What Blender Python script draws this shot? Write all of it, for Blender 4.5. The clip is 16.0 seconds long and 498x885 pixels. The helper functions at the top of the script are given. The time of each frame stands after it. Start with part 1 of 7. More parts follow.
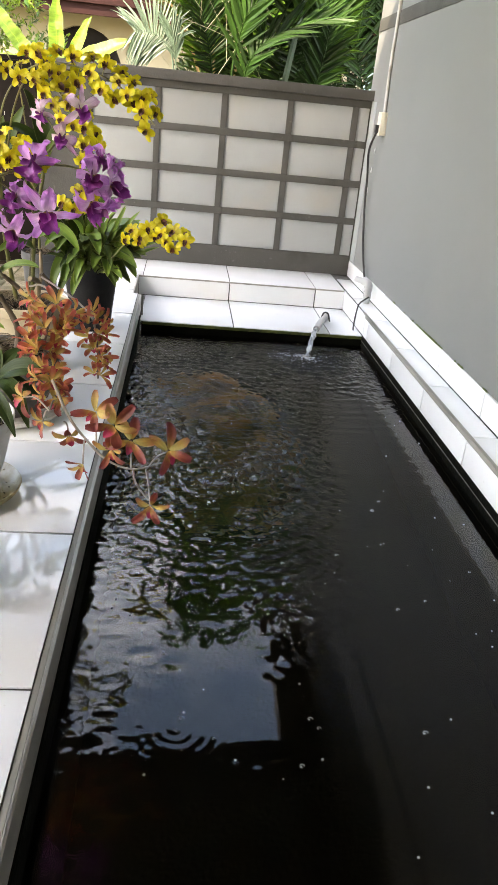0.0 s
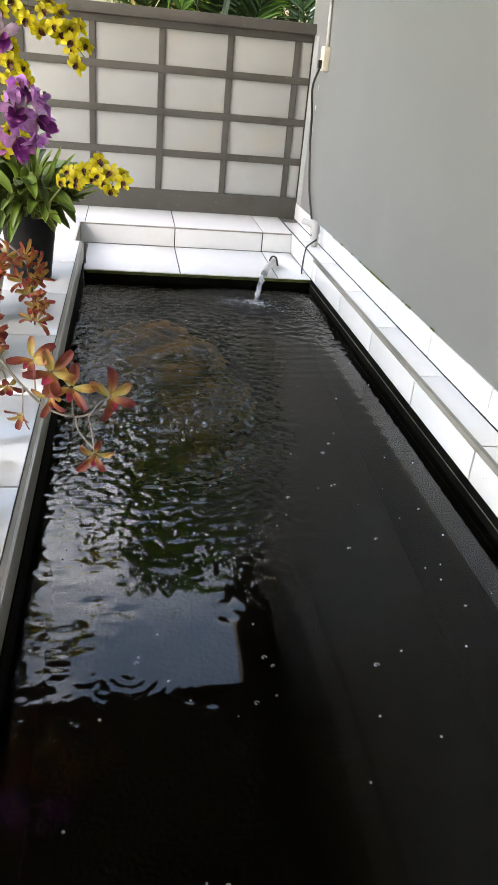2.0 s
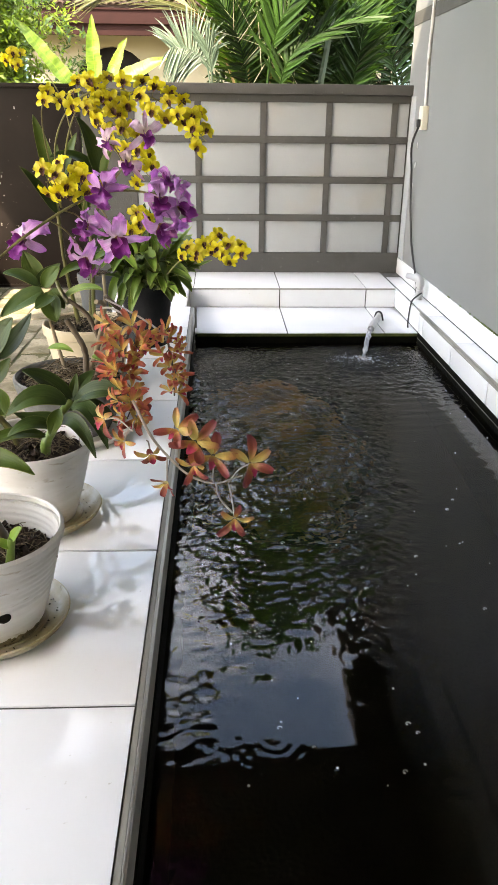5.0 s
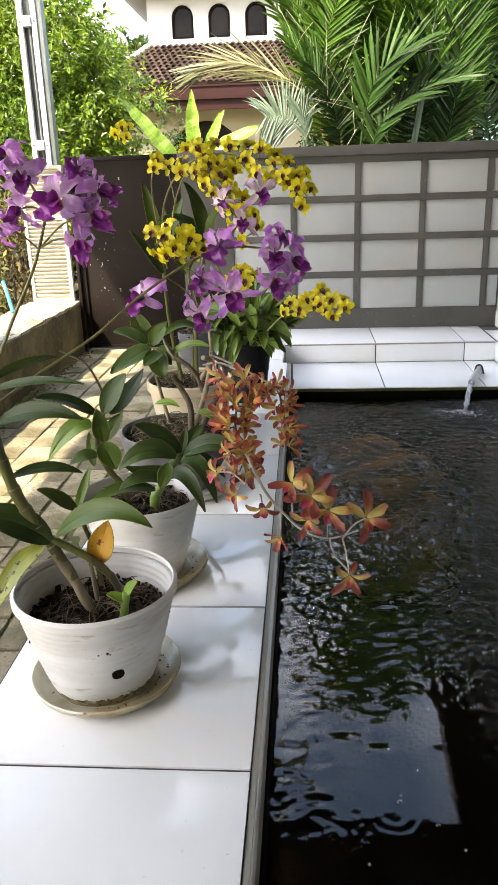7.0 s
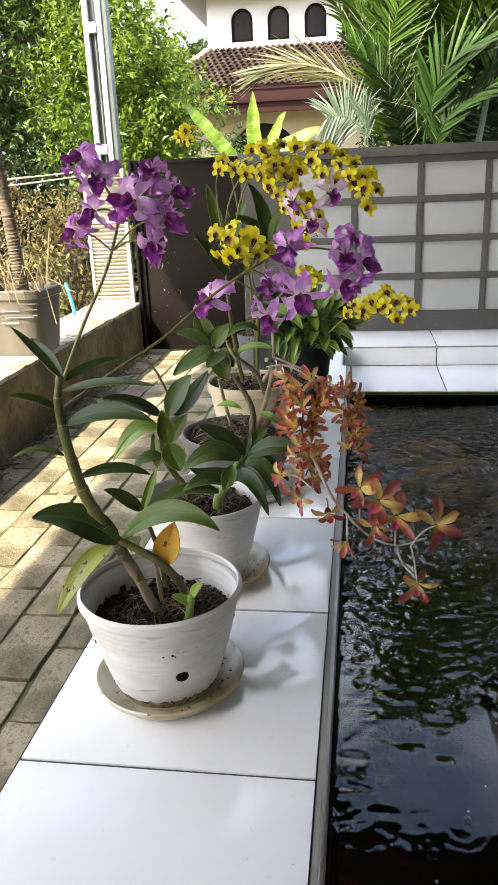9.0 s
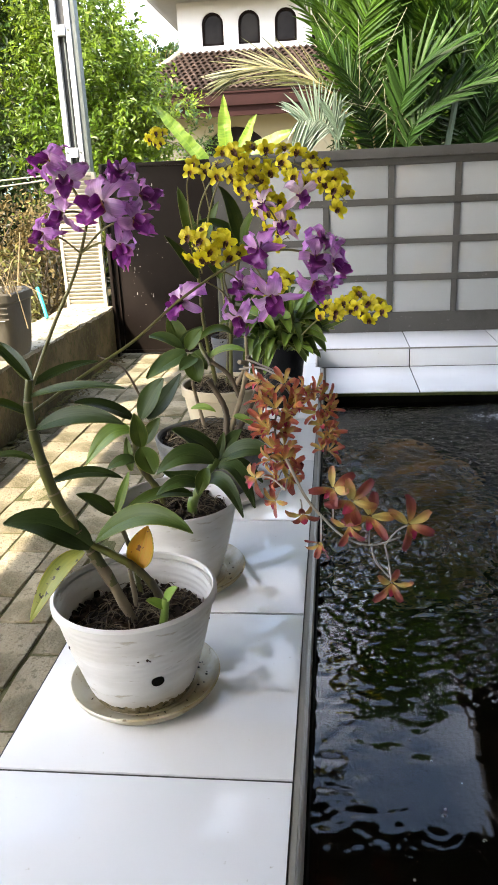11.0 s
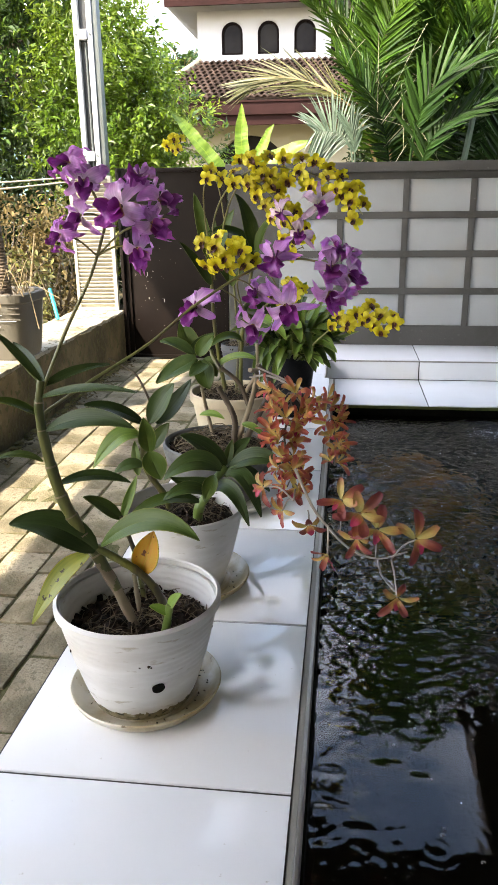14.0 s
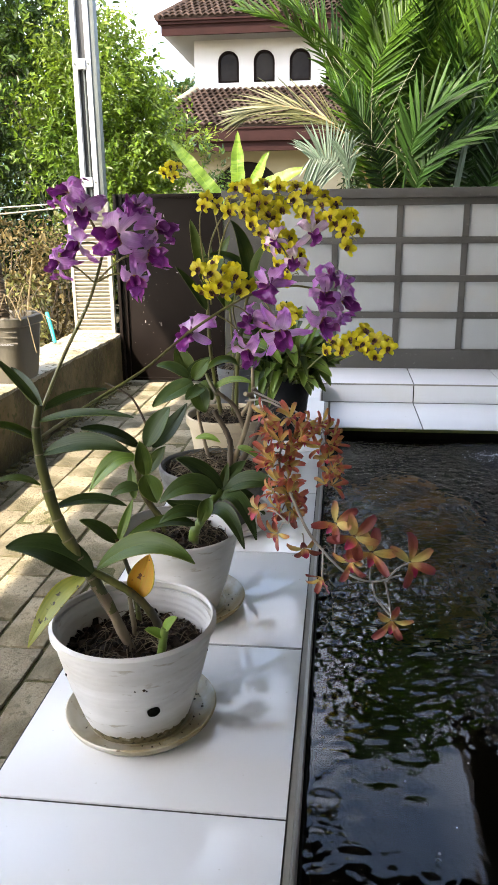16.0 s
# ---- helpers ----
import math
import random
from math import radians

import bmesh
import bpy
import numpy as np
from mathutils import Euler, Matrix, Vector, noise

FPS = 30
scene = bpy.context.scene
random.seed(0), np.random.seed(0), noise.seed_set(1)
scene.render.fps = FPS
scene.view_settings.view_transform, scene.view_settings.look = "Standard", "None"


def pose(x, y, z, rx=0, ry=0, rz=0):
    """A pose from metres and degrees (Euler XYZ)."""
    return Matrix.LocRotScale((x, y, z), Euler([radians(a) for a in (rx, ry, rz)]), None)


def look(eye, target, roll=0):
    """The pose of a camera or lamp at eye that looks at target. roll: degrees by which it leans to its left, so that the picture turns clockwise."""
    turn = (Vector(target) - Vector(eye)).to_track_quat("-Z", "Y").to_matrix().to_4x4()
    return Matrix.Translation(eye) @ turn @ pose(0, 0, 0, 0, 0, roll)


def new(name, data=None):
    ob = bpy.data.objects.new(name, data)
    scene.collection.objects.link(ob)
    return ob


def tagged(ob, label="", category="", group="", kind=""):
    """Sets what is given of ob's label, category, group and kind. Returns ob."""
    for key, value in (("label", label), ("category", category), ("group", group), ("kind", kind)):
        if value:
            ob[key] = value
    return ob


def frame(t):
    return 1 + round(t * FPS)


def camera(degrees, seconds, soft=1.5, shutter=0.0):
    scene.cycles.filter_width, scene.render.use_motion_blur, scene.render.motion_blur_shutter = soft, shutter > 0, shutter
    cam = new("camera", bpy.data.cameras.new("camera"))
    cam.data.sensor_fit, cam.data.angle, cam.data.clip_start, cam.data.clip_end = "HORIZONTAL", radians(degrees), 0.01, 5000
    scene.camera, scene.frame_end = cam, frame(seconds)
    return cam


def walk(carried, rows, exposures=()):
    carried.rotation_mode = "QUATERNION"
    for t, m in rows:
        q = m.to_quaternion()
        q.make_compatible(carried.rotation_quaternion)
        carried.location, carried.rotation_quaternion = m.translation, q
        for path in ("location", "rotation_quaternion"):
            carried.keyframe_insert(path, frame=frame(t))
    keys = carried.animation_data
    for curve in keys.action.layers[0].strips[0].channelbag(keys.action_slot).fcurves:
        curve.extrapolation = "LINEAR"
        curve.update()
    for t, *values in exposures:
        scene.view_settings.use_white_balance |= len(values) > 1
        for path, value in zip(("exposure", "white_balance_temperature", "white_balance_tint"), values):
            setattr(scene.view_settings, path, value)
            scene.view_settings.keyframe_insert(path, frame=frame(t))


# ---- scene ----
cam = camera(36.5, 16.0, 1.0)
EXPOSURE = 3.15
PATH = [
    (0, (0.252, -0.009, 1.095), (0.461, 1.813, 0.296), 5.8),
    (0.5, (0.266, -0.005, 1.084), (0.533, 1.785, 0.234), 5.9),
    (1, (0.278, 0.006, 1.069), (0.577, 1.777, 0.19), 5.8),
    (1.5, (0.284, -0.009, 1.077), (0.604, 1.757, 0.193), 5.7),
    (2, (0.281, -0.002, 1.072), (0.608, 1.751, 0.166), 5.5),
    (2.5, (0.28, -0.005, 1.076), (0.594, 1.748, 0.165), 4.8),
    (3, (0.262, -0.001, 1.078), (0.554, 1.762, 0.181), 4.5),
    (3.5, (0.239, -0.004, 1.084), (0.498, 1.78, 0.22), 3.3),
    (4, (0.227, -0.003, 1.085), (0.434, 1.793, 0.23), 1.5),
    (4.5, (0.223, -0.006, 1.09), (0.403, 1.8, 0.248), 0.7),
    (5, (0.18, -0.009, 1.107), (0.258, 1.825, 0.312), 0.6),
    (5.2, (0.154, -0.007, 1.115), (0.177, 1.841, 0.35), 0.9),
    (7.3, (0.116, 0.018, 1.087), (-0.043, 1.902, 0.436), -2.1),
    (7.5, (0.12, 0.01, 1.097), (-0.045, 1.894, 0.446), -2.2),
    (8, (0.106, 0.011, 1.098), (-0.093, 1.899, 0.469), -2.4),
    (8.5, (0.093, 0.011, 1.109), (-0.166, 1.891, 0.476), -2.0),
    (8.7, (0.084, 0.026, 1.093), (-0.205, 1.897, 0.45), -2.5),
    (10.8, (0.079, 0.038, 1.077), (-0.154, 1.922, 0.447), -2.3),
    (11, (0.089, 0.034, 1.083), (-0.136, 1.916, 0.446), -2.6),
    (11.5, (0.082, 0.034, 1.076), (-0.149, 1.919, 0.45), -1.9),
    (12, (0.081, 0.038, 1.083), (-0.139, 1.915, 0.43), -0.8),
    (12.5, (0.068, 0.029, 1.094), (-0.199, 1.904, 0.449), -0.6),
    (13, (0.053, 0.034, 1.087), (-0.231, 1.898, 0.42), -0.3),
    (13.5, (0.064, 0.042, 1.081), (-0.199, 1.906, 0.404), 0.1),
    (14, (0.078, 0.04, 1.082), (-0.16, 1.928, 0.465), -0.7),
    (14.5, (0.077, 0.029, 1.09), (-0.159, 1.928, 0.508), -0.6),
    (15, (0.066, 0.025, 1.093), (-0.187, 1.925, 0.525), -0.6),
    (15.5, (0.069, 0.029, 1.086), (-0.184, 1.934, 0.533), -0.4),
    (16, (0.082, 0.024, 1.091), (-0.147, 1.93, 0.53), -0.6),
]
walk(cam, [(t, look(eye, target, roll)) for t, eye, target, roll in PATH], [(0.0, EXPOSURE + 0.30, 8250, 13), (5.0, EXPOSURE + 0.32, 8200, 13), (7.5, EXPOSURE - 0.04, 7650, 12), (14.0, EXPOSURE - 0.12, 7350, 13.5), (16.0, EXPOSURE - 0.24, 7250, 13.5)])

# ---- light ----
SUN = Vector((-0.50, -0.66, 0.83)).normalized()
world = bpy.data.worlds.new("world")
scene.world = world
world.use_nodes = True
wn, wl = world.node_tree.nodes, world.node_tree.links
sky = wn.new("ShaderNodeTexSky")
sky.sky_type, sky.sun_disc = "NISHITA", False
sky.sun_elevation = math.asin(SUN.z)
sky.sun_rotation = math.atan2(SUN.x, SUN.y)
sky.air_density, sky.dust_density, sky.ozone_density = 1.0, 2.0, 1.0
cloud = wn.new("ShaderNodeTexNoise")
cloud.inputs["Scale"].default_value, cloud.inputs["Detail"].default_value = 2.6, 7.0
ramp = wn.new("ShaderNodeValToRGB")
ramp.color_ramp.elements[0].position, ramp.color_ramp.elements[1].position = 0.46, 0.71
mixc = wn.new("ShaderNodeMix")
mixc.data_type = "RGBA"
mixc.inputs["B"].default_value = (5.6, 6.4, 7.95, 1)
wl.new(cloud.outputs["Fac"], ramp.inputs["Fac"])
wl.new(ramp.outputs["Color"], mixc.inputs["Factor"])
wl.new(sky.outputs["Color"], mixc.inputs["A"])
wl.new(mixc.outputs["Result"], wn["Background"].inputs["Color"])
wn["Background"].inputs["Strength"].default_value = 0.15
sun = new("sun", bpy.data.lights.new("sun", "SUN"))
sun.data.energy, sun.data.angle, sun.data.color = 1.8, radians(0.6), (1.0, 0.95, 0.86)
sun.matrix_world = look(SUN * 50, (0, 0, 0))


# ---- materials ----
def material(name, base, rough=0.5, second=None, scale=6.0, bump=0.0, bump_scale=60.0, metal=0.0, spec=0.5, coat=0.0,
             stain=None, stain_scale=1.5, stain_at=0.55, dirt=None, dirt_scale=25.0, dirt_at=0.6, island=0.0, lit=0.0, per_object=0.0, stretch=(1, 1, 1)):
    """A surface with grain, larger patches and fine relief; lit: the share of light that passes through it."""
    m = bpy.data.materials.new(name)
    m.use_nodes = True
    n, l = m.node_tree.nodes, m.node_tree.links
    b = n["Principled BSDF"]
    b.inputs["Roughness"].default_value, b.inputs["Metallic"].default_value = rough, metal
    b.inputs["Specular IOR Level"].default_value, b.inputs["Coat Weight"].default_value = spec, coat
    tc = n.new("ShaderNodeTexCoord")
    mp = n.new("ShaderNodeMapping")
    mp.inputs["Scale"].default_value = stretch
    l.new(tc.outputs["Object"], mp.inputs["Vector"])

    def noise_at(sc, detail=4.0):
        t = n.new("ShaderNodeTexNoise")
        t.inputs["Scale"].default_value, t.inputs["Detail"].default_value = sc, detail
        l.new(mp.outputs["Vector"], t.inputs["Vector"])
        return t

    def mix(f, a, bb):
        x = n.new("ShaderNodeMix")
        x.data_type = "RGBA"
        for key, v in (("Factor", f), ("A", a), ("B", bb)):
            if isinstance(v, (int, float)):
                x.inputs[key].default_value = v
            elif isinstance(v, tuple):
                x.inputs[key].default_value = (*v, 1)
            else:
                l.new(v, x.inputs[key])
        return x.outputs["Result"]

    col = base
    if second:
        r = n.new("ShaderNodeValToRGB")
        r.color_ramp.elements[0].position, r.color_ramp.elements[1].position = 0.35, 0.65
        l.new(noise_at(scale).outputs["Fac"], r.inputs["Fac"])
        col = mix(r.outputs["Color"], base, second)
    if stain:
        r = n.new("ShaderNodeValToRGB")
        r.color_ramp.elements[0].position, r.color_ramp.elements[1].position = stain_at, stain_at + 0.18
        l.new(noise_at(stain_scale, 6.0).outputs["Fac"], r.inputs["Fac"])
        col = mix(r.outputs["Color"], col, stain)
    if dirt:
        r = n.new("ShaderNodeValToRGB")
        r.color_ramp.elements[0].position, r.color_ramp.elements[1].position = dirt_at, dirt_at + 0.07
        l.new(noise_at(dirt_scale, 8.0).outputs["Fac"], r.inputs["Fac"])
        col = mix(r.outputs["Color"], col, dirt)
    if island or per_object:
        g = n.new("ShaderNodeNewGeometry" if island else "ShaderNodeObjectInfo")
        h = n.new("ShaderNodeHueSaturation")
        mr = n.new("ShaderNodeMapRange")
        amount = island or per_object
        mr.inputs["To Min"].default_value, mr.inputs["To Max"].default_value = 1 - amount, 1 + amount
        l.new(g.outputs["Random Per Island" if island else "Random"], mr.inputs["Value"])
        l.new(mr.outputs["Result"], h.inputs["Value"])
        if isinstance(col, tuple):
            h.inputs["Color"].default_value = (*col, 1)
        else:
            l.new(col, h.inputs["Color"])
        col = h.outputs["Color"]
    if isinstance(col, tuple):
        b.inputs["Base Color"].default_value = (*col, 1)
    else:
        l.new(col, b.inputs["Base Color"])
    if bump:
        bp = n.new("ShaderNodeBump")
        bp.inputs["Strength"].default_value, bp.inputs["Distance"].default_value = bump, 0.01
        l.new(noise_at(bump_scale).outputs["Fac"], bp.inputs["Height"])
        l.new(bp.outputs["Normal"], b.inputs["Normal"])
    if lit:
        tr = n.new("ShaderNodeBsdfTranslucent")
        if isinstance(col, tuple):
            tr.inputs["Color"].default_value = (*col, 1)
        else:
            l.new(col, tr.inputs["Color"])
        ms = n.new("ShaderNodeMixShader")
        ms.inputs["Fac"].default_value = lit
        l.new(b.outputs["BSDF"], ms.inputs[1])
        l.new(tr.outputs["BSDF"], ms.inputs[2])
        l.new(ms.outputs["Shader"], n["Material Output"].inputs["Surface"])
    return m


def leaf_material(name, base, second, edge, rough=0.42, lit=0.15, veins=22.0, along=0.5, relief=0.22, per_object=0.22, spots=None, spec=0.5):
    """A leaf with parallel veins along it, a pale midrib and a thin edge of another colour."""
    m = bpy.data.materials.new(name)
    m.use_nodes = True
    n, l = m.node_tree.nodes, m.node_tree.links
    b = n["Principled BSDF"]
    b.inputs["Roughness"].default_value, b.inputs["Specular IOR Level"].default_value = rough, spec
    uv = n.new("ShaderNodeUVMap")
    uv.uv_map = "leaf"
    mp = n.new("ShaderNodeMapping")
    mp.inputs["Scale"].default_value = (veins, along, 1)
    l.new(uv.outputs["UV"], mp.inputs["Vector"])
    oi = n.new("ShaderNodeObjectInfo")
    vein = n.new("ShaderNodeTexNoise")
    vein.noise_dimensions = "4D"
    vein.inputs["Scale"].default_value, vein.inputs["Detail"].default_value = 1.0, 3.0
    l.new(mp.outputs["Vector"], vein.inputs["Vector"])
    wv4 = n.new("ShaderNodeMath")
    wv4.operation = "MULTIPLY"
    wv4.inputs[1].default_value = 40
    l.new(oi.outputs["Random"], wv4.inputs[0])
    l.new(wv4.outputs[0], vein.inputs["W"])
    tc = n.new("ShaderNodeTexCoord")
    mott = n.new("ShaderNodeTexNoise")
    mott.inputs["Scale"].default_value, mott.inputs["Detail"].default_value = 16.0, 5.0
    l.new(tc.outputs["Object"], mott.inputs["Vector"])

    def ramp(src, a, c):
        r = n.new("ShaderNodeMapRange")
        r.interpolation_type = "SMOOTHSTEP"
        r.inputs["From Min"].default_value, r.inputs["From Max"].default_value = a, c
        l.new(src, r.inputs["Value"])
        return r.outputs["Result"]

    def mix(f, a, c):
        x = n.new("ShaderNodeMix")
        x.data_type = "RGBA"
        l.new(f, x.inputs["Factor"])
        for key, v in (("A", a), ("B", c)):
            if isinstance(v, tuple):
                x.inputs[key].default_value = (*v, 1)
            else:
                l.new(v, x.inputs[key])
        return x.outputs["Result"]

    col = mix(ramp(vein.outputs["Fac"], 0.15, 0.85), base, second)
    col = mix(ramp(mott.outputs["Fac"], 0.52, 0.95), col, edge)
    sep = n.new("ShaderNodeSeparateXYZ")
    l.new(uv.outputs["UV"], sep.inputs["Vector"])
    sub = n.new("ShaderNodeMath")
    sub.operation = "SUBTRACT"
    sub.inputs[1].default_value = 0.5
    l.new(sep.outputs["X"], sub.inputs[0])
    off = n.new("ShaderNodeMath")
    off.operation = "ABSOLUTE"
    l.new(sub.outputs[0], off.inputs[0])
    col = mix(ramp(off.outputs[0], 0.455, 0.50), col, edge)
    col = mix(ramp(off.outputs[0], 0.03, 0.008), col, second)
    if spots:
        sn = n.new("ShaderNodeTexNoise")
        sn.inputs["Scale"].default_value, sn.inputs["Detail"].default_value = 75.0, 3.0
        l.new(tc.outputs["Object"], sn.inputs["Vector"])
        col = mix(ramp(sn.outputs["Fac"], 0.62, 0.67), col, spots)
    h = n.new("ShaderNodeHueSaturation")
    mr = n.new("ShaderNodeMapRange")
    mr.inputs["To Min"].default_value, mr.inputs["To Max"].default_value = 1 - per_object, 1 + per_object
    l.new(oi.outputs["Random"], mr.inputs["Value"])
    l.new(mr.outputs["Result"], h.inputs["Value"])
    l.new(col, h.inputs["Color"])
    l.new(h.outputs["Color"], b.inputs["Base Color"])
    rr = n.new("ShaderNodeMapRange")
    rr.inputs["To Min"].default_value, rr.inputs["To Max"].default_value = rough - 0.12, rough + 0.2
    l.new(mott.outputs["Fac"], rr.inputs["Value"])
    l.new(rr.outputs["Result"], b.inputs["Roughness"])
    bp = n.new("ShaderNodeBump")
    bp.inputs["Strength"].default_value, bp.inputs["Distance"].default_value = relief, 0.004
    l.new(vein.outputs["Fac"], bp.inputs["Height"])
    l.new(bp.outputs["Normal"], b.inputs["Normal"])
    tr = n.new("ShaderNodeBsdfTranslucent")
    l.new(h.outputs["Color"], tr.inputs["Color"])
    ms = n.new("ShaderNodeMixShader")
    ms.inputs["Fac"].default_value = lit
    l.new(b.outputs["BSDF"], ms.inputs[1])
    l.new(tr.outputs["BSDF"], ms.inputs[2])
    l.new(ms.outputs["Shader"], n["Material Output"].inputs["Surface"])
    return m


def petal_material(name, stops, rough=0.45, lit=0.35, spots=None):
    """Colour runs along the petal from its base (0) to its tip (1)."""
    m = bpy.data.materials.new(name)
    m.use_nodes = True
    n, l = m.node_tree.nodes, m.node_tree.links
    b = n["Principled BSDF"]
    b.inputs["Roughness"].default_value = rough
    uv = n.new("ShaderNodeUVMap")
    uv.uv_map = "petal"
    sep = n.new("ShaderNodeSeparateXYZ")
    l.new(uv.outputs["UV"], sep.inputs["Vector"])
    nz = n.new("ShaderNodeTexNoise")
    nz.inputs["Scale"].default_value = 60
    tc = n.new("ShaderNodeTexCoord")
    l.new(tc.outputs["Object"], nz.inputs["Vector"])
    add = n.new("ShaderNodeMath")
    add.operation = "MULTIPLY_ADD"
    add.inputs[1].default_value, add.inputs[2].default_value = 0.3, -0.15
    l.new(nz.outputs["Fac"], add.inputs[0])
    ad2 = n.new("ShaderNodeMath")
    l.new(add.outputs[0], ad2.inputs[0])
    l.new(sep.outputs["Y"], ad2.inputs[1])
    r = n.new("ShaderNodeValToRGB")
    while len(r.color_ramp.elements) < len(stops):
        r.color_ramp.elements.new(0.5)
    for e, (p, c) in zip(r.color_ramp.elements, stops):
        e.position, e.color = p, (*c, 1)
    l.new(ad2.outputs[0], r.inputs["Fac"])
    oi = n.new("ShaderNodeObjectInfo")
    mr = n.new("ShaderNodeMapRange")
    mr.inputs["To Min"].default_value, mr.inputs["To Max"].default_value = 0.75, 1.2
    l.new(oi.outputs["Random"], mr.inputs["Value"])
    mp = n.new("ShaderNodeMapping")
    mp.inputs["Scale"].default_value = (14, 1.2, 1)
    l.new(uv.outputs["UV"], mp.inputs["Vector"])
    vein = n.new("ShaderNodeTexNoise")
    vein.inputs["Scale"].default_value, vein.inputs["Detail"].default_value = 1.0, 3.0
    l.new(mp.outputs["Vector"], vein.inputs["Vector"])
    vr = n.new("ShaderNodeMapRange")
    vr.inputs["From Min"].default_value, vr.inputs["From Max"].default_value = 0.3, 0.7
    vr.inputs["To Min"].default_value, vr.inputs["To Max"].default_value = 0.84, 1.12
    l.new(vein.outputs["Fac"], vr.inputs["Value"])
    mv = n.new("ShaderNodeMath")
    mv.operation = "MULTIPLY"
    l.new(mr.outputs["Result"], mv.inputs[0])
    l.new(vr.outputs["Result"], mv.inputs[1])
    bp = n.new("ShaderNodeBump")
    bp.inputs["Strength"].default_value, bp.inputs["Distance"].default_value = 0.4, 0.003
    l.new(vein.outputs["Fac"], bp.inputs["Height"])
    l.new(bp.outputs["Normal"], b.inputs["Normal"])
    h = n.new("ShaderNodeHueSaturation")
    l.new(mv.outputs[0], h.inputs["Value"])
    l.new(r.outputs["Color"], h.inputs["Color"])
    l.new(h.outputs["Color"], b.inputs["Base Color"])
    tr = n.new("ShaderNodeBsdfTranslucent")
    l.new(h.outputs["Color"], tr.inputs["Color"])
    ms = n.new("ShaderNodeMixShader")
    ms.inputs["Fac"].default_value = lit
    l.new(b.outputs["BSDF"], ms.inputs[1])
    l.new(tr.outputs["BSDF"], ms.inputs[2])
    l.new(ms.outputs["Shader"], n["Material Output"].inputs["Surface"])
    return m


TILE = material("glazed_tile", (0.76, 0.77, 0.765), 0.05, (0.735, 0.745, 0.74), 3.0, stain=(0.72, 0.71, 0.67), stain_scale=2.2, stain_at=0.58, dirt=(0.5, 0.48, 0.42), dirt_scale=60, dirt_at=0.70, bump=0.004, bump_scale=9, per_object=0.012, spec=0.3)
GROUT = material("dark_grout", (0.03, 0.03, 0.028), 0.9, (0.07, 0.07, 0.065), 20, bump=0.3, bump_scale=120)
MORTAR = material("grey_mortar_edge", (0.22, 0.21, 0.18), 0.65, (0.29, 0.28, 0.24), 9, bump=0.25, bump_scale=60, stain=(0.09, 0.095, 0.075), stain_scale=5, stretch=(1, 0.3, 1))
ALU = material("aluminium_trim", (0.40, 0.385, 0.345), 0.42, (0.31, 0.30, 0.265), 6, metal=0.4, bump=0.05, stain=(0.24, 0.23, 0.20), stain_scale=4, stretch=(1, 0.3, 1))
LINER = material("black_pond_lining", (0.003, 0.003, 0.0025), 0.7, (0.006, 0.0062, 0.004), 8, bump=0.3, bump_scale=60, spec=0.03)
LINER_SEAM = material("pale_lining_seam", (0.18, 0.18, 0.16), 0.6, (0.05, 0.05, 0.045), 14)
ALGAE = material("green_algae", (0.10, 0.12, 0.02), 0.8, (0.05, 0.07, 0.015), 30, bump=0.5, bump_scale=90)
SLUDGE = material("brown_pond_algae", (0.40, 0.19, 0.03), 0.9, (0.08, 0.07, 0.018), 7, bump=0.8, bump_scale=40, stain=(0.04, 0.03, 0.012), stain_scale=6, stain_at=0.45, dirt=(0.26, 0.20, 0.03), dirt_scale=30, dirt_at=0.6)
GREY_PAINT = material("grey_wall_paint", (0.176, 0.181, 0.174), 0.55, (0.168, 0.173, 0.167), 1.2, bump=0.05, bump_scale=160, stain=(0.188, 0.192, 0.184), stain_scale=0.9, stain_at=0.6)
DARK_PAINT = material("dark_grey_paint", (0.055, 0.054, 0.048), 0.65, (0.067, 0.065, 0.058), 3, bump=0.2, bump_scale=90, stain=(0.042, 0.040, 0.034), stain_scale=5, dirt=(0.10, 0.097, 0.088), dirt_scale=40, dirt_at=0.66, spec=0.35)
LIGHT_PAINT = material("pale_grey_panel", (0.295, 0.311, 0.309), 0.6, (0.276, 0.289, 0.287), 2.5, bump=0.10, bump_scale=70, stain=(0.30, 0.295, 0.27), stain_scale=3, stain_at=0.55, per_object=0.03)
WHITE_PAINT = material("white_paint", (0.60, 0.60, 0.58), 0.5, (0.56, 0.56, 0.54), 2, bump=0.04, bump_scale=90)
CREAM = material("cream_louvre", (0.44, 0.41, 0.33), 0.5, (0.40, 0.37, 0.29), 6, stain=(0.28, 0.25, 0.17), stain_scale=7, stain_at=0.6)
GATE = material("black_sheet_metal", (0.008, 0.006, 0.005), 0.38, (0.013, 0.0095, 0.008), 3, bump=0.05, bump_scale=14, spec=0.12, stain=(0.022, 0.017, 0.014), stain_scale=3.5, stain_at=0.62)
SCRATCH = material("bare_metal_scratch", (0.5, 0.48, 0.45), 0.6)
PAVER = material("concrete_paver", (0.35, 0.305, 0.205), 0.88, (0.24, 0.205, 0.13), 7, bump=0.7, bump_scale=85, stain=(0.13, 0.112, 0.058), stain_scale=4, stain_at=0.48, dirt=(0.19, 0.165, 0.10), dirt_scale=46, dirt_at=0.54, per_object=0.22)
JOINT = material("mossy_joint_sand", (0.095, 0.088, 0.032), 0.95, (0.06, 0.068, 0.016), 9, bump=1.0, bump_scale=80, stain=(0.17, 0.145, 0.075), stain_scale=6, stain_at=0.52)
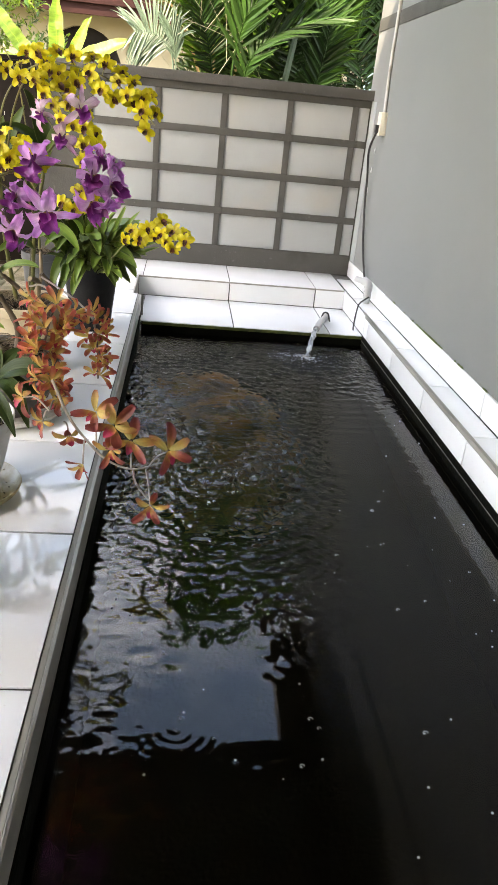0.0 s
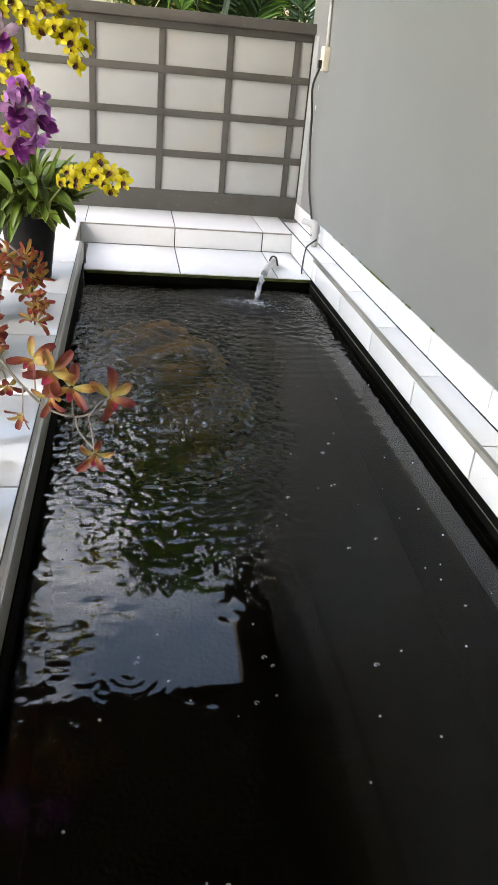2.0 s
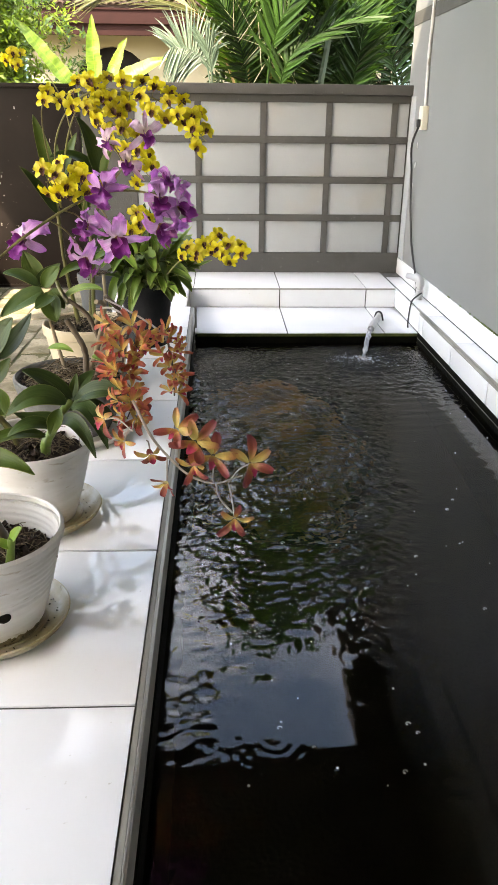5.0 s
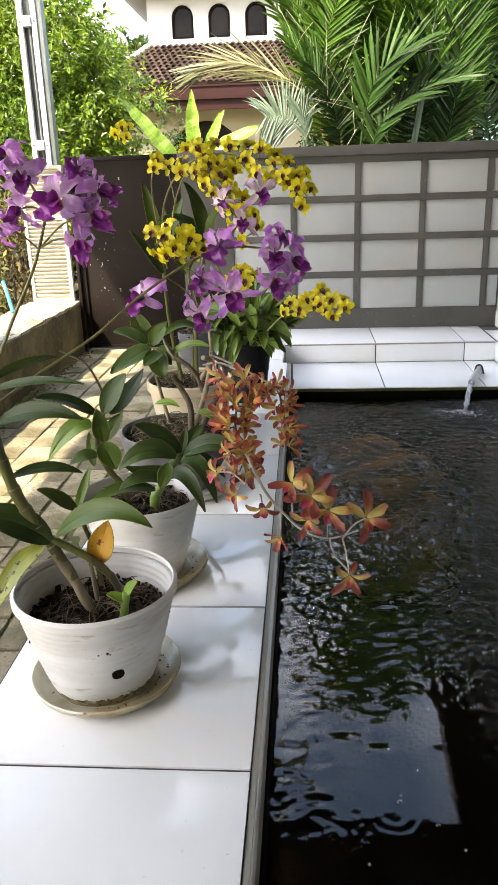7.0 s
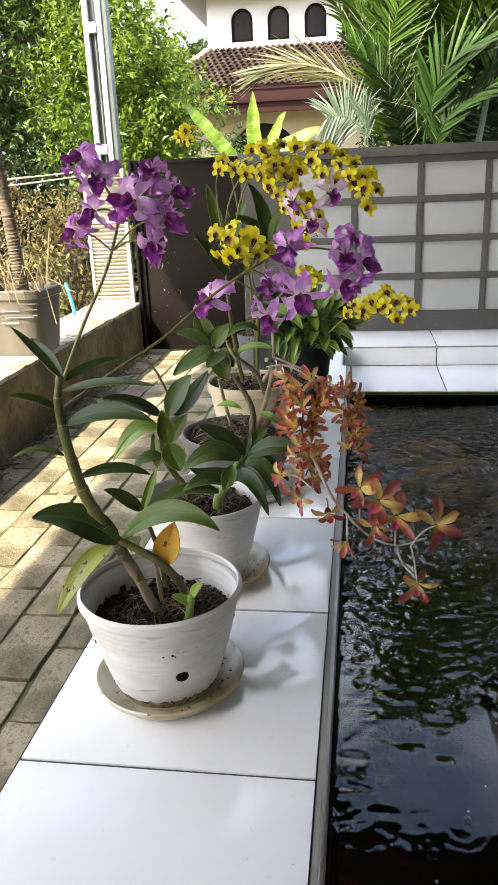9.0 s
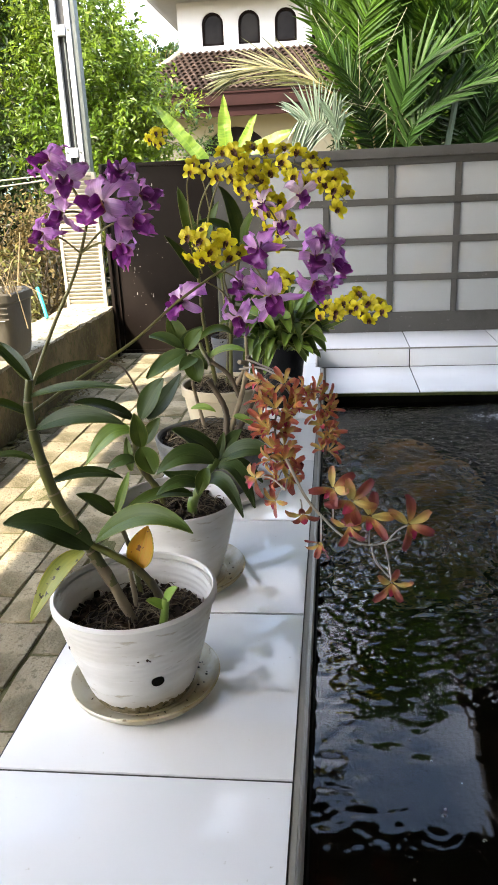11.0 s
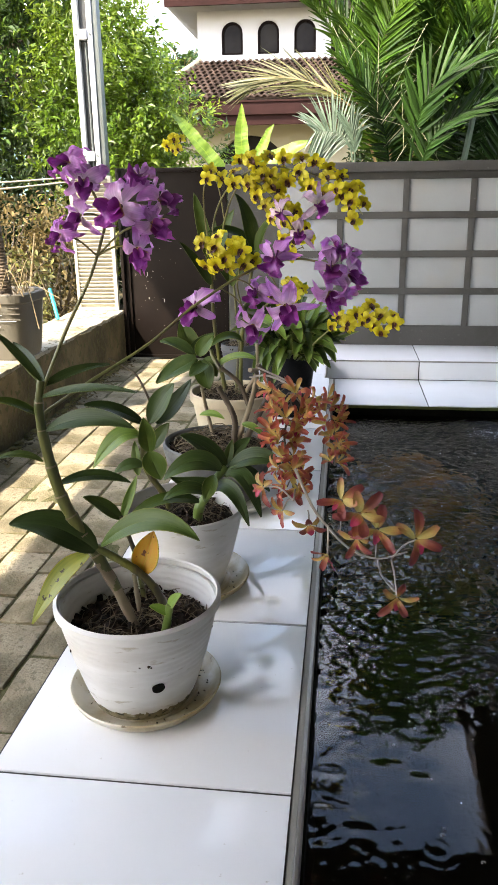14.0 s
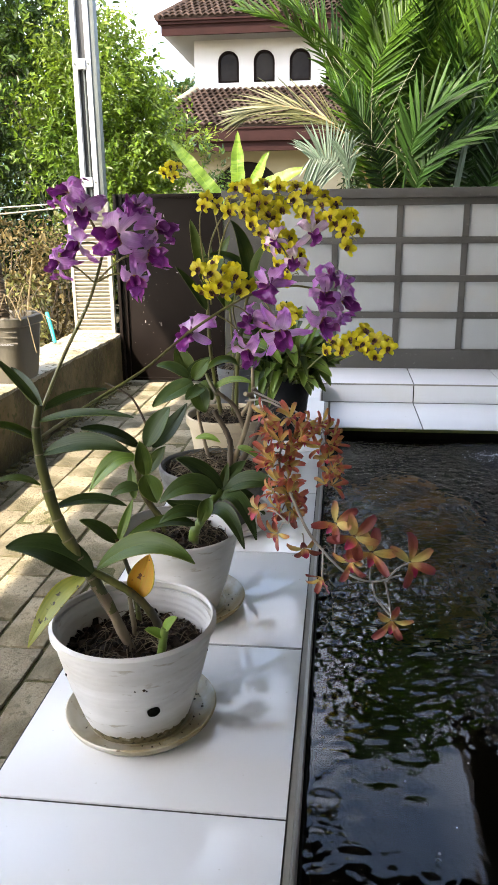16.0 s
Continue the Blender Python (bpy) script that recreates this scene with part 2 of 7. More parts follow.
CONCRETE = material("weathered_concrete", (0.20, 0.145, 0.066), 0.9, (0.105, 0.08, 0.034), 6, bump=1.0, bump_scale=40, stain=(0.07, 0.055, 0.022), stain_scale=3.0, stain_at=0.42, dirt=(0.10, 0.092, 0.03), dirt_scale=22, dirt_at=0.54)
KERB_TOP = material("pale_worn_kerb_top", (0.44, 0.40, 0.31), 0.85, (0.34, 0.305, 0.22), 9, bump=0.8, bump_scale=60, stain=(0.22, 0.19, 0.11), stain_scale=5, stain_at=0.48, dirt=(0.12, 0.105, 0.05), dirt_scale=30, dirt_at=0.57)
LITTER = material("leaf_litter", (0.15, 0.115, 0.05), 0.9, (0.09, 0.07, 0.028), 6, island=0.6)
MOSS = material("yellow_moss", (0.13, 0.115, 0.025), 0.95, (0.075, 0.07, 0.018), 30, bump=1.0, bump_scale=120, island=0.4)
SOIL = material("dark_bark_soil", (0.016, 0.011, 0.008), 0.95, (0.04, 0.028, 0.018), 45, bump=1.0, bump_scale=70, spec=0.12)
CHIP = material("bark_chip", (0.014, 0.0095, 0.007), 0.9, (0.038, 0.025, 0.016), 40, bump=0.7, island=0.6, spec=0.2)
FIBRE = material("dry_root_fibre", (0.15, 0.115, 0.07), 0.9, (0.09, 0.07, 0.04), 20, island=0.6)
DRY = material("dry_straw", (0.34, 0.27, 0.15), 0.9, (0.24, 0.18, 0.09), 15, island=0.4)
EARTH = material("garden_earth", (0.15, 0.12, 0.065), 0.95, (0.09, 0.08, 0.035), 2.0, bump=0.6, bump_scale=20, stain=(0.07, 0.09, 0.025), stain_scale=0.6)
POT_WHITE = material("white_plastic_pot", (0.64, 0.63, 0.60), 0.5, (0.52, 0.505, 0.47), 11, bump=0.12, bump_scale=45, stain=(0.50, 0.475, 0.42), stain_scale=7, stain_at=0.47, dirt=(0.42, 0.39, 0.32), dirt_scale=40, dirt_at=0.63, stretch=(0.5, 0.5, 1.6))
SAUCER = material("stained_cream_saucer", (0.58, 0.54, 0.43), 0.4, (0.47, 0.41, 0.27), 9, bump=0.1, stain=(0.33, 0.26, 0.13), stain_scale=9, stain_at=0.44, dirt=(0.16, 0.115, 0.055), dirt_scale=38, dirt_at=0.62)
POT_DIRT = material("green_brown_pot_dirt", (0.24, 0.20, 0.11), 0.9, (0.11, 0.09, 0.035), 45, bump=0.6, stain=(0.46, 0.43, 0.35), stain_scale=40, stain_at=0.56, dirt=(0.05, 0.045, 0.02), dirt_scale=70, dirt_at=0.56)
POT_GREY = material("grey_cement_pot", (0.06, 0.06, 0.055), 0.8, (0.125, 0.125, 0.115), 14, bump=0.5, bump_scale=40, stain=(0.04, 0.045, 0.035), stain_scale=8)
POT_BEIGE = material("beige_clay_pot", (0.42, 0.36, 0.25), 0.75, (0.36, 0.30, 0.20), 8, bump=0.2, stain=(0.24, 0.19, 0.11), stain_scale=5)
POT_SLATE = material("slate_plastic_pot", (0.055, 0.06, 0.066), 0.5, (0.075, 0.08, 0.085), 10, bump=0.1)
POT_BLACK = material("black_plastic_pot", (0.005, 0.005, 0.0055), 0.55, (0.009, 0.009, 0.009), 20, bump=0.2, spec=0.2)
PLANTER = material("taupe_planter", (0.135, 0.125, 0.10), 0.45, (0.10, 0.092, 0.07), 6, bump=0.12, stain=(0.13, 0.11, 0.075), stain_scale=5, stain_at=0.58, stretch=(1, 1, 0.35))
PVC = material("grey_pvc_pipe", (0.42, 0.42, 0.41), 0.4, (0.36, 0.36, 0.34), 10, stain=(0.2, 0.19, 0.15), stain_scale=9)
BOXW = material("cream_socket_box", (0.60, 0.57, 0.46), 0.4)
CABLE = material("black_cable", (0.012, 0.012, 0.012), 0.5)
CYAN = material("turquoise_plastic", (0.02, 0.42, 0.46), 0.4)
STEEL = material("white_powder_coated_steel", (0.55, 0.57, 0.59), 0.4, (0.48, 0.50, 0.52), 5)
STEEL_DARK = material("dark_steel_channel", (0.03, 0.033, 0.035), 0.45)
STEEL_GREY = material("grey_steel", (0.10, 0.12, 0.115), 0.5, (0.07, 0.085, 0.08), 6)
LEAF = leaf_material("orchid_leaf", (0.040, 0.074, 0.010), (0.062, 0.100, 0.015), (0.13, 0.155, 0.032), 0.42, 0.16, spec=0.28)
LEAF_DEEP = leaf_material("deep_green_leaf", (0.023, 0.047, 0.010), (0.042, 0.072, 0.016), (0.075, 0.10, 0.024), 0.42, 0.10, spec=0.26)
LEAF_LIME = leaf_material("young_green_leaf", (0.10, 0.19, 0.026), (0.17, 0.27, 0.04), (0.24, 0.28, 0.06), 0.4, 0.25)
LEAF_SICK = leaf_material("yellowing_spotted_leaf", (0.20, 0.25, 0.035), (0.32, 0.34, 0.04), (0.42, 0.38, 0.05), 0.45, 0.25, spots=(0.04, 0.03, 0.01))
LEAF_ORANGE = leaf_material("orange_dying_leaf", (0.60, 0.23, 0.012), (0.55, 0.36, 0.02), (0.36, 0.33, 0.03), 0.45, 0.3, spots=(0.16, 0.06, 0.01))
CANE = material("olive_cane", (0.050, 0.060, 0.010), 0.42, (0.13, 0.125, 0.022), 22, bump=0.3, bump_scale=60, stain=(0.028, 0.022, 0.010), stain_scale=24, stain_at=0.48, stretch=(1, 1, 0.12))
CANE_DRY = material("papery_dry_cane", (0.24, 0.19, 0.12), 0.7, (0.15, 0.115, 0.07), 14, bump=0.3, bump_scale=50)
CANE_DARK = material("dark_bark_cane", (0.045, 0.030, 0.018), 0.7, (0.10, 0.075, 0.045), 30, bump=0.5, bump_scale=60, stretch=(1, 1, 0.3))
STALK = material("green_flower_stalk", (0.17, 0.17, 0.045), 0.5, (0.12, 0.10, 0.035), 14)
STALK_RED = material("purplish_flower_stalk", (0.16, 0.13, 0.10), 0.5, (0.11, 0.07, 0.06), 12)
STALK_PALE = material("pale_grey_stalk", (0.36, 0.33, 0.27), 0.5, (0.24, 0.18, 0.14), 12)
STALK_LIME = material("young_green_stem", (0.13, 0.20, 0.03), 0.45, (0.09, 0.14, 0.025), 14, bump=0.2)
PETAL_PURPLE = petal_material("mauve_petal", [(0.0, (0.76, 0.54, 0.70)), (0.3, (0.62, 0.30, 0.64)), (0.85, (0.50, 0.14, 0.54)), (1.0, (0.72, 0.42, 0.73))])
PETAL_PALE = petal_material("pale_mauve_petal", [(0.0, (0.80, 0.66, 0.74)), (0.4, (0.67, 0.38, 0.68)), (0.85, (0.53, 0.18, 0.58)), (1.0, (0.72, 0.45, 0.74))])
PETAL_PINK = petal_material("pale_pink_petal", [(0.0, (0.78, 0.70, 0.52)), (0.35, (0.78, 0.58, 0.66)), (1.0, (0.66, 0.34, 0.58))])
LIP_PURPLE = petal_material("deep_purple_lip", [(0.0, (0.62, 0.42, 0.08)), (0.16, (0.18, 0.010, 0.14)), (0.5, (0.20, 0.012, 0.20)), (1.0, (0.46, 0.10, 0.46))], lit=0.2)
PETAL_YELLOW = petal_material("yellow_petal", [(0.0, (0.20, 0.07, 0.010)), (0.2, (0.60, 0.49, 0.014)), (1.0, (0.68, 0.60, 0.022))])
LIP_BROWN = petal_material("maroon_brown_lip", [(0.0, (0.30, 0.16, 0.02)), (0.4, (0.055, 0.012, 0.008)), (1.0, (0.10, 0.025, 0.012))], lit=0.1)
PETAL_RED = petal_material("brick_red_petal", [(0.0, (0.50, 0.36, 0.08)), (0.2, (0.52, 0.28, 0.07)), (0.45, (0.31, 0.08, 0.045)), (1.0, (0.22, 0.038, 0.042))])
PETAL_ORANGE = petal_material("orange_brick_petal", [(0.0, (0.64, 0.48, 0.12)), (0.35, (0.60, 0.28, 0.09)), (0.6, (0.50, 0.14, 0.075)), (1.0, (0.40, 0.075, 0.065))])
PETAL_GOLD = petal_material("golden_red_petal", [(0.0, (0.60, 0.52, 0.16)), (0.55, (0.55, 0.36, 0.10)), (1.0, (0.36, 0.11, 0.06))])
LIP_PINK = petal_material("crimson_lip", [(0.0, (0.60, 0.40, 0.10)), (0.5, (0.42, 0.04, 0.07)), (1.0, (0.40, 0.02, 0.09))], lit=0.25)
# one leaflet in two copies: shade and sun are put into their colours
PALM_DARK = material("shade_toned_palm_leaflet", (0.014, 0.036, 0.008), 0.45, (0.028, 0.070, 0.010), 0.8, island=0.6, lit=0.2, spec=0.18)
PALM_LIT = material("sun_toned_palm_leaflet", (0.034, 0.088, 0.008), 0.36, (0.064, 0.125, 0.012), 1.2, island=0.55, lit=0.28, spec=0.4)
PALM_STRAND = material("dead_palm_strand", (0.30, 0.29, 0.20), 0.6, (0.20, 0.20, 0.12), 6, island=0.4)
PALM_PALE = material("pale_fan_leaflet", (0.115, 0.17, 0.12), 0.42, (0.085, 0.13, 0.08), 2, island=0.3, lit=0.25)
PALM_DRY = material("dry_palm_rachis", (0.30, 0.21, 0.10), 0.7, (0.20, 0.14, 0.06), 3, island=0.3)
PALM_STRAW = material("yellow_dry_leaflet", (0.15, 0.145, 0.06), 0.5, (0.08, 0.09, 0.03), 2, island=0.4, lit=0.3)
RINGED = material("ringed_palm_bark", (0.16, 0.125, 0.085), 0.85, (0.07, 0.052, 0.034), 18, bump=0.8, bump_scale=40, stretch=(0.4, 0.4, 2.5))
BANANA = leaf_material("banana_leaf", (0.065, 0.15, 0.014), (0.20, 0.32, 0.035), (0.26, 0.34, 0.08), 0.4, 0.22, 1.2, 40.0, 1.4, 0.15)
# citrus leaf in shaded, middle and sunlit copies, the light put into the colour
TREE_DARK = material("shade_toned_citrus_leaf", (0.026, 0.060, 0.011), 0.38, (0.052, 0.095, 0.017), 0.7, island=0.6, lit=0.25, spec=0.3)
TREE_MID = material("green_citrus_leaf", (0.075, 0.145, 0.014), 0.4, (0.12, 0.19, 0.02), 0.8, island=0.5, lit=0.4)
TREE_LIT = material("sun_toned_citrus_leaf", (0.10, 0.18, 0.013), 0.42, (0.16, 0.225, 0.018), 0.8, island=0.5, lit=0.45)
# near-black green: the shade inside hedges and undergrowth is put into the colour
HEDGE = material("foliage_in_shade_tone", (0.009, 0.019, 0.005), 0.6, (0.016, 0.028, 0.007), 0.6, island=0.5, lit=0.15, spec=0.12)
BARK = material("grey_brown_bark", (0.12, 0.09, 0.06), 0.9, (0.07, 0.055, 0.035), 9, bump=0.7, bump_scale=30, stretch=(1, 1, 0.3))
SHRUB_DRY = material("dry_brown_leaf", (0.17, 0.125, 0.042), 0.8, (0.10, 0.075, 0.024), 1.2, island=0.6, lit=0.2)
SHRUB_OLIVE = material("olive_shrub_leaf", (0.09, 0.10, 0.02), 0.6, (0.15, 0.145, 0.035), 1.2, island=0.5, lit=0.25)
HOUSE_WHITE = material("white_house_render", (0.44, 0.44, 0.44), 0.8, (0.41, 0.41, 0.41), 0.7, bump=0.1, bump_scale=20)
HOUSE_CREAM = material("cream_house_render", (0.27, 0.245, 0.17), 0.8, (0.24, 0.215, 0.15), 0.7)
ROOF_TILE = material("brown_clay_roof_tile", (0.058, 0.040, 0.032), 0.9, (0.030, 0.021, 0.017), 1.5, spec=0.08, bump=0.3, bump_scale=14, per_object=0.5, stain=(0.115, 0.09, 0.07), stain_scale=0.9)
FASCIA = material("red_brown_fascia", (0.026, 0.0115, 0.0105), 0.8, (0.020, 0.0095, 0.0085), 2, spec=0.06)
WINDOW_DARK = material("dark_window_glass", (0.010, 0.009, 0.010), 0.25, (0.02, 0.018, 0.017), 1.5, spec=0.04)
WINDOW_FRAME = material("dark_brown_frame", (0.006, 0.004, 0.0035), 0.7, spec=0.05)
# the haze of distance is put into this blue-green colour
HILL = material("haze_tinted_hill", (0.09, 0.15, 0.14), 0.95, (0.07, 0.12, 0.12), 0.05)
CEILING = material("stained_ceiling_board", (0.13, 0.117, 0.104), 0.6, (0.11, 0.098, 0.085), 1)


def water_material():
    m = bpy.data.materials.new("pond_water")
    m.use_nodes = True
    n, l = m.node_tree.nodes, m.node_tree.links
    b = n["Principled BSDF"]
    b.inputs["Base Color"].default_value = (0.30, 0.23, 0.14, 1)
    b.inputs["Roughness"].default_value, b.inputs["IOR"].default_value = 0.004, 1.33
    b.inputs["Transmission Weight"].default_value = 1.0
    return m


WATER = water_material()
STREAM = material("falling_water", (0.85, 0.87, 0.88), 0.08, (0.30, 0.32, 0.34), 45, bump=0.6, bump_scale=40, lit=0.45, stretch=(1, 0.3, 1))
FOAM = material("water_foam", (0.72, 0.74, 0.76), 0.25, (0.5, 0.52, 0.55), 40, lit=0.3)


# ---- builders ----
def origin_of(ob):
    o = Vector((0, 0, 0))
    while ob:
        o += ob.location
        ob = ob.parent
    return o


def mesh_of(name, bm, mat, smooth=True):
    me = bpy.data.meshes.new(name)
    bm.to_mesh(me)
    bm.free()
    for k in mat if isinstance(mat, (list, tuple)) else [mat]:
        me.materials.append(k)
    if smooth:
        for p in me.polygons:
            p.use_smooth = True
        me.set_sharp_from_angle(angle=radians(38))
    return me


def part(name, bm, mat, parent, label="", kind="", smooth=True):
    """One mesh, given in world metres, under a thing or a part."""
    bmesh.ops.translate(bm, verts=bm.verts, vec=-origin_of(parent))
    ob = new(name, mesh_of(name, bm, mat, smooth))
    ob.parent = parent
    return tagged(ob, label, kind=kind)


def piece(name, me, m, parent, label=""):
    """An object on a shared mesh, at the world pose m, under a thing or a part."""
    ob = new(name, me)
    ob.parent = parent
    ob.matrix_basis = Matrix.Translation(-origin_of(parent)) @ m
    return tagged(ob, label)


def thing(name, at, label="", category="", group="", kind=""):
    ob = new(name)
    ob.empty_display_size = 0.05
    ob.location = at
    return tagged(ob, label, category, group, kind)


def solo(name, bm, mat, label="", category="", group="", kind="", smooth=True):
    return tagged(new(name, mesh_of(name, bm, mat, smooth)), label, category, group, kind)


def block(x0, x1, y0, y1, z0, z1, bevel=0.0, bm=None):
    b = bmesh.new()
    bmesh.ops.create_cube(b, size=1.0)
    for v in b.verts:
        v.co = Vector((x0 + (v.co.x + 0.5) * (x1 - x0), y0 + (v.co.y + 0.5) * (y1 - y0), z0 + (v.co.z + 0.5) * (z1 - z0)))
    if bevel:
        bmesh.ops.bevel(b, geom=b.edges[:], offset=bevel, segments=2, profile=0.7, affect="EDGES")
    return join(bm, b) if bm else b


def join(a, b):
    me = bpy.data.meshes.new("tmp")
    b.to_mesh(me)
    b.free()
    a.from_mesh(me)
    bpy.data.meshes.remove(me)
    return a


def lathe(profile, at, seg=48, wobble=0.0, seed=0, closed=False):
    """A turned body from (radius, height) pairs."""
    b = bmesh.new()
    rings = []
    for r, z in profile:
        ring = []
        for i in range(seg):
            a = 2 * math.pi * i / seg
            k = 1 + wobble * math.sin(2 * a + seed) + 0.5 * wobble * math.sin(3 * a + 2.1 * seed)
            ring.append(b.verts.new((at[0] + r * k * math.cos(a), at[1] + r * k * math.sin(a), at[2] + z)))
        rings.append(ring)
    for p, q in zip(rings, rings[1:] + rings[:1] if closed else rings[1:]):
        for i in range(seg):
            b.faces.new((p[i], p[(i + 1) % seg], q[(i + 1) % seg], q[i]))
    if closed:
        return b
    for ring, flip in ((rings[0], True), (rings[-1], False)):
        b.faces.new(ring[::-1] if flip else ring)
    return b


def spline(points, per=8):
    """Catmull-Rom through a few control points."""
    p = [Vector(q) for q in points]
    p = [2 * p[0] - p[1]] + p + [2 * p[-1] - p[-2]]
    out = []
    for i in range(1, len(p) - 2):
        for k in range(per):
            t = k / per
            a, b, c, d = p[i - 1], p[i], p[i + 1], p[i + 2]
            out.append(0.5 * ((2 * b) + (c - a) * t + (2 * a - 5 * b + 4 * c - d) * t * t + (3 * b - a - 3 * c + d) * t ** 3))
    return out + [p[-2]]


def tube(path, radius, seg=8, bm=None, rings=None):
    """A round bar along a path; radius is a number or a function of 0..1."""
    b = bm or bmesh.new()
    n = len(path)
    last = None
    up = Vector((0.3, 0.2, 1)).normalized()
    for i, p in enumerate(path):
        d = (path[min(i + 1, n - 1)] - path[max(i - 1, 0)]).normalized()
        s = d.cross(up)
        s = s.normalized() if s.length > 1e-4 else d.orthogonal().normalized()
        u = s.cross(d)
        r = radius(i / (n - 1)) if callable(radius) else radius
        ring = [b.verts.new(p + (s * math.cos(2 * math.pi * k / seg) + u * math.sin(2 * math.pi * k / seg)) * r) for k in range(seg)]
        if last:
            for k in range(seg):
                b.faces.new((last[k], last[(k + 1) % seg], ring[(k + 1) % seg], ring[k]))
        else:
            b.faces.new(ring[::-1])
        last = ring
    b.faces.new(last)
    return b


def blade(base, heading, length, width, droop=0.0, fold=0.18, n=9, twist=0.0, shape=0.75, thick=0.0016, up=(0, -0.62, 0.78), bm=None, wave=0.0):
    """A leaf from its base along a heading, bending down as it goes, folded along its midrib."""
    b = bm or bmesh.new()
    uv = b.loops.layers.uv.get("leaf") or b.loops.layers.uv.new("leaf")
    d, p, upv = Vector(heading).normalized(), Vector(base), Vector(up)
    rows = []
    for i in range(n + 1):
        u = i / n
        w = width * 0.5 * (max(0.0, math.sin(math.pi * min(1.0, u ** shape * 0.97 + 0.03))) ** 0.62)
        if u < 0.12:
            w = max(w, width * 0.12)
        side = d.cross(upv)
        side = side.normalized() if side.length > 1e-3 else Vector((1, 0, 0))
        nor = side.cross(d).normalized()
        side = (Matrix.Rotation(twist * u, 3, d) @ side)
        nor = (Matrix.Rotation(twist * u, 3, d) @ nor)
        lift = nor * (fold * w) + nor * wave * width * math.sin(u * 9)
        rows.append([b.verts.new(p - side * w + lift), b.verts.new(p - side * w * 0.5 + lift * 0.3), b.verts.new(p),
                     b.verts.new(p + side * w * 0.5 + lift * 0.3), b.verts.new(p + side * w + lift)])
        step = length / n
        p = p + d * step
        d = (d + Vector((0, 0, -1)) * droop * step / length * 1.6).normalized()
    faces = []
    for i, (r, q) in enumerate(zip(rows, rows[1:])):
        for k in range(4):
            f = b.faces.new((r[k], r[k + 1], q[k + 1], q[k]))
            for lp, c in zip(f.loops, ((k / 4, i / n), ((k + 1) / 4, i / n), ((k + 1) / 4, (i + 1) / n), (k / 4, (i + 1) / n))):
                lp[uv].uv = c
            faces.append(f)
    if thick:
        bmesh.ops.recalc_face_normals(b, faces=faces)
        bmesh.ops.solidify(b, geom=faces, thickness=thick)
    return b


def petal(b, uv, length, width, angle, tilt=0.2, curl=0.3, ruffle=0.0, shape=0.8, cup=0.2, n=6, seed=0.0, start=0.0, slot=0, tip=0.02, cols=5):
    """A petal that leaves the flower's axis (z) at an angle round it."""
    ca, sa = math.cos(angle), math.sin(angle)
    rows, vs = [], []
    z, r, t = 0.0, start, tilt
    for i in range(n + 1):
        u = i / n
        w = width * 0.5 * (max(0.02, math.sin(math.pi * (u ** shape * (0.96 - tip) + 0.04))) ** 0.7)
        row = []
        for k in range(cols):
            s = 2 * k / (cols - 1) - 1
            e = abs(s)
            zz = z + cup * w * e * e + ruffle * e * e * (math.sin(seed + 9 * u + 3 * s) + 0.5 * math.sin(2 * seed + 21 * u)) * width * u
            x, y = r, s * w
            row.append(b.verts.new((x * ca - y * sa, x * sa + y * ca, zz)))
        rows.append(row)
        vs.append(u)
        r += math.cos(t) * length / n
        z += math.sin(t) * length / n
        t -= curl / n
    for i in range(n):
        for k in range(cols - 1):
            f = b.faces.new((rows[i][k], rows[i][k + 1], rows[i + 1][k + 1], rows[i + 1][k]))
            f.material_index = slot
            for lp, v, w in zip(f.loops, (vs[i], vs[i], vs[i + 1], vs[i + 1]), (k, k + 1, k + 1, k)):
                lp[uv].uv = (w / (cols - 1) + 0.37 * seed, v)


def facing(at, to, spin=0.0, size=1.0):
    """The pose of a flower at a place whose face looks along a direction, the top petal up."""
    z = Vector(to).normalized()
    x = Vector((0, 0, 1)).cross(z)
    x = x.normalized() if x.length > 1e-3 else Vector((1, 0, 0))
    y = z.cross(x)
    m = Matrix((x, y, z)).transposed().to_4x4()
    return Matrix.Translation(at) @ m @ Matrix.Rotation(spin, 4, "Z") @ Matrix.Scale(size, 4)


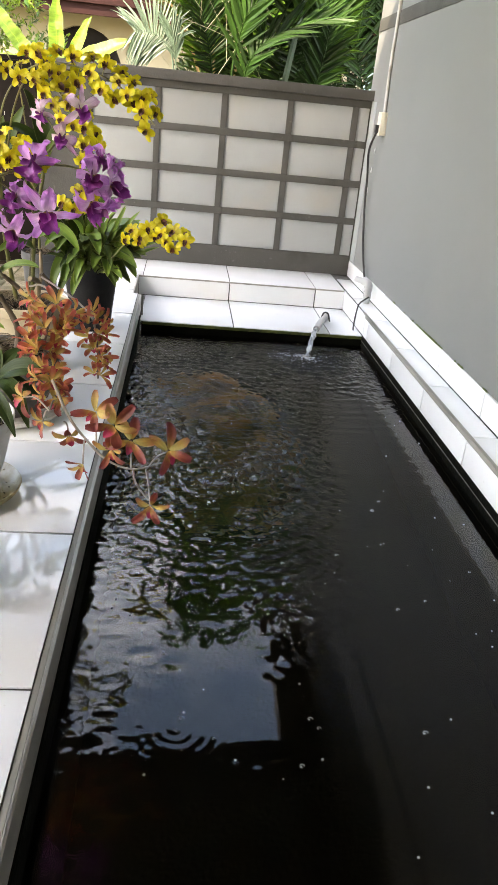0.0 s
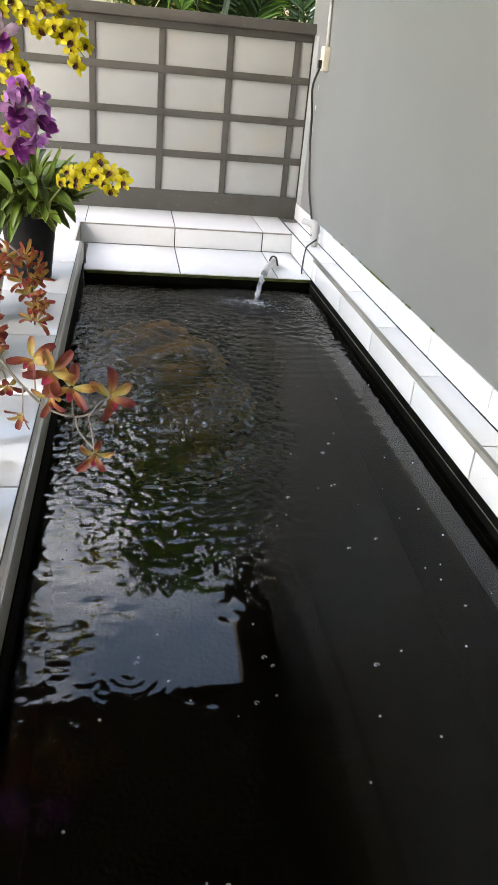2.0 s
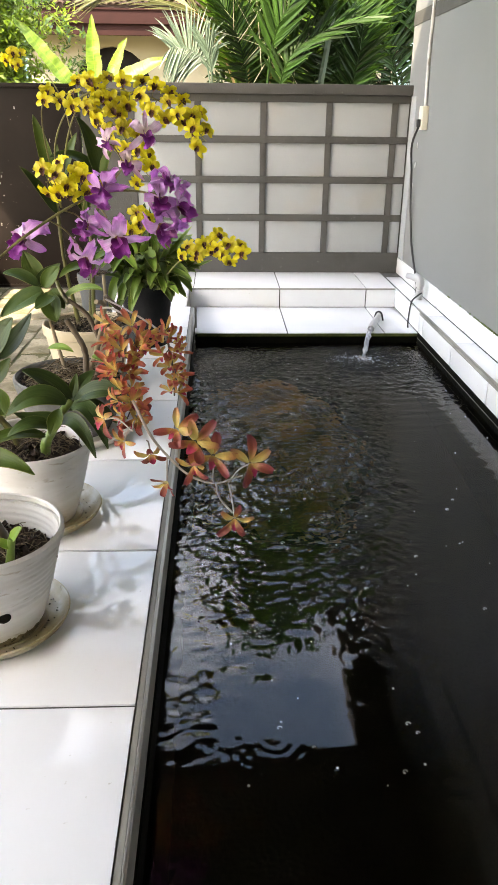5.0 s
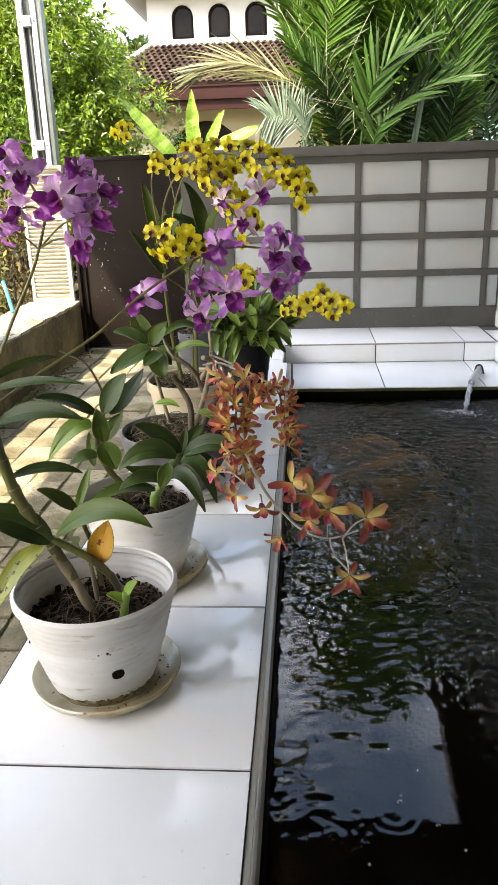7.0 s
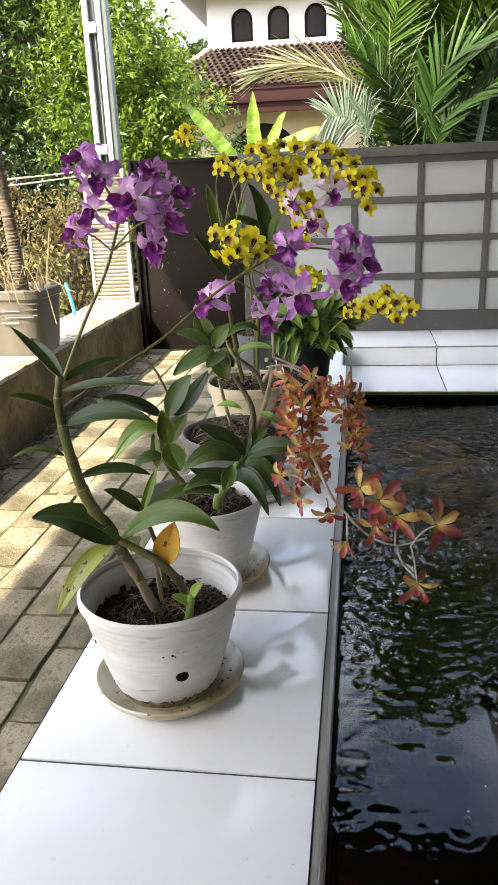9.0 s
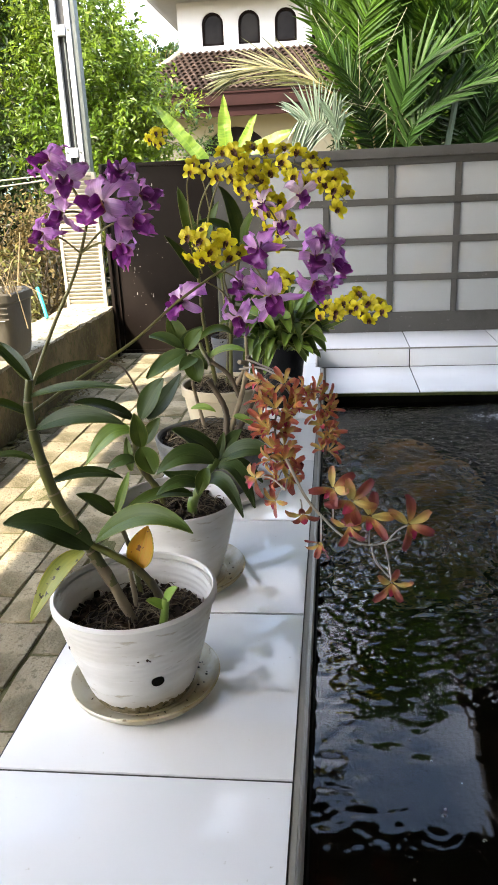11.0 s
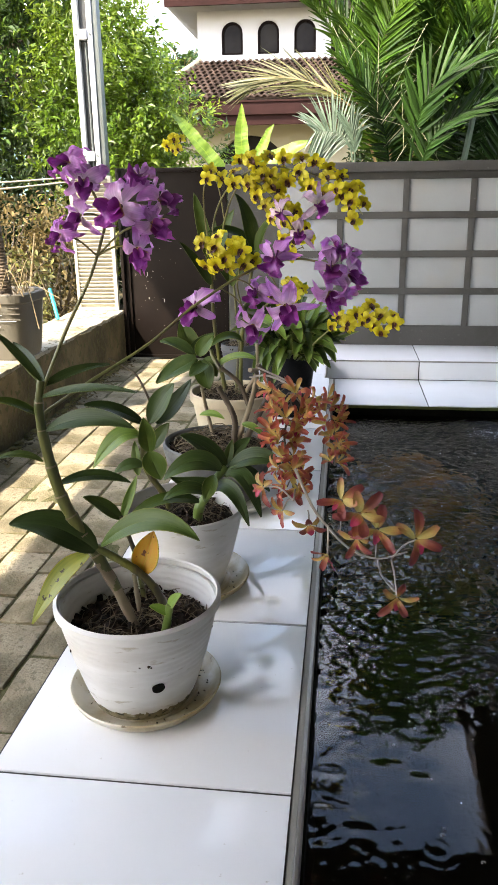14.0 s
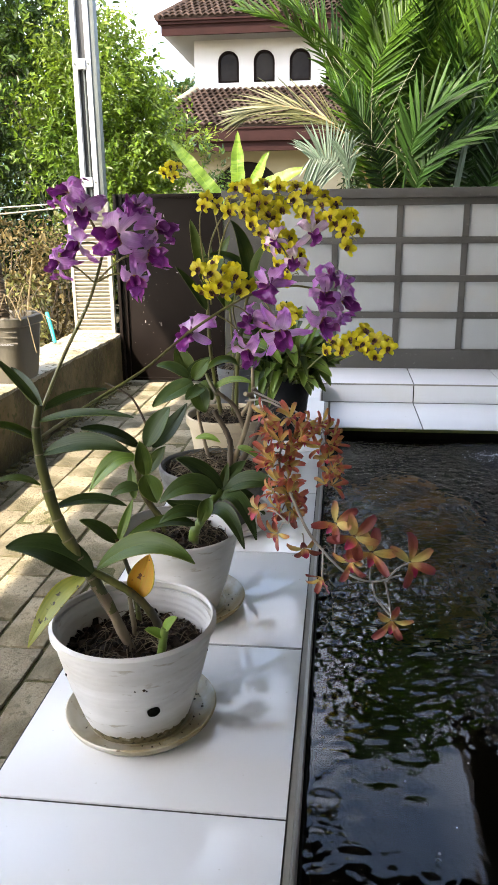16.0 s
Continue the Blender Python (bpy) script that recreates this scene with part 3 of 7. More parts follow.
def flower_mesh(name, kind, seed):
    """The petals and the lip of one bloom, as two meshes."""
    r = random.Random(seed)
    j = lambda v, k=0.15: v * r.uniform(1 - k, 1 + k)
    fl, lip = bmesh.new(), bmesh.new()
    uf, ul = fl.loops.layers.uv.new("petal"), lip.loops.layers.uv.new("petal")
    h = math.pi / 2
    if kind in ("purple", "pink"):
        for a in (h, h + 2.15, h - 2.15):
            petal(fl, uf, j(0.078), j(0.021), a + r.uniform(-0.3, 0.3), j(0.35, 0.9), j(1.9, 0.8), 0.45, 0.8, 0.6, n=11, seed=r.uniform(0, 6), start=0.004)
        for a in (h + 1.12, h - 1.12):
            petal(fl, uf, j(0.076), j(0.036), a + r.uniform(-0.5, 0.5), j(0.6, 0.9), j(2.2, 0.8), 0.55, 0.85, 0.45, seed=r.uniform(0, 6), start=0.004, n=11, tip=0.06, cols=7)
        petal(lip, ul, j(0.062), j(0.052), -h, 1.25, 1.9, 0.50, 0.55, 0.7, n=12, seed=r.uniform(0, 6), cols=7)
        petal(lip, ul, j(0.034), j(0.030), -h + 1.0, 1.35, 0.5, 0.1, 0.7, 0.6, seed=1)
        petal(lip, ul, j(0.034), j(0.030), -h - 1.0, 1.35, 0.5, 0.1, 0.7, 0.6, seed=2)
        mats = (PETAL_PINK if kind == "pink" else PETAL_PALE if seed % 2 == 0 else PETAL_PURPLE, LIP_PURPLE)
    elif kind == "yellow":
        for a in (h, h + 2.2, h - 2.2):
            petal(fl, uf, j(0.033), j(0.020), a + r.uniform(-0.2, 0.2), j(0.35, 0.7), j(0.7, 0.9), 0.10, 0.85, 0.35, seed=r.uniform(0, 6), start=0.002, n=6, tip=0.10)
        for a in (h + 1.1, h - 1.1):
            petal(fl, uf, j(0.033), j(0.030), a + r.uniform(-0.2, 0.2), j(0.3, 0.7), j(0.7, 0.9), 0.16, 0.85, 0.25, seed=r.uniform(0, 6), start=0.002, n=6, tip=0.12)
        petal(lip, ul, j(0.023), j(0.018), -h, 0.65, 1.3, 0.14, 0.6, 0.6, n=6, seed=1)
        petal(lip, ul, j(0.013), j(0.012), -h + 1.3, 1.0, 0.3, 0.1, 0.7, 0.6, n=4, seed=2)
        petal(lip, ul, j(0.013), j(0.012), -h - 1.3, 1.0, 0.3, 0.1, 0.7, 0.6, n=4, seed=3)
        mats = (PETAL_YELLOW, LIP_BROWN)
    else:
        for a in (h, h + 2.3, h - 2.3):
            petal(fl, uf, j(0.056), j(0.021), a + r.uniform(-0.3, 0.3), j(0.75, 0.7), j(0.8, 0.9), 0.08, 1.2, 0.5, seed=r.uniform(0, 6), start=0.004, tip=0.12)
        for a in (h + 1.0, h - 1.0):
            petal(fl, uf, j(0.054), j(0.020), a + r.uniform(-0.3, 0.3), j(0.8, 0.7), j(0.9, 0.9), 0.10, 1.15, 0.45, seed=r.uniform(0, 6), start=0.004, slot=1, tip=0.1)
        petal(lip, ul, j(0.036), j(0.022), -h, 0.9, 1.3, 0.12, 0.6, 0.5, n=6, seed=1)
        mats = ((PETAL_RED, PETAL_GOLD), LIP_PINK)
        if kind == "closed":
            mats = ((PETAL_ORANGE, PETAL_GOLD), LIP_PINK)
            for v in (*fl.verts, *lip.verts):
                d = Vector((v.co.x, v.co.y, 0))
                v.co = Vector((v.co.x * 0.78, v.co.y * 0.78, v.co.z + 0.25 * d.length))
    return mesh_of(name, fl, mats[0]), mesh_of("lip", lip, mats[1])


BLOOMS = {k: [flower_mesh("flower", k, s) for s in range(7)] for k in ("purple", "pink", "yellow", "red", "closed")}

def bloom(kind, at, to, parent, r, size=1.0):
    fm, lm = r.choice(BLOOMS[kind])
    m = facing(at, to, r.uniform(-0.7, 0.7), size * r.uniform(0.88, 1.1))
    f = piece("flower", fm, m, parent)
    lip = new("lip", lm)
    lip.parent = f
    return f


def pedicel(a, b, parent, mat, radius=0.0022):
    a, b = Vector(a), Vector(b)
    mid = (a + b) / 2 + Vector((0, 0, 0.12 * (a - b).length))
    part("pedicel", tube(spline([a, mid, b], 4), radius, 6), mat, parent)


def leaves_mesh(name, centres, size, seed, spread=1.0, aspect=0.45, up=0.35):
    """Many small folded leaves at the given centres, as one mesh."""
    rs = np.random.RandomState(seed)
    c = np.asarray(centres)
    n = len(c)
    d = rs.normal(size=(n, 3))
    d[:, 2] -= up
    d /= np.linalg.norm(d, axis=1)[:, None]
    k = rs.normal(size=(n, 3))
    k[:, 2] += 1.2
    s = np.cross(d, k)
    s /= np.linalg.norm(s, axis=1)[:, None] + 1e-9
    nn = np.cross(s, d)
    ln = size * rs.uniform(0.6, 1.3, n)[:, None]
    w = ln * aspect
    v = np.stack([c, c + d * ln * 0.45 + s * w * 0.5 + nn * w * 0.18, c + d * ln, c + d * ln * 0.45 - s * w * 0.5 + nn * w * 0.18], 1).reshape(-1, 3)
    i = np.arange(n)[:, None] * 4
    f = np.concatenate([i + [0, 1, 2], i + [0, 2, 3]], 0)
    me = bpy.data.meshes.new(name)
    me.from_pydata(v.tolist(), [], f.tolist())
    return me


def cloud_points(blobs, n, seed, shell=0.55):
    """Points spread through a set of (x, y, z, rx, ry, rz) clumps, denser towards their skins, in uneven sprays."""
    rs = np.random.RandomState(seed)
    b = np.asarray(blobs)
    w = (b[:, 3] * b[:, 4] * b[:, 5]) ** 0.67
    pick = rs.choice(len(b), n, p=w / w.sum())
    d = rs.normal(size=(n, 3))
    d /= np.linalg.norm(d, axis=1)[:, None]
    rad = shell + (1 - shell) * rs.uniform(0, 1, n) ** 0.6
    rad *= 1 + 0.22 * np.sin(5 * d[:, 0] + pick) * np.cos(4 * d[:, 2] + 2 * pick)
    return b[pick, :3] + d * rad[:, None] * b[pick, 3:]

# ---- the large structure ----
WATER_Z, PAVE_Z = -0.20, -0.14
def ground_lines(inner, edge):
    out = [edge * (1.35 ** k) for k in range(1, 15)]
    return [-v for v in out[::-1]] + inner + out


gxs = ground_lines([-9 + 0.5 * k for k in range(17)] + [-0.55, 0.0, 0.75, 1.5] + [2 + 0.5 * k for k in range(15)], 9.0)
gys = ground_lines([-9 + 0.5 * k for k in range(16)] + [-1.22] + [-1 + 0.5 * k for k in range(14)] + [5.8] + [6 + 0.5 * k for k in range(7)], 9.0)
ground = bmesh.new()
gv = [[ground.verts.new((x, y, (-0.345 if -2.0 < x < 2.0 and -8 < y < 6.2 else -0.2) + (0.08 if abs(x) > 12 or abs(y) > 12 else 0.02) * noise.noise(Vector((x * 0.3, y * 0.3, 0))))) for x in gxs] for y in gys]
for j in range(len(gys) - 1):
    for i in range(len(gxs) - 1):
        if not (-0.56 < gxs[i] < 1.49 and -1.23 < gys[j] < 5.79):
            ground.faces.new((gv[j][i], gv[j][i + 1], gv[j + 1][i + 1], gv[j + 1][i]))
solo("ground", ground, EARTH, "dry brown garden earth with patches of green", "ground", kind="structure")

bed = bmesh.new()
bmesh.ops.create_grid(bed, x_segments=40, y_segments=60, size=1.0)
for v in bed.verts:
    v.co = Vector((-6.0 + v.co.x * 4.05, 7.0 + v.co.y * 9.5, 0))
    v.co.z = 0.16 + 0.10 * noise.noise(v.co * 0.9) + 0.04 * noise.noise(v.co * 4) + max(0, v.co.y - 6) * 0.03
solo("garden_bed", bed, EARTH, "raised earth bed with dry leaf litter behind the kerb", "ground", kind="structure")

# pond: basin, water, edges
lining = block(0.014, 0.0325, -1.2, 4.5705, -1.1, -0.101)
basin = solo("pond_basin", block(0.008, 1.46, -1.24, 4.62, -1.15, -1.1), LINER, "black lined inside of the long koi pond", "pond", kind="structure", smooth=False)
part("side_left", lining, LINER, basin)
part("side_right", block(1.428, 1.46, -1.2, 4.572, -1.1, -0.125), LINER, basin)
part("lining_seam", block(1.4262, 1.4279, -1.2, 4.57, -0.168, -0.1655), LINER_SEAM, basin, "thin pale seam in the lining")
part("side_far", block(0.0328, 1.427, 4.572, 4.62, -1.1, -0.150), LINER, basin)
part("side_near", block(0.041, 1.427, -1.24, -1.2, -1.1, -0.05), LINER, basin)

nx, ny = 420, 1110
gx, gy = np.meshgrid(np.linspace(0.0325, 1.428, nx), np.concatenate([np.linspace(-1.2, 0.55, 60)[:-1], np.linspace(0.55, 4.572, ny - 59)]))
rs = np.random.RandomState(4)
hz = np.zeros_like(gx)
sx, sy = 1.03, 4.24
dist = np.hypot(gx - sx, gy - sy)
far = np.clip((gy - 1.55 - 0.10 * np.sin(gx * 7)) / 1.1, 0, 1)
left = np.clip((0.40 - gx) / 0.25, 0, 1) * np.clip((gy - 0.95) / 0.3, 0, 1) * np.clip((2.2 - gy) / 0.3, 0, 1)
lull = 0.75 + 0.45 * np.sin(6.1 * gx + 2.2 * np.sin(3.7 * gy)) * np.sin(5.3 * gy + 1.7 * np.sin(4.9 * gx))
rough_far = 0.002 + 1.15 * far ** 1.1 * lull + 0.09 * left
for k in range(110):
    lam = math.exp(rs.uniform(math.log(0.020), math.log(0.085)))
    ang = 1.57 + rs.normal() * 0.95
    ph = rs.uniform(0, 6.28)
    cx, cy = rs.uniform(0, 1.4), rs.uniform(0.8, 4.6)
    patch = 0.30 + 0.70 * np.exp(-((gx - cx) ** 2 / 0.3 + (gy - cy) ** 2 / 0.8))
    hz += lam * 0.0092 * patch * np.sin((gx * math.cos(ang) + gy * math.sin(ang) + 0.03 * np.sin(7 * gx + ph) + 0.03 * np.sin(6 * gy)) * 6.283 / lam + ph)
calm = np.clip((gx - 0.78) / 0.22, 0, 1) * np.clip((3.9 - gy) / 0.6, 0, 1)
hz *= rough_far * (1 - 0.97 * calm)
for lam, amp in ((0.034, 0.00020), (0.055, 0.00034), (0.09, 0.0007)):
    warp = 0.02 * np.sin(5 * gx + 30 * lam) + 0.02 * np.sin(4 * gy + 90 * lam)
    hz += amp * (1 - (0.9 if lam < 0.05 else 0.5) * calm) * np.clip((2.6 - dist) / 1.6, 0, 1) * (0.2 + 0.8 * np.sin(4.3 * gx + 60 * lam) ** 2) * np.sin((dist + warp) * 6.283 / lam)
hz += 0.0035 * np.exp(-dist * 2.4) * np.sin(dist * 6.283 / 0.085) + 0.007 * np.exp(-(dist / 0.24) ** 2) * np.sin(gx * 130 + 9 * np.sin(gy * 31)) * np.sin(gy * 95 + 7 * np.sin(gx * 27))
for rx, ry, ra in ((0.30, 1.30, 0.00012), (0.95, 1.9, 0.0002), (0.55, 2.3, 0.0006)):
    q = np.hypot(gx - rx, gy - ry)
    hz += ra * np.exp(-q * 14) * np.sin(q * 6.283 / 0.026)
hz += 0.0008 * np.sin(gx * 3.1 + 1) * np.sin(gy * 2.3) + 0.0003 * np.sin(gx * 9 + gy * 5)
for k in range(70):
    cx, cy = rs.uniform(0.05, 0.75) if k % 2 else rs.uniform(0.05, 0.30), rs.uniform(1.08, 1.85)
    w = rs.uniform(0.006, 0.020)
    hz += rs.choice([-1, 1]) * w * (0.055 if cy > 1.3 else 0.03) * np.exp(-(((gx - cx) / (1.7 * w)) ** 2 + ((gy - cy) / w) ** 2))
wv = np.stack([gx, gy, WATER_Z + hz], -1).reshape(-1, 3)
ii = (np.arange(ny - 1)[:, None] * nx + np.arange(nx - 1)[None]).reshape(-1)
wf = np.stack([ii, ii + 1, ii + nx + 1, ii + nx], -1)
wm = bpy.data.meshes.new("water")
wm.from_pydata(wv.tolist(), [], wf.tolist())
wm.materials.append(WATER)
for p in wm.polygons:
    p.use_smooth = True
water = tagged(new("water", wm), "dark rippled pond water mirroring the sky", "water", kind="structure")


mat_bm = bmesh.new()
bmesh.ops.create_grid(mat_bm, x_segments=44, y_segments=60, size=1.0)
for v in mat_bm.verts:
    p = Vector((0.44 + v.co.x * 0.46, 3.62 + v.co.y * 0.70, 0))
    lump = noise.noise(p * 4) + 0.6 * noise.noise(p * 11) + 0.4 * noise.noise(p * 25)
    e = max(0.0, 1 - (v.co.x ** 2 + v.co.y ** 2) * (1 + 0.5 * noise.noise(p * 5 + Vector((7, 0, 0)))))
    v.co = Vector((p.x, p.y, -1.16 + min(0.84, 1.0 * e ** 0.8 + 0.42 * lump * e ** 0.3)))
part("algae_bank", mat_bm, SLUDGE, basin, "brown and olive algae under the water", smooth=True)


def tile_mesh(w, d, t=0.009):
    return mesh_of("tile", block(-w / 2, w / 2, -d / 2, d / 2, -t, 0, 0.0016), TILE)


GAP = 0.009
big_tile = tile_mesh(0.601, 0.6 - GAP)
SLOT_X, SLOT_A, SLOT_B = -0.026, 4.70, 5.276
core = block(-0.603, SLOT_X - 0.003, -1.2, 5.845, -0.2, -0.005)
block(SLOT_X - 0.003, 0.006, -1.2, SLOT_A - 0.003, -0.2, -0.005, bm=core)
block(SLOT_X - 0.003, 0.006, SLOT_B + 0.003, 5.845, -0.2, -0.005, bm=core)
ledge_left = solo("ledge_left", core, GROUT, "low pond ledge laid with glossy white tiles", "ledge", kind="structure", smooth=False)
edge = block(0.0065, 0.019, -1.2, SLOT_A, -0.14, -0.0035, 0.002)
part("mortar_edge", edge, MORTAR, ledge_left, "rough grey mortar edge")
trim = block(0.0192, 0.0275, -1.2, SLOT_A, -0.10, -0.008, 0.001)
block(0.0194, 0.0225, -1.2, SLOT_A, -0.03, -0.004, 0.0006, bm=trim)
part("metal_trim", trim, ALU, ledge_left, "dull aluminium edge trim")
part("slot_side", block(SLOT_X - 0.003, SLOT_X + 0.004, SLOT_A, SLOT_B - 0.012, -0.136, -0.0035, 0.001), MORTAR, ledge_left, "rough grey side of the slot")
part("slot_end", block(SLOT_X, 0.040, SLOT_A - 0.0025, SLOT_A + 0.004, -0.136, -0.006), MORTAR, ledge_left)
part("slot_trim", block(SLOT_X - 0.0025, SLOT_X + 0.004, SLOT_A, SLOT_B, -0.0034, -0.0004), ALU, ledge_left, "dull metal rim of the slot")

ledge_far = solo("ledge_far", block(0.0065, 1.43, 5.275, 5.845, -0.2, -0.005), GROUT, "upper white tiled step below the garden wall", "ledge", kind="structure", smooth=False)
part("step_trim", block(SLOT_X + 0.005, 1.43, 5.262, 5.2745, -0.012, -0.003, 0.001), MORTAR, ledge_far, "thin grey edge trim")
ledge_low = solo("ledge_low", block(0.036, 1.428, 4.578, 5.27, -0.2, -0.141), GROUT, "lower white tiled step at the end of the pond", "ledge", kind="structure", smooth=False)
part("slot_floor", block(SLOT_X + 0.004, 0.0355, SLOT_A + 0.004, SLOT_B - 0.012, -0.2, -0.137), LINER_SEAM, ledge_low, "stained floor of the slot")
part("algae_line", block(0.045, 1.425, 4.571, 4.5775, -0.158, -0.141, 0.002), ALGAE, ledge_low, "green algae line")
ledge_right = solo("ledge_right", block(1.432, 1.57, -1.2, 5.845, -0.2, -0.005), GROUT, "narrow white tiled ledge along the grey wall", "ledge", kind="structure", smooth=False)
part("ledge_trim", block(1.4275, 1.444, -1.2, 4.655, -0.02, 0.0015, 0.0015), MORTAR, ledge_right, "grey edge trim")

porch = solo("porch_floor", block(-0.60, 1.562, -6.0, -1.245, -0.3, -0.01), TILE, "white tiled porch floor at the head of the pond", "floor", kind="structure", smooth=False)
pavement = solo("pavement", block(-1.64, -0.606, -6.0, 8.0, -0.3, PAVE_Z - 0.006), JOINT, "path of worn concrete pavers with mossy joints", "pavement", kind="structure", smooth=False)

kerb = block(-2.02, -1.63, -3.0, 5.84, -0.3, 0.232, 0.0)
bmesh.ops.subdivide_edges(kerb, edges=[e for e in kerb.edges if abs(e.verts[0].co.y - e.verts[1].co.y) > 1], cuts=90)
bmesh.ops.subdivide_edges(kerb, edges=[e for e in kerb.edges if abs(e.verts[0].co.z - e.verts[1].co.z) > 0.2], cuts=8)
for v in kerb.verts:
    v.co += 0.016 * noise.noise_vector(v.co * 5) + 0.010 * noise.noise_vector(v.co * 19)
kerb_ob = solo("kerb_wall", kerb, CONCRETE, "low mossy concrete planter wall with dark stains", "low wall", kind="structure")
cap = block(-2.03, -1.633, -3.0, 5.85, 0.226, 0.250, 0.005)
bmesh.ops.subdivide_edges(cap, edges=[e for e in cap.edges if abs(e.verts[0].co.y - e.verts[1].co.y) > 1], cuts=170)
for v in cap.verts:
    v.co += 0.007 * noise.noise_vector(v.co * 7) + 0.007 * noise.noise_vector(v.co * 24)
part("kerb_cap", cap, KERB_TOP, kerb_ob, "pale worn cement top")

# right wall
wall_right = solo("wall_right", block(1.563, 1.80, -6.0, 5.95, -0.4, 1.69), GREY_PAINT, "smooth grey painted house wall", "wall", kind="structure", smooth=False)
part("wall_band", block(1.559, 1.80, -6.0, 5.954, 1.691, 1.772), DARK_PAINT, wall_right, "dark grey painted band")
part("upper_wall", block(1.563, 1.80, -6.0, 5.95, 1.773, 2.12), GREY_PAINT, wall_right, "grey painted strip above the band")
# unseen top of the wall, coloured dark to dim its mirror image in the pond
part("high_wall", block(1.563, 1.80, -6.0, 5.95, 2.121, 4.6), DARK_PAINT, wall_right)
solo("wall_back", block(-6.0, 1.80, -6.2, -6.0, -0.4, 4.25), GREY_PAINT, "plain grey house wall", "wall", kind="structure", smooth=False)
roof = solo("ceiling", block(-2.98, 1.562, -6.2, 4.50, 3.05, 3.22), CEILING, "plain pale underside of the wide porch roof", "ceiling", kind="structure", smooth=False)

# unseen slab, added to cut off the sky mirrored beside the house wall
solo("eave", block(1.27, 1.5625, 4.505, 6.6, 3.05, 3.20), CEILING, "unseen narrow eave added along the house wall to darken the pond reflection", "eave", kind="structure", smooth=False)

# garden wall with its raised grid
WY = 5.85
wall_far = solo("wall_far", block(-0.79, 1.563, WY + 0.012, WY + 0.16, -0.4, 1.25), DARK_PAINT, "garden wall of pale panels framed by a dark grey grid", "wall", kind="structure", smooth=False)
part("wall_cap", block(-0.80, 1.562, WY - 0.045, WY + 0.20, 1.245, 1.313, 0.008), DARK_PAINT, wall_far, "dark grey coping")
part("top_rail", block(-0.45, 1.558, WY - 0.012, WY + 0.0125, 1.197, 1.2445, 0.002), DARK_PAINT, wall_far)
part("base_rail", block(-0.79, 1.558, WY - 0.014, WY + 0.0125, 0.001, 0.149, 0.002), DARK_PAINT, wall_far)
COLS = [-0.431, 0.040, 0.509, 0.980, 1.452]
RAILS = [0.405, 0.674, 0.949]
for z in RAILS:
    part("rail", block(-0.45, 1.558, WY - 0.012, WY + 0.0125, z - 0.024, z + 0.024, 0.003), DARK_PAINT, wall_far)
zs = [0.149] + RAILS + [1.1965]
for x in COLS:
    for a, b in zip(zs, zs[1:]):
        part("stile", block(x - 0.022, x + 0.022, WY - 0.0105, WY + 0.0125, a + (0.0245 if a > 0.2 else 0), b - (0.0245 if b < 1.1 else 0), 0.002), DARK_PAINT, wall_far)
for xa, xb in zip(COLS, COLS[1:] + [1.552]):
    for a, b in zip(zs, zs[1:]):
        part("panel", block(xa + 0.0225, xb - (0.0225 if xb < 1.5 else 0), WY + 0.001, WY + 0.0122, a + (0.0245 if a > 0.2 else 0.001), b - (0.0245 if b < 1.1 else 0.001), 0.003), LIGHT_PAINT, wall_far)
# thin strip in the pale panel colour, flat against the house wall
part("corner_post", block(1.5585, 1.5628, WY - 0.16, WY - 0.016, 0.12, 1.24, 0.001), LIGHT_PAINT, wall_far, "thin pale strip beside the wall corner")

# black sheet gate
gate = thing("metal_gate", (-1.2, WY + 0.03, PAVE_Z), "closed black sheet metal gate with scuffed paint", "gate")
part("gate_sheet", block(-1.575, -0.815, WY + 0.025, WY + 0.031, -0.112, 1.285), GATE, gate)
part("gate_frame", block(-1.60, -1.565, WY + 0.005, WY + 0.045, -0.125, 1.30, 0.003), GATE, gate)
part("gate_frame", block(-0.83, -0.80, WY + 0.005, WY + 0.045, -0.125, 1.30, 0.003), GATE, gate)
part("gate_frame", block(-1.565, -0.83, WY + 0.005, WY + 0.045, 1.272, 1.30, 0.003), GATE, gate)
part("gate_frame", block(-1.565, -0.83, WY + 0.005, WY + 0.045, -0.125, -0.10, 0.003), GATE, gate)
r = random.Random(11)
for k in range(60):
    x, z = r.uniform(-1.55, -0.9), r.choice((r.uniform(-0.05, 0.45), r.uniform(0.3, 1.2), r.uniform(0.5, 0.72), r.uniform(0.5, 0.72)))
    if k % 3:
        x = r.uniform(-1.55, -1.28)
    w, h = r.uniform(0.001, 0.004) * (1 + 3 * (k % 7 == 0)), r.uniform(0.001, 0.006) * (1 + 4 * (k % 5 == 0))
    part("scratch", block(x, x + w, WY + 0.0235, WY + 0.0249, z, z + h), SCRATCH, gate)
solo("gate_post", block(-1.628, -1.604, WY - 0.03, WY + 0.07, -0.3, 1.30, 0.004), GATE, "black steel gate post beside the kerb", "post")

# louvred panel at the end of the kerb
louvre = thing("louvre_panel", (-1.85, WY, 0.25), "cream louvred shutter panel standing on the kerb", "shutter")
part("frame", block(-2.00, -1.975, WY - 0.01, WY + 0.03, 0.252, 1.25, 0.003), CREAM, louvre)
part("frame", block(-1.70, -1.672, WY - 0.01, WY + 0.03, 0.252, 1.25, 0.003), CREAM, louvre)
part("frame", block(-1.975, -1.70, WY - 0.01, WY + 0.03, 0.252, 0.275, 0.003), CREAM, louvre)
part("frame", block(-1.975, -1.70, WY - 0.01, WY + 0.03, 1.225, 1.25, 0.003), CREAM, louvre)
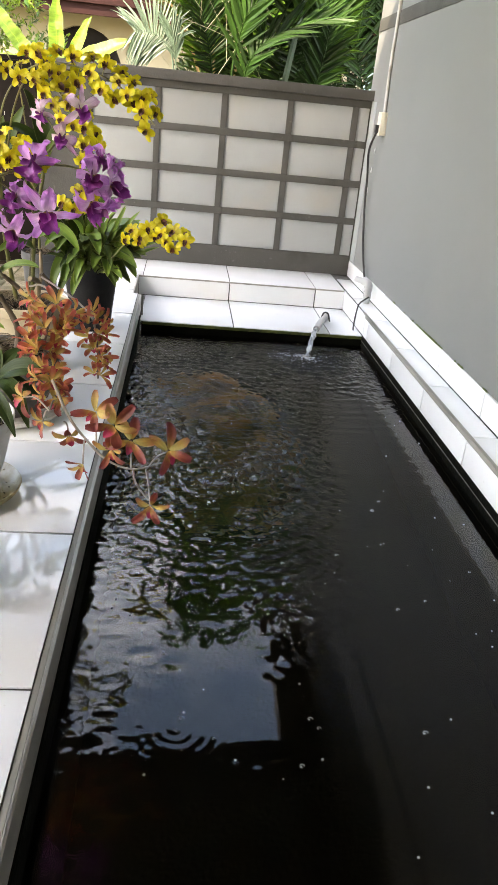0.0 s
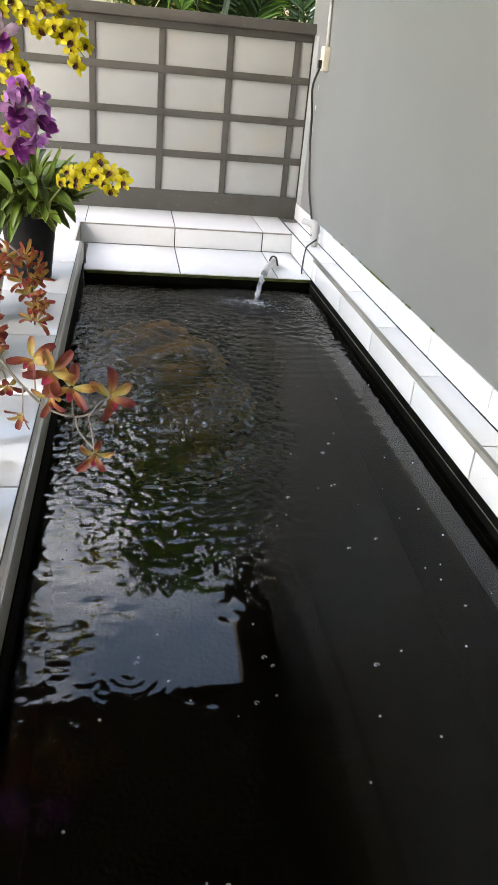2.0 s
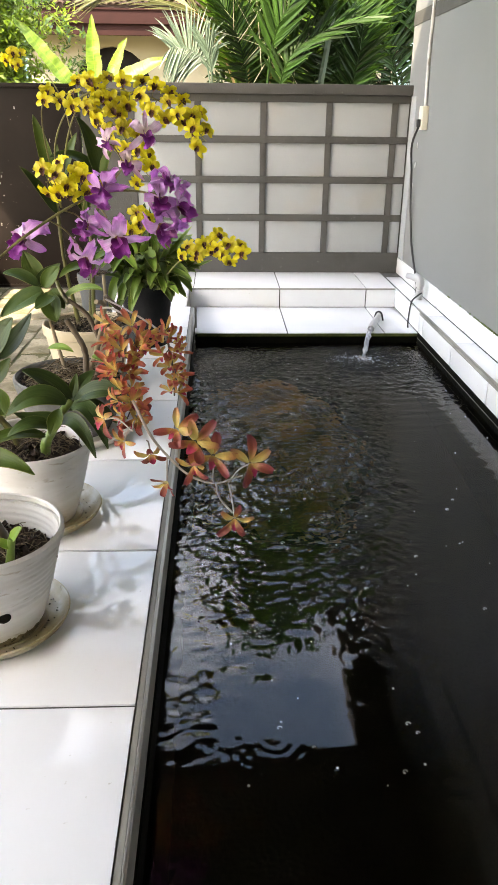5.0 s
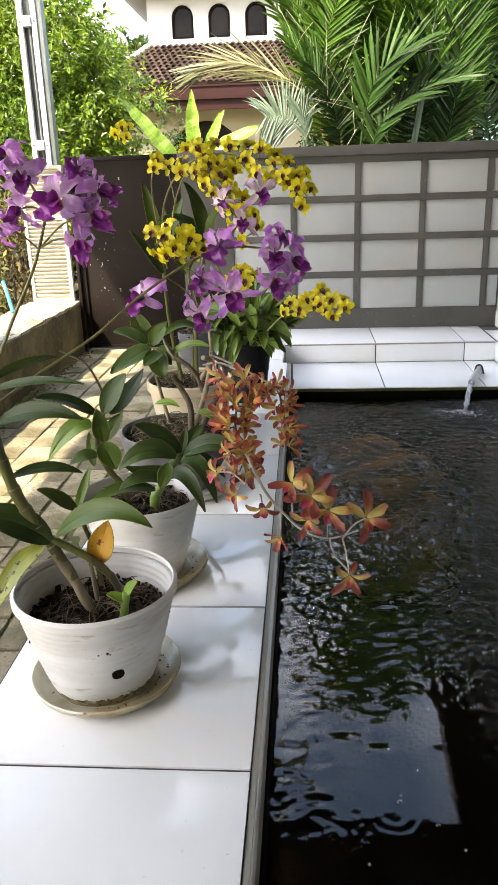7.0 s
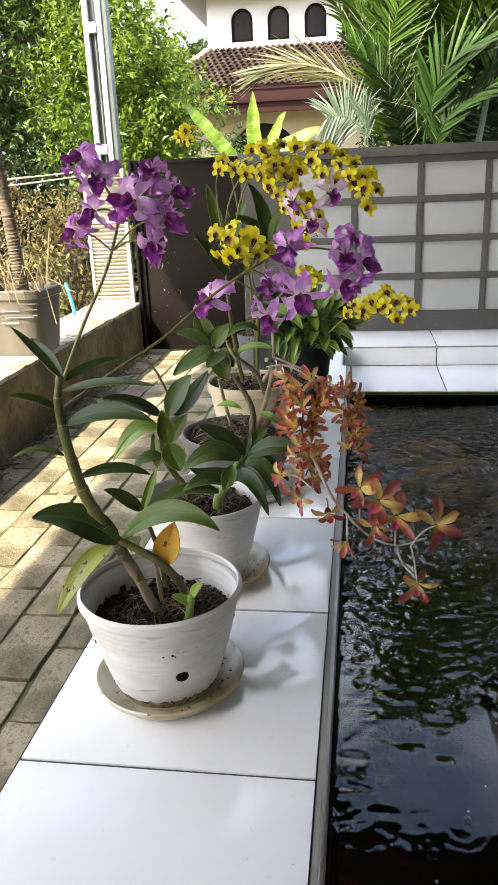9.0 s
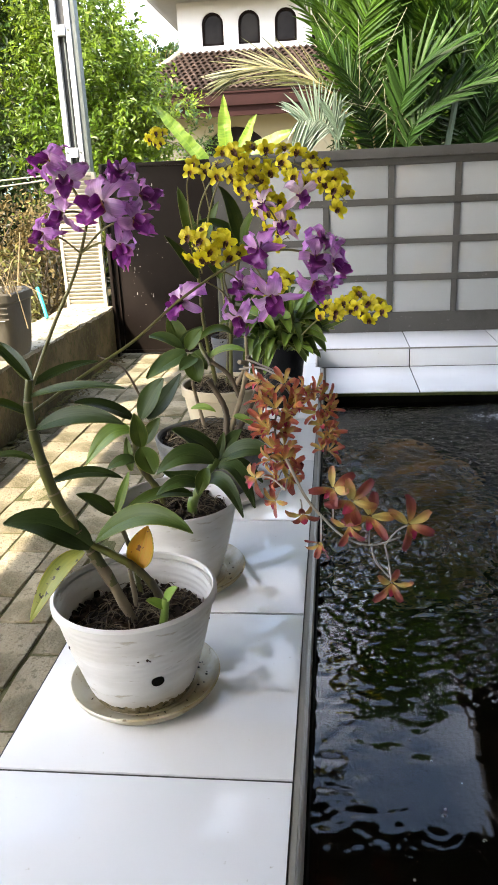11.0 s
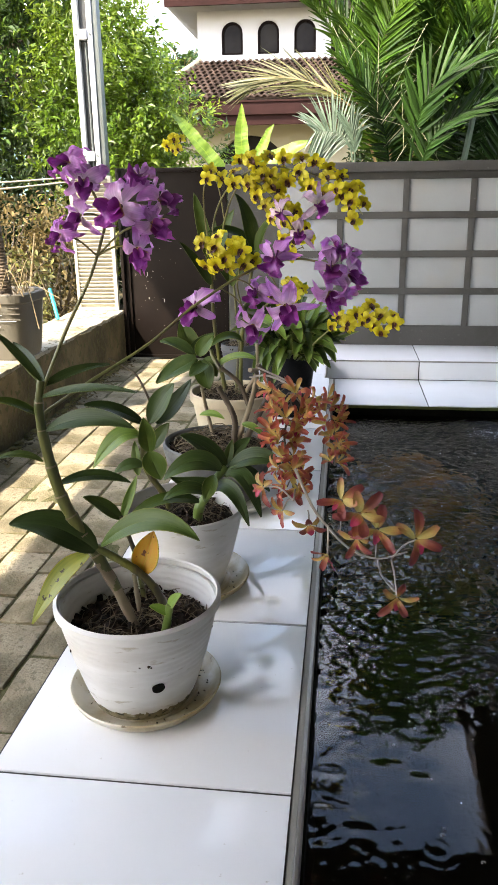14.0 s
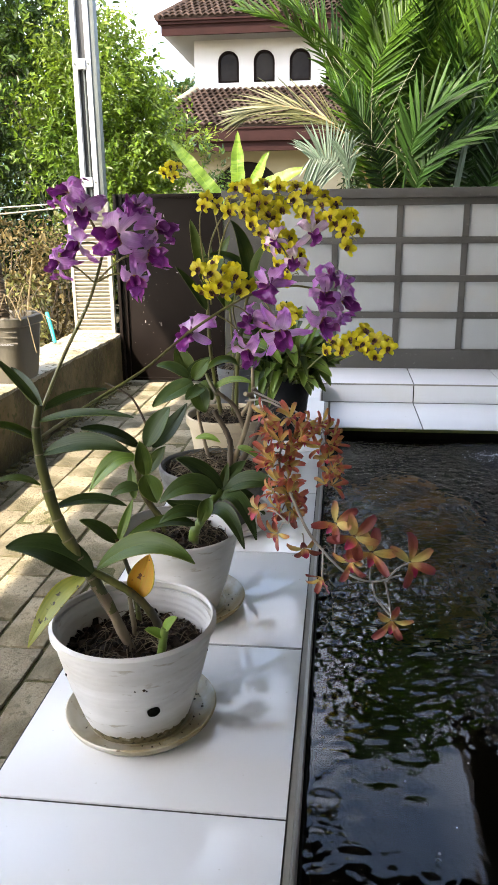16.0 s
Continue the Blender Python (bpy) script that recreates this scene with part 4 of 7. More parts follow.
part("frame", block(-1.975, -1.70, WY - 0.01, WY + 0.03, 0.86, 0.89, 0.003), CREAM, louvre)
part("backing", block(-1.974, -1.701, WY + 0.026, WY + 0.0295, 0.276, 1.224), CREAM, louvre)
slat = block(-0.137, 0.137, -0.004, 0.004, -0.016, 0.016, 0.0015)
slat_me = mesh_of("slat", slat, CREAM)
for k in range(33):
    z = 0.292 + k * 0.0285
    if abs(z - 0.875) > 0.026:
        piece("slat", slat_me, Matrix.Translation((-1.8375, WY + 0.007, z)) @ Matrix.Rotation(radians(38), 4, "X"), louvre)

# white double post behind the gate
pole = thing("steel_post", (-1.86, 6.1, -0.2), "tall white steel double post with dark channel", "post")
part("left_bar", block(-1.947, -1.911, 6.06, 6.12, -0.2, 4.6, 0.003), STEEL, pole)
part("right_bar", block(-1.845, -1.806, 6.06, 6.12, -0.2, 4.6, 0.003), STEEL, pole)
part("channel", block(-1.911, -1.845, 6.10, 6.125, -0.2, 4.6), STEEL_DARK, pole, "dark gap between the bars")
part("side_channel", block(-1.806, -1.768, 6.075, 6.16, -0.2, 4.6, 0.003), STEEL_GREY, pole, "grey steel side")
part("inner_tube", tube([Vector((-1.870, 6.09, -0.2)), Vector((-1.870, 6.09, 2.2))], 0.008, 10), STEEL_GREY, pole)
for z in (1.40, 2.238, 3.08):
    b = block(-1.910, -1.846, 6.045, 6.10, z - 0.035, z + 0.035, 0.004)
    br = part("bracket", b, STEEL, pole, "white bracket plate")
    for x in (-1.93, -1.825):
        part("bolt", tube([Vector((x, 6.060, z)), Vector((x, 6.052, z))], 0.008, 8), STEEL_GREY, br)

# ---- things on the walls ----
sock = thing("socket_box", (1.56, 5.38, 1.09), "cream plastic socket box with a black plug", "socket")
part("box", block(1.522, 1.5625, 5.335, 5.43, 1.03, 1.175, 0.005), BOXW, sock)
part("plug", block(1.50, 1.5215, 5.36, 5.40, 1.045, 1.095, 0.006), CABLE, sock, "black plug")
cond = [(1.5625 - 0.012, 5.39, 1.176), (1.551, 5.42, 1.5), (1.551, 5.40, 1.9), (1.551, 5.42, 3.2)]
solo("conduit", tube(spline(cond, 10), 0.012, 10), PVC, "pale cable conduit running up the wall", "conduit")
solo("power_cable", tube(spline([(1.513, 5.375, 1.05), (1.49, 5.42, 0.93), (1.525, 5.50, 0.75), (1.535, 5.50, 0.57), (1.545, 5.42, 0.31), (1.542, 5.30, 0.19), (1.535, 5.12, 0.06), (1.525, 5.08, 0.01)], 10), 0.0075, 8), CABLE, "black power cable hanging down the wall", "cable")
r = random.Random(5)
for z, y in ((0.93, 5.55), (0.80, 5.57), (0.66, 5.60)):
    b = bmesh.new()
    bmesh.ops.create_icosphere(b, subdivisions=2, radius=0.014)
    for v in b.verts:
        v.co = Vector((1.561 + v.co.x * 0.25, y + v.co.y * 0.6, z + v.co.z * 1.3)) + 0.003 * noise.noise_vector(v.co * 90)
    solo("filler_spot", b, WHITE_PAINT, "small white filler spot on the wall", "filler", "filler spots")

pipe = thing("pvc_pipe", (1.502, 4.90, 0.0), "grey plastic pipe with an elbow at the corner of the ledge", "pipe")
part("riser", tube([Vector((1.502, 4.90, 0.001)), Vector((1.502, 4.90, 0.105))], 0.022, 18), PVC, pipe)
part("elbow", tube(spline([(1.502, 4.90, 0.085), (1.502, 4.905, 0.118), (1.492, 4.92, 0.134), (1.472, 4.945, 0.138)], 6), 0.027, 18), PVC, pipe)
part("arm", tube([Vector((1.474, 4.943, 0.138)), Vector((1.435, 4.992, 0.14))], 0.021, 18), PVC, pipe)
part("collar", tube([Vector((1.502, 4.90, 0.035)), Vector((1.502, 4.90, 0.065))], 0.0255, 18), PVC, pipe)
solo("pump_cable", tube(spline([(1.508, 4.872, 0.05), (1.465, 4.83, 0.035), (1.425, 4.78, 0.015), (1.405, 4.74, -0.05), (1.395, 4.71, -0.115), (1.392, 4.69, -0.130)], 10), 0.0055, 8), CABLE, "thin black pump cable over the step", "cable")
spout = thing("water_spout", (1.20, 4.8, -0.135), "short pale pipe pouring water into the pond", "pipe")
part("tube", tube(spline([(1.255, 4.93, -0.118), (1.225, 4.83, -0.103), (1.17, 4.68, -0.098), (1.125, 4.55, -0.104)], 8), 0.021, 18), PVC, spout)
part("clip", tube(spline([(1.205, 4.845, -0.130), (1.215, 4.85, -0.075), (1.245, 4.845, -0.073), (1.262, 4.84, -0.125)], 6), 0.006, 8), CABLE, spout, "black hose clip")
stream = bmesh.new()
path = [Vector((1.124 - 0.092 * u, 4.552 - 0.30 * u, -0.104 - 0.095 * u * u)) for u in np.linspace(0, 1, 26)]
tube(path, lambda u: 0.0135 - 0.002 * u + 0.0015 * math.sin(19 * u), 16, stream)
for v in stream.verts:
    v.co += 0.009 * noise.noise_vector(Vector((v.co.x * 60, v.co.y * 18, v.co.z * 60))) + 0.004 * noise.noise_vector(v.co * 150)
solo("water_stream", stream, STREAM, "clear white stream of water falling from the pipe", "water")
foam = bmesh.new()
r = random.Random(8)
for k in range(300):
    a, q = r.uniform(0, 6.28), abs(r.gauss(0, 0.075))
    if k % 3 == 0:
        a, q = r.choice((2.6, 3.1, 3.5, 4.4, 5.2)) + r.gauss(0, 0.25), r.uniform(0.05, 0.24)
    s = r.uniform(0.0008, 0.0026) * (1.8 if q < 0.05 else 1)
    bmesh.ops.create_icosphere(foam, subdivisions=1, radius=1.0, matrix=Matrix.Translation((sx + q * math.cos(a), sy + 0.9 * q * math.sin(a), WATER_Z + 0.003)) @ Matrix.Diagonal((s * 1.6, s * 1.3, s * 0.5, 1)))
solo("foam", foam, FOAM, "white splash and bubbles where the stream lands", "foam", kind="stuff")
bub = bmesh.new()
r = random.Random(18)
for k in range(95):
    x, y = r.uniform(0.1, 1.38), 4.4 - 3.7 * r.random() ** 0.8
    s = r.uniform(0.0012, 0.0034)
    bmesh.ops.create_icosphere(bub, subdivisions=2, radius=1.0, matrix=Matrix.Translation((x, y, WATER_Z + 0.001)) @ Matrix.Diagonal((s, s, s * 0.8, 1)))
for k in range(26):
    x, y, s = r.uniform(0.1, 1.35), r.uniform(0.75, 2.6), r.uniform(0.0035, 0.0065)
    ring = [Vector((x + s * math.cos(a * math.pi / 6), y + s * math.sin(a * math.pi / 6), WATER_Z + 0.0015)) for a in range(r.randint(7, 12))]
    tube(ring, s * 0.16, 5, bub)
    bmesh.ops.create_icosphere(bub, subdivisions=1, radius=s * 0.3, matrix=Matrix.Translation((x - s * 0.5, y - s * 0.4, WATER_Z + 0.002)))
solo("bubbles", bub, FOAM, "small air bubbles floating on the pond", "bubble", kind="stuff")

# ---- pots ----
def soil_top(r, at, z, seed, mat=SOIL):
    b = bmesh.new()
    bmesh.ops.create_circle(b, cap_ends=True, segments=32, radius=r)
    bmesh.ops.inset_region(b, faces=b.faces[:], thickness=r * 0.35)
    bmesh.ops.inset_region(b, faces=[f for f in b.faces if len(f.verts) > 4], thickness=r * 0.35)
    bmesh.ops.triangulate(b, faces=b.faces[:])
    bmesh.ops.subdivide_edges(b, edges=b.edges[:], cuts=1, use_grid_fill=True)
    for v in b.verts:
        k = 1 - (v.co.length / r) ** 2
        v.co = Vector((at[0], at[1], at[2] + z)) + v.co + Vector((0, 0, 0.02 * k + 0.012 * noise.noise(v.co * 25 + Vector((seed, 0, 0)))))
    return b


def chips(r, at, z, n, seed, size=0.018):
    b = bmesh.new()
    q = random.Random(seed)
    for k in range(n):
        a, d = q.uniform(0, 6.28), r * math.sqrt(q.random())
        s = size * q.uniform(0.4, 1.3)
        m = Matrix.Translation((at[0] + d * math.cos(a), at[1] + d * math.sin(a), at[2] + z + 0.022 * (1 - (d / r) ** 2) + q.uniform(0, 0.012))) @ Euler((q.uniform(-0.9, 0.9), q.uniform(-0.9, 0.9), q.uniform(0, 6))).to_matrix().to_4x4() @ Matrix.Diagonal((s * 1.5, s * 0.7, s * 0.25, 1))
        bmesh.ops.create_cube(b, size=1.0, matrix=m)
    for v in b.verts:
        v.co += 0.002 * noise.noise_vector(v.co * 120)
    return b


def fibres(r, at, z, n, seed, length=0.05, rad=0.0009):
    b = bmesh.new()
    q = random.Random(seed)
    for k in range(n):
        a, d, h = q.uniform(0, 6.28), r * math.sqrt(q.random()), q.uniform(0, 6.28)
        p = Vector((at[0] + d * math.cos(a), at[1] + d * math.sin(a), at[2] + z + 0.02 * (1 - (d / r) ** 2)))
        ln = length * q.uniform(0.4, 1.2)
        e = Vector((math.cos(h) * ln, math.sin(h) * ln, q.uniform(-0.1, 0.3) * ln))
        if (Vector((p.x + e.x - at[0], p.y + e.y - at[1]))).length > r:
            e = -e
        tube(spline([p, p + e * 0.5 + Vector((0, 0, ln * 0.25)), p + e], 3), rad, 4, b)
    return b


def saucer_on(at, r, name="saucer", label="", mat=None):
    s = thing(name, at, label, "saucer", "plant saucers")
    part("dish", lathe([(r * 0.80, 0.001), (r * 0.84, 0.001), (r * 0.97, 0.022), (r, 0.034), (r * 0.985, 0.037), (r * 0.955, 0.034), (r * 0.92, 0.020), (r * 0.82, 0.008), (0.01, 0.008)], at, 56), mat or SAUCER, s)
    ring = lathe([(r * 0.70, 0.009), (r * 0.70, 0.013), (r * 0.665, 0.013), (r * 0.665, 0.009)], at, 48, closed=True)
    part("foot_ring", ring, mat or SAUCER, s)
    b = bmesh.new()
    q = random.Random(int(r * 1000))
    for k in range(60):
        a, d, k2 = q.uniform(0, 6.28), r * q.uniform(0.66, 0.84), q.uniform(0.001, 0.0035)
        bmesh.ops.create_cube(b, size=1.0, matrix=Matrix.Translation((at[0] + d * math.cos(a), at[1] + d * math.sin(a), at[2] + 0.0085)) @ Euler((q.random(), q.random(), a)).to_matrix().to_4x4() @ Matrix.Diagonal((k2 * 1.6, k2, k2 * 0.5, 1)))
    part("soil_crumb", b, CHIP, s, "dark soil crumbs", kind="stuff")
    return s


def pot_on(name, at, profile, wall, mat, label, soil_z, seed, ribs=0, extra=None):
    """profile: (radius, height) pairs of the outside, from the foot to the rim."""
    p = thing(name, at, label, "pot", "orchid pots")
    outer = profile
    inner = [(r - wall, z) for r, z in profile[::-1]]
    inner = [(inner[0][0], inner[0][1] - 0.001)] + [q for q in inner[1:] if q[1] > soil_z - 0.05]
    body = lathe([(outer[0][0] * 0.6, 0.0006)] + outer + [(outer[-1][0] - wall * 0.5, outer[-1][1] + wall * 0.4)] + inner + [(0.02, soil_z - 0.05)], at, 64, 0.006, seed)
    part("body", body, mat, p)
    ri = [r for r, z in profile if z <= soil_z + 0.02][-1] - wall * 1.3
    part("potting_mix", soil_top(ri, at, soil_z, seed), SOIL, p, "dark bark potting mix")
    part("bark_mulch", chips(ri * 0.96, at, soil_z, 330, seed), CHIP, p, kind="stuff")
    part("root_mat", fibres(ri * 0.95, at, soil_z + 0.006, 170, seed + 5, 0.08, 0.0009), FIBRE, p, kind="stuff")
    return p


def ribbed(r0, r1, h, n_ribs, amp, lip=0.008):
    pr = []
    for i in range(61):
        u = i / 60
        r = r0 + (r1 - r0) * (u ** 0.75)
        if u > 0.45:
            r += amp * math.sin((u - 0.45) / 0.55 * n_ribs * math.pi) ** 2
        pr.append((r, 0.0006 + u * (h - 0.0006)))
    return pr + [(r1 + lip, h), (r1 + lip, h + 0.012), (r1 + lip * 0.4, h + 0.016)]


A1, A2, A3, A4, A5, A6 = Vector((-0.352, 1.471, 0)), Vector((-0.36, 2.005, 0)), Vector((-0.37, 2.68, 0)), Vector((-0.385, 3.20, 0)), Vector((-0.50, 4.22, 0)), Vector((-0.19, 3.88, 0))
saucer_on(A1 + Vector((0.004, 0.012, 0)), 0.172, label="round stained cream saucer under the ribbed white pot")
pot1 = pot_on("plant_pot", A1 + Vector((0, 0, 0.0095)), ribbed(0.106, 0.173, 0.235, 9, 0.0022), 0.006, POT_WHITE, "ribbed white plastic pot with drain hole and dirty foot", 0.165, 1)
def foot_radius(z):
    return 0.106 + 0.067 * ((z - 0.0006) / 0.2344) ** 0.75


band = lathe([(foot_radius(z) + 0.0007, z) for z in (0.001, 0.009, 0.017, 0.024, 0.032)] + [(foot_radius(0.032) - 0.001, 0.0325)], A1 + Vector((0, 0, 0.0095)), 160, 0.006, 1)
for v in band.verts:
    if v.co.z > 0.038:
        a = math.atan2(v.co.y - A1.y, v.co.x - A1.x)
        dz = 0.006 * (0.5 + noise.noise(Vector((math.cos(a) * 9, math.sin(a) * 9, 0)))) + 0.006 * (0.5 + noise.noise(Vector((math.cos(a) * 40, math.sin(a) * 40, 3))))
        r0 = foot_radius(v.co.z - 0.0095)
        k = (r0 - dz * 0.55) / r0
        v.co = Vector((A1.x + (v.co.x - A1.x) * k, A1.y + (v.co.y - A1.y) * k, v.co.z - dz))
part("dirt_band", band, POT_DIRT, pot1, "brown and green grime round the foot")
HD = Vector((0.485, -0.875, 0)).normalized()
HN = (HD - Vector((0, 0, 0.27))).normalized()
hp = A1 + HD * (foot_radius(0.101) + 0.0018) + Vector((0, 0, 0.1105))
part("drain_hole", tube([hp - HN * 0.006, hp + HN * 0.0006], 0.0135, 24), LINER, pot1, "round dark drain hole")
saucer_on(A2, 0.186, label="cream saucer under the smooth white pot")
pot_on("plant_pot", A2 + Vector((0, 0, 0.0095)), [(0.108, 0.0), (0.118, 0.03), (0.140, 0.10), (0.158, 0.175), (0.168, 0.222), (0.172, 0.230), (0.172, 0.242)], 0.006, POT_WHITE, "smooth white plastic pot on a saucer", 0.185, 2)
saucer_on(A3 + Vector((0.02, -0.02, 0)), 0.215, label="wide white saucer under the grey cement bowl", mat=POT_WHITE)
pot_on("plant_pot", A3 + Vector((0, 0, 0.0095)), [(0.13, 0.0), (0.15, 0.035), (0.185, 0.105), (0.198, 0.165), (0.205, 0.190), (0.207, 0.210)], 0.016, POT_GREY, "rough grey cement bowl with mossy roots", 0.182, 3)
pot_on("plant_pot", A4, [(0.13, 0.0), (0.145, 0.06), (0.168, 0.18), (0.18, 0.245), (0.19, 0.25), (0.19, 0.285)], 0.012, POT_BEIGE, "beige clay pot with a thick rim", 0.25, 4)
pot_on("plant_pot", A5, [(0.075, 0.0), (0.082, 0.10), (0.095, 0.26), (0.10, 0.265), (0.10, 0.30)], 0.007, POT_SLATE, "slate grey plastic pot", 0.27, 5)
pot_on("plant_pot", A6, [(0.10, 0.0), (0.112, 0.12), (0.135, 0.30), (0.142, 0.31), (0.142, 0.34)], 0.006, POT_BLACK, "ribbed black plastic nursery pot", 0.30, 6)


# ---- orchids ----
def cane(points, r0, r1, parent, mat=None, name="cane", nodes=9, belly=0.0):
    """A stem of sheathed joints, each a little wider at its top; a bellied one has pale rings and a papery foot."""
    path = spline(points, 14)
    last = len(path) - 1

    def girth(u):
        rise = (u * nodes) % 1.0
        return (r0 + (r1 - r0) * u + belly * math.sin(math.pi * u)) * (0.90 + 0.16 * rise ** 1.5)

    if belly:
        for k in range(1, nodes):
            i = round(k / nodes * last)
            part("node_ring", tube([path[i - 1].lerp(path[i], 0.55), path[i], path[i].lerp(path[i + 1], 0.2)], girth((i - 0.3) / last) * 1.03, 14), CANE_DRY, parent)
        foot = path[:round(last * 0.24)]
        part("papery_sheath", tube(foot, lambda u: girth(0.24 * u) * (1.05 + 0.05 * math.sin(31 * u)), 12), CANE_DRY, parent, "grey papery sheath at the foot")
    part(name, tube(path, girth, 14), mat or CANE, parent)
    return path


def leaf(base, head, length, width, parent, mat=None, droop=0.5, fold=0.2, twist=0.0, shape=0.75, label="", wave=0.0):
    return part("leaf", blade(base, head, length, width * 0.88, droop, fold * 1.35, 13, twist, shape, wave=wave), mat or LEAF, parent, label)


def leaf_to(parent, base, bow, tip, width, mat, fold=0.24, label="", up=(0, -0.62, 0.78)):
    """A leaf that leaves its base, bows over towards a guiding point and ends at its tip."""
    base, bow, tip, upv = Vector(base), Vector(bow), Vector(tip), Vector(up)
    b = bmesh.new()
    uv = b.loops.layers.uv.new("leaf")
    n, rows = 14, []
    seed = base.x * 31 + tip.z * 17
    for i in range(n + 1):
        u = i / n
        p = base * (1 - u) ** 2 + bow * 2 * u * (1 - u) + tip * u * u
        d = ((bow - base) * (1 - u) + (tip - bow) * u).normalized()
        side = d.cross(upv).normalized()
        nor = side.cross(d)
        roll = Matrix.Rotation(0.35 * math.sin(seed) * u, 3, d)
        side, nor = roll @ side, roll @ nor
        w = width * 0.5 * max(0.14 * (1 - u), math.sin(math.pi * min(1, 0.04 + 0.955 * u ** 0.85)) ** 0.75)
        row = []
        for k in range(7):
            e = k / 3 - 1
            pleat = 0.035 * width * (1 if k % 2 else 0) * math.sin(math.pi * u)
            row.append(b.verts.new(p + side * w * e + nor * (fold * w * abs(e) ** 1.3 - pleat + 0.06 * width * math.sin(5 * u + seed + 2 * e) * abs(e))))
        rows.append(row)
    faces = []
    for i in range(n):
        for k in range(6):
            f = b.faces.new((rows[i][k], rows[i][k + 1], rows[i + 1][k + 1], rows[i + 1][k]))
            for lp, c in zip(f.loops, ((k / 6, i / n), ((k + 1) / 6, i / n), ((k + 1) / 6, (i + 1) / n), (k / 6, (i + 1) / n))):
                lp[uv].uv = c
            faces.append(f)
    bmesh.ops.recalc_face_normals(b, faces=faces)
    bmesh.ops.solidify(b, geom=faces, thickness=0.0016)
    return part("leaf", b, mat, parent, label)


def spray(points, kind, count, parent, seed, mat, t0=0.35, radius=0.003, out=0.045, size=1.0, face=(0, -1, 0.1), spread=0.9, hang=0.0, per=14):
    """A flower stalk with blooms on short pedicels along its outer part."""
    q = random.Random(seed)
    path = spline(points, per)
    part("flower_stalk", tube(path, lambda u: radius * (1.25 - 0.6 * u), 8), mat, parent)
    n = len(path)
    for k in range(count):
        u = t0 + (1 - t0) * (k + 0.5) / count
        i = min(n - 2, int(u * (n - 1)))
        p = path[i]
        d = (path[i + 1] - p).normalized()
        a = k * 2.4 + q.uniform(-0.5, 0.5)
        side = d.orthogonal().normalized()
        side = Matrix.Rotation(a, 3, d) @ side
        side = (side + Vector((0, -0.35, -hang))).normalized()
        at = p + side * out * q.uniform(0.7, 1.2)
        pedicel(p, at, parent, mat, radius * 0.5)
        to = Vector(face) + side * spread * 0.8 + Vector((q.uniform(-0.4, 0.4), 0, q.uniform(-0.35, 0.3)))
        bloom(kind, at + to.normalized() * 0.004, to, parent, q, size)


# first plant: tall cane orchid with mauve blooms
p1 = thing("orchid", A1 + Vector((0, 0, 0.19)), "tall cane orchid with two arching stalks of purple blooms", "orchid", "orchids")
cane([(-0.335, 1.45, 0.15), (-0.365, 1.45, 0.215), (-0.396, 1.45, 0.291), (-0.434, 1.45, 0.366), (-0.468, 1.45, 0.428), (-0.496, 1.45, 0.489), (-0.517, 1.45, 0.58), (-0.527, 1.45, 0.675), (-0.517, 1.45, 0.74)], 0.0072, 0.0075, p1, nodes=11, belly=0.0062)
part("dry_sheath", tube(spline([(-0.337, 1.45, 0.154), (-0.366, 1.45, 0.217), (-0.397, 1.45, 0.292), (-0.425, 1.45, 0.345)], 8), lambda u: 0.0092 + 0.004 * u + 0.001 * math.sin(u * 19), 14), CANE_DRY, p1, "papery grey sheath")
cane([(-0.285, 1.46, 0.15), (-0.288, 1.455, 0.225), (-0.303, 1.45, 0.279), (-0.341, 1.45, 0.323), (-0.38, 1.45, 0.349), (-0.43, 1.45, 0.378)], 0.010, 0.009, p1)
cane([(-0.36, 1.52, 0.15), (-0.365, 1.51, 0.23), (-0.37, 1.51, 0.285)], 0.0075, 0.005, p1, CANE_DRY)
cane([(-0.38, 1.49, 0.15), (-0.38, 1.49, 0.20)], 0.007, 0.005, p1, CANE_DRY)
cane([(-0.36, 1.56, 0.15), (-0.385, 1.59, 0.28), (-0.42, 1.60, 0.385)], 0.007, 0.005, p1)
cane([(-0.30, 1.43, 0.15), (-0.281, 1.425, 0.205), (-0.269, 1.42, 0.266)], 0.0105, 0.0085, p1, STALK_LIME, "new_shoot", 3)
leaf((-0.269, 1.42, 0.262), (0.5, -0.2, 0.9), 0.050, 0.028, p1, LEAF_LIME, 0.4)
leaf((-0.273, 1.42, 0.244), (-0.7, -0.1, 0.6), 0.045, 0.024, p1, LEAF_LIME, 0.4)
leaf_to(p1, (-0.514, 1.45, 0.735), (-0.546, 1.42, 0.805), (-0.584, 1.4, 0.85), 0.018, LEAF)
leaf_to(p1, (-0.517, 1.46, 0.733), (-0.564, 1.508, 0.771), (-0.607, 1.54, 0.8), 0.028, LEAF_DEEP)
leaf_to(p1, (-0.518, 1.47, 0.724), (-0.464, 1.518, 0.755), (-0.405, 1.55, 0.752), 0.027, LEAF_DEEP)
leaf_to(p1, (-0.519, 1.45, 0.705), (-0.404, 1.414, 0.749), (-0.304, 1.39, 0.733), 0.021, LEAF_DEEP)
leaf_to(p1, (-0.531, 1.45, 0.669), (-0.571, 1.432, 0.704), (-0.618, 1.42, 0.705), 0.025, LEAF)
leaf_to(p1, (-0.515, 1.45, 0.636), (-0.406, 1.42, 0.696), (-0.316, 1.4, 0.659), 0.04, LEAF_DEEP)
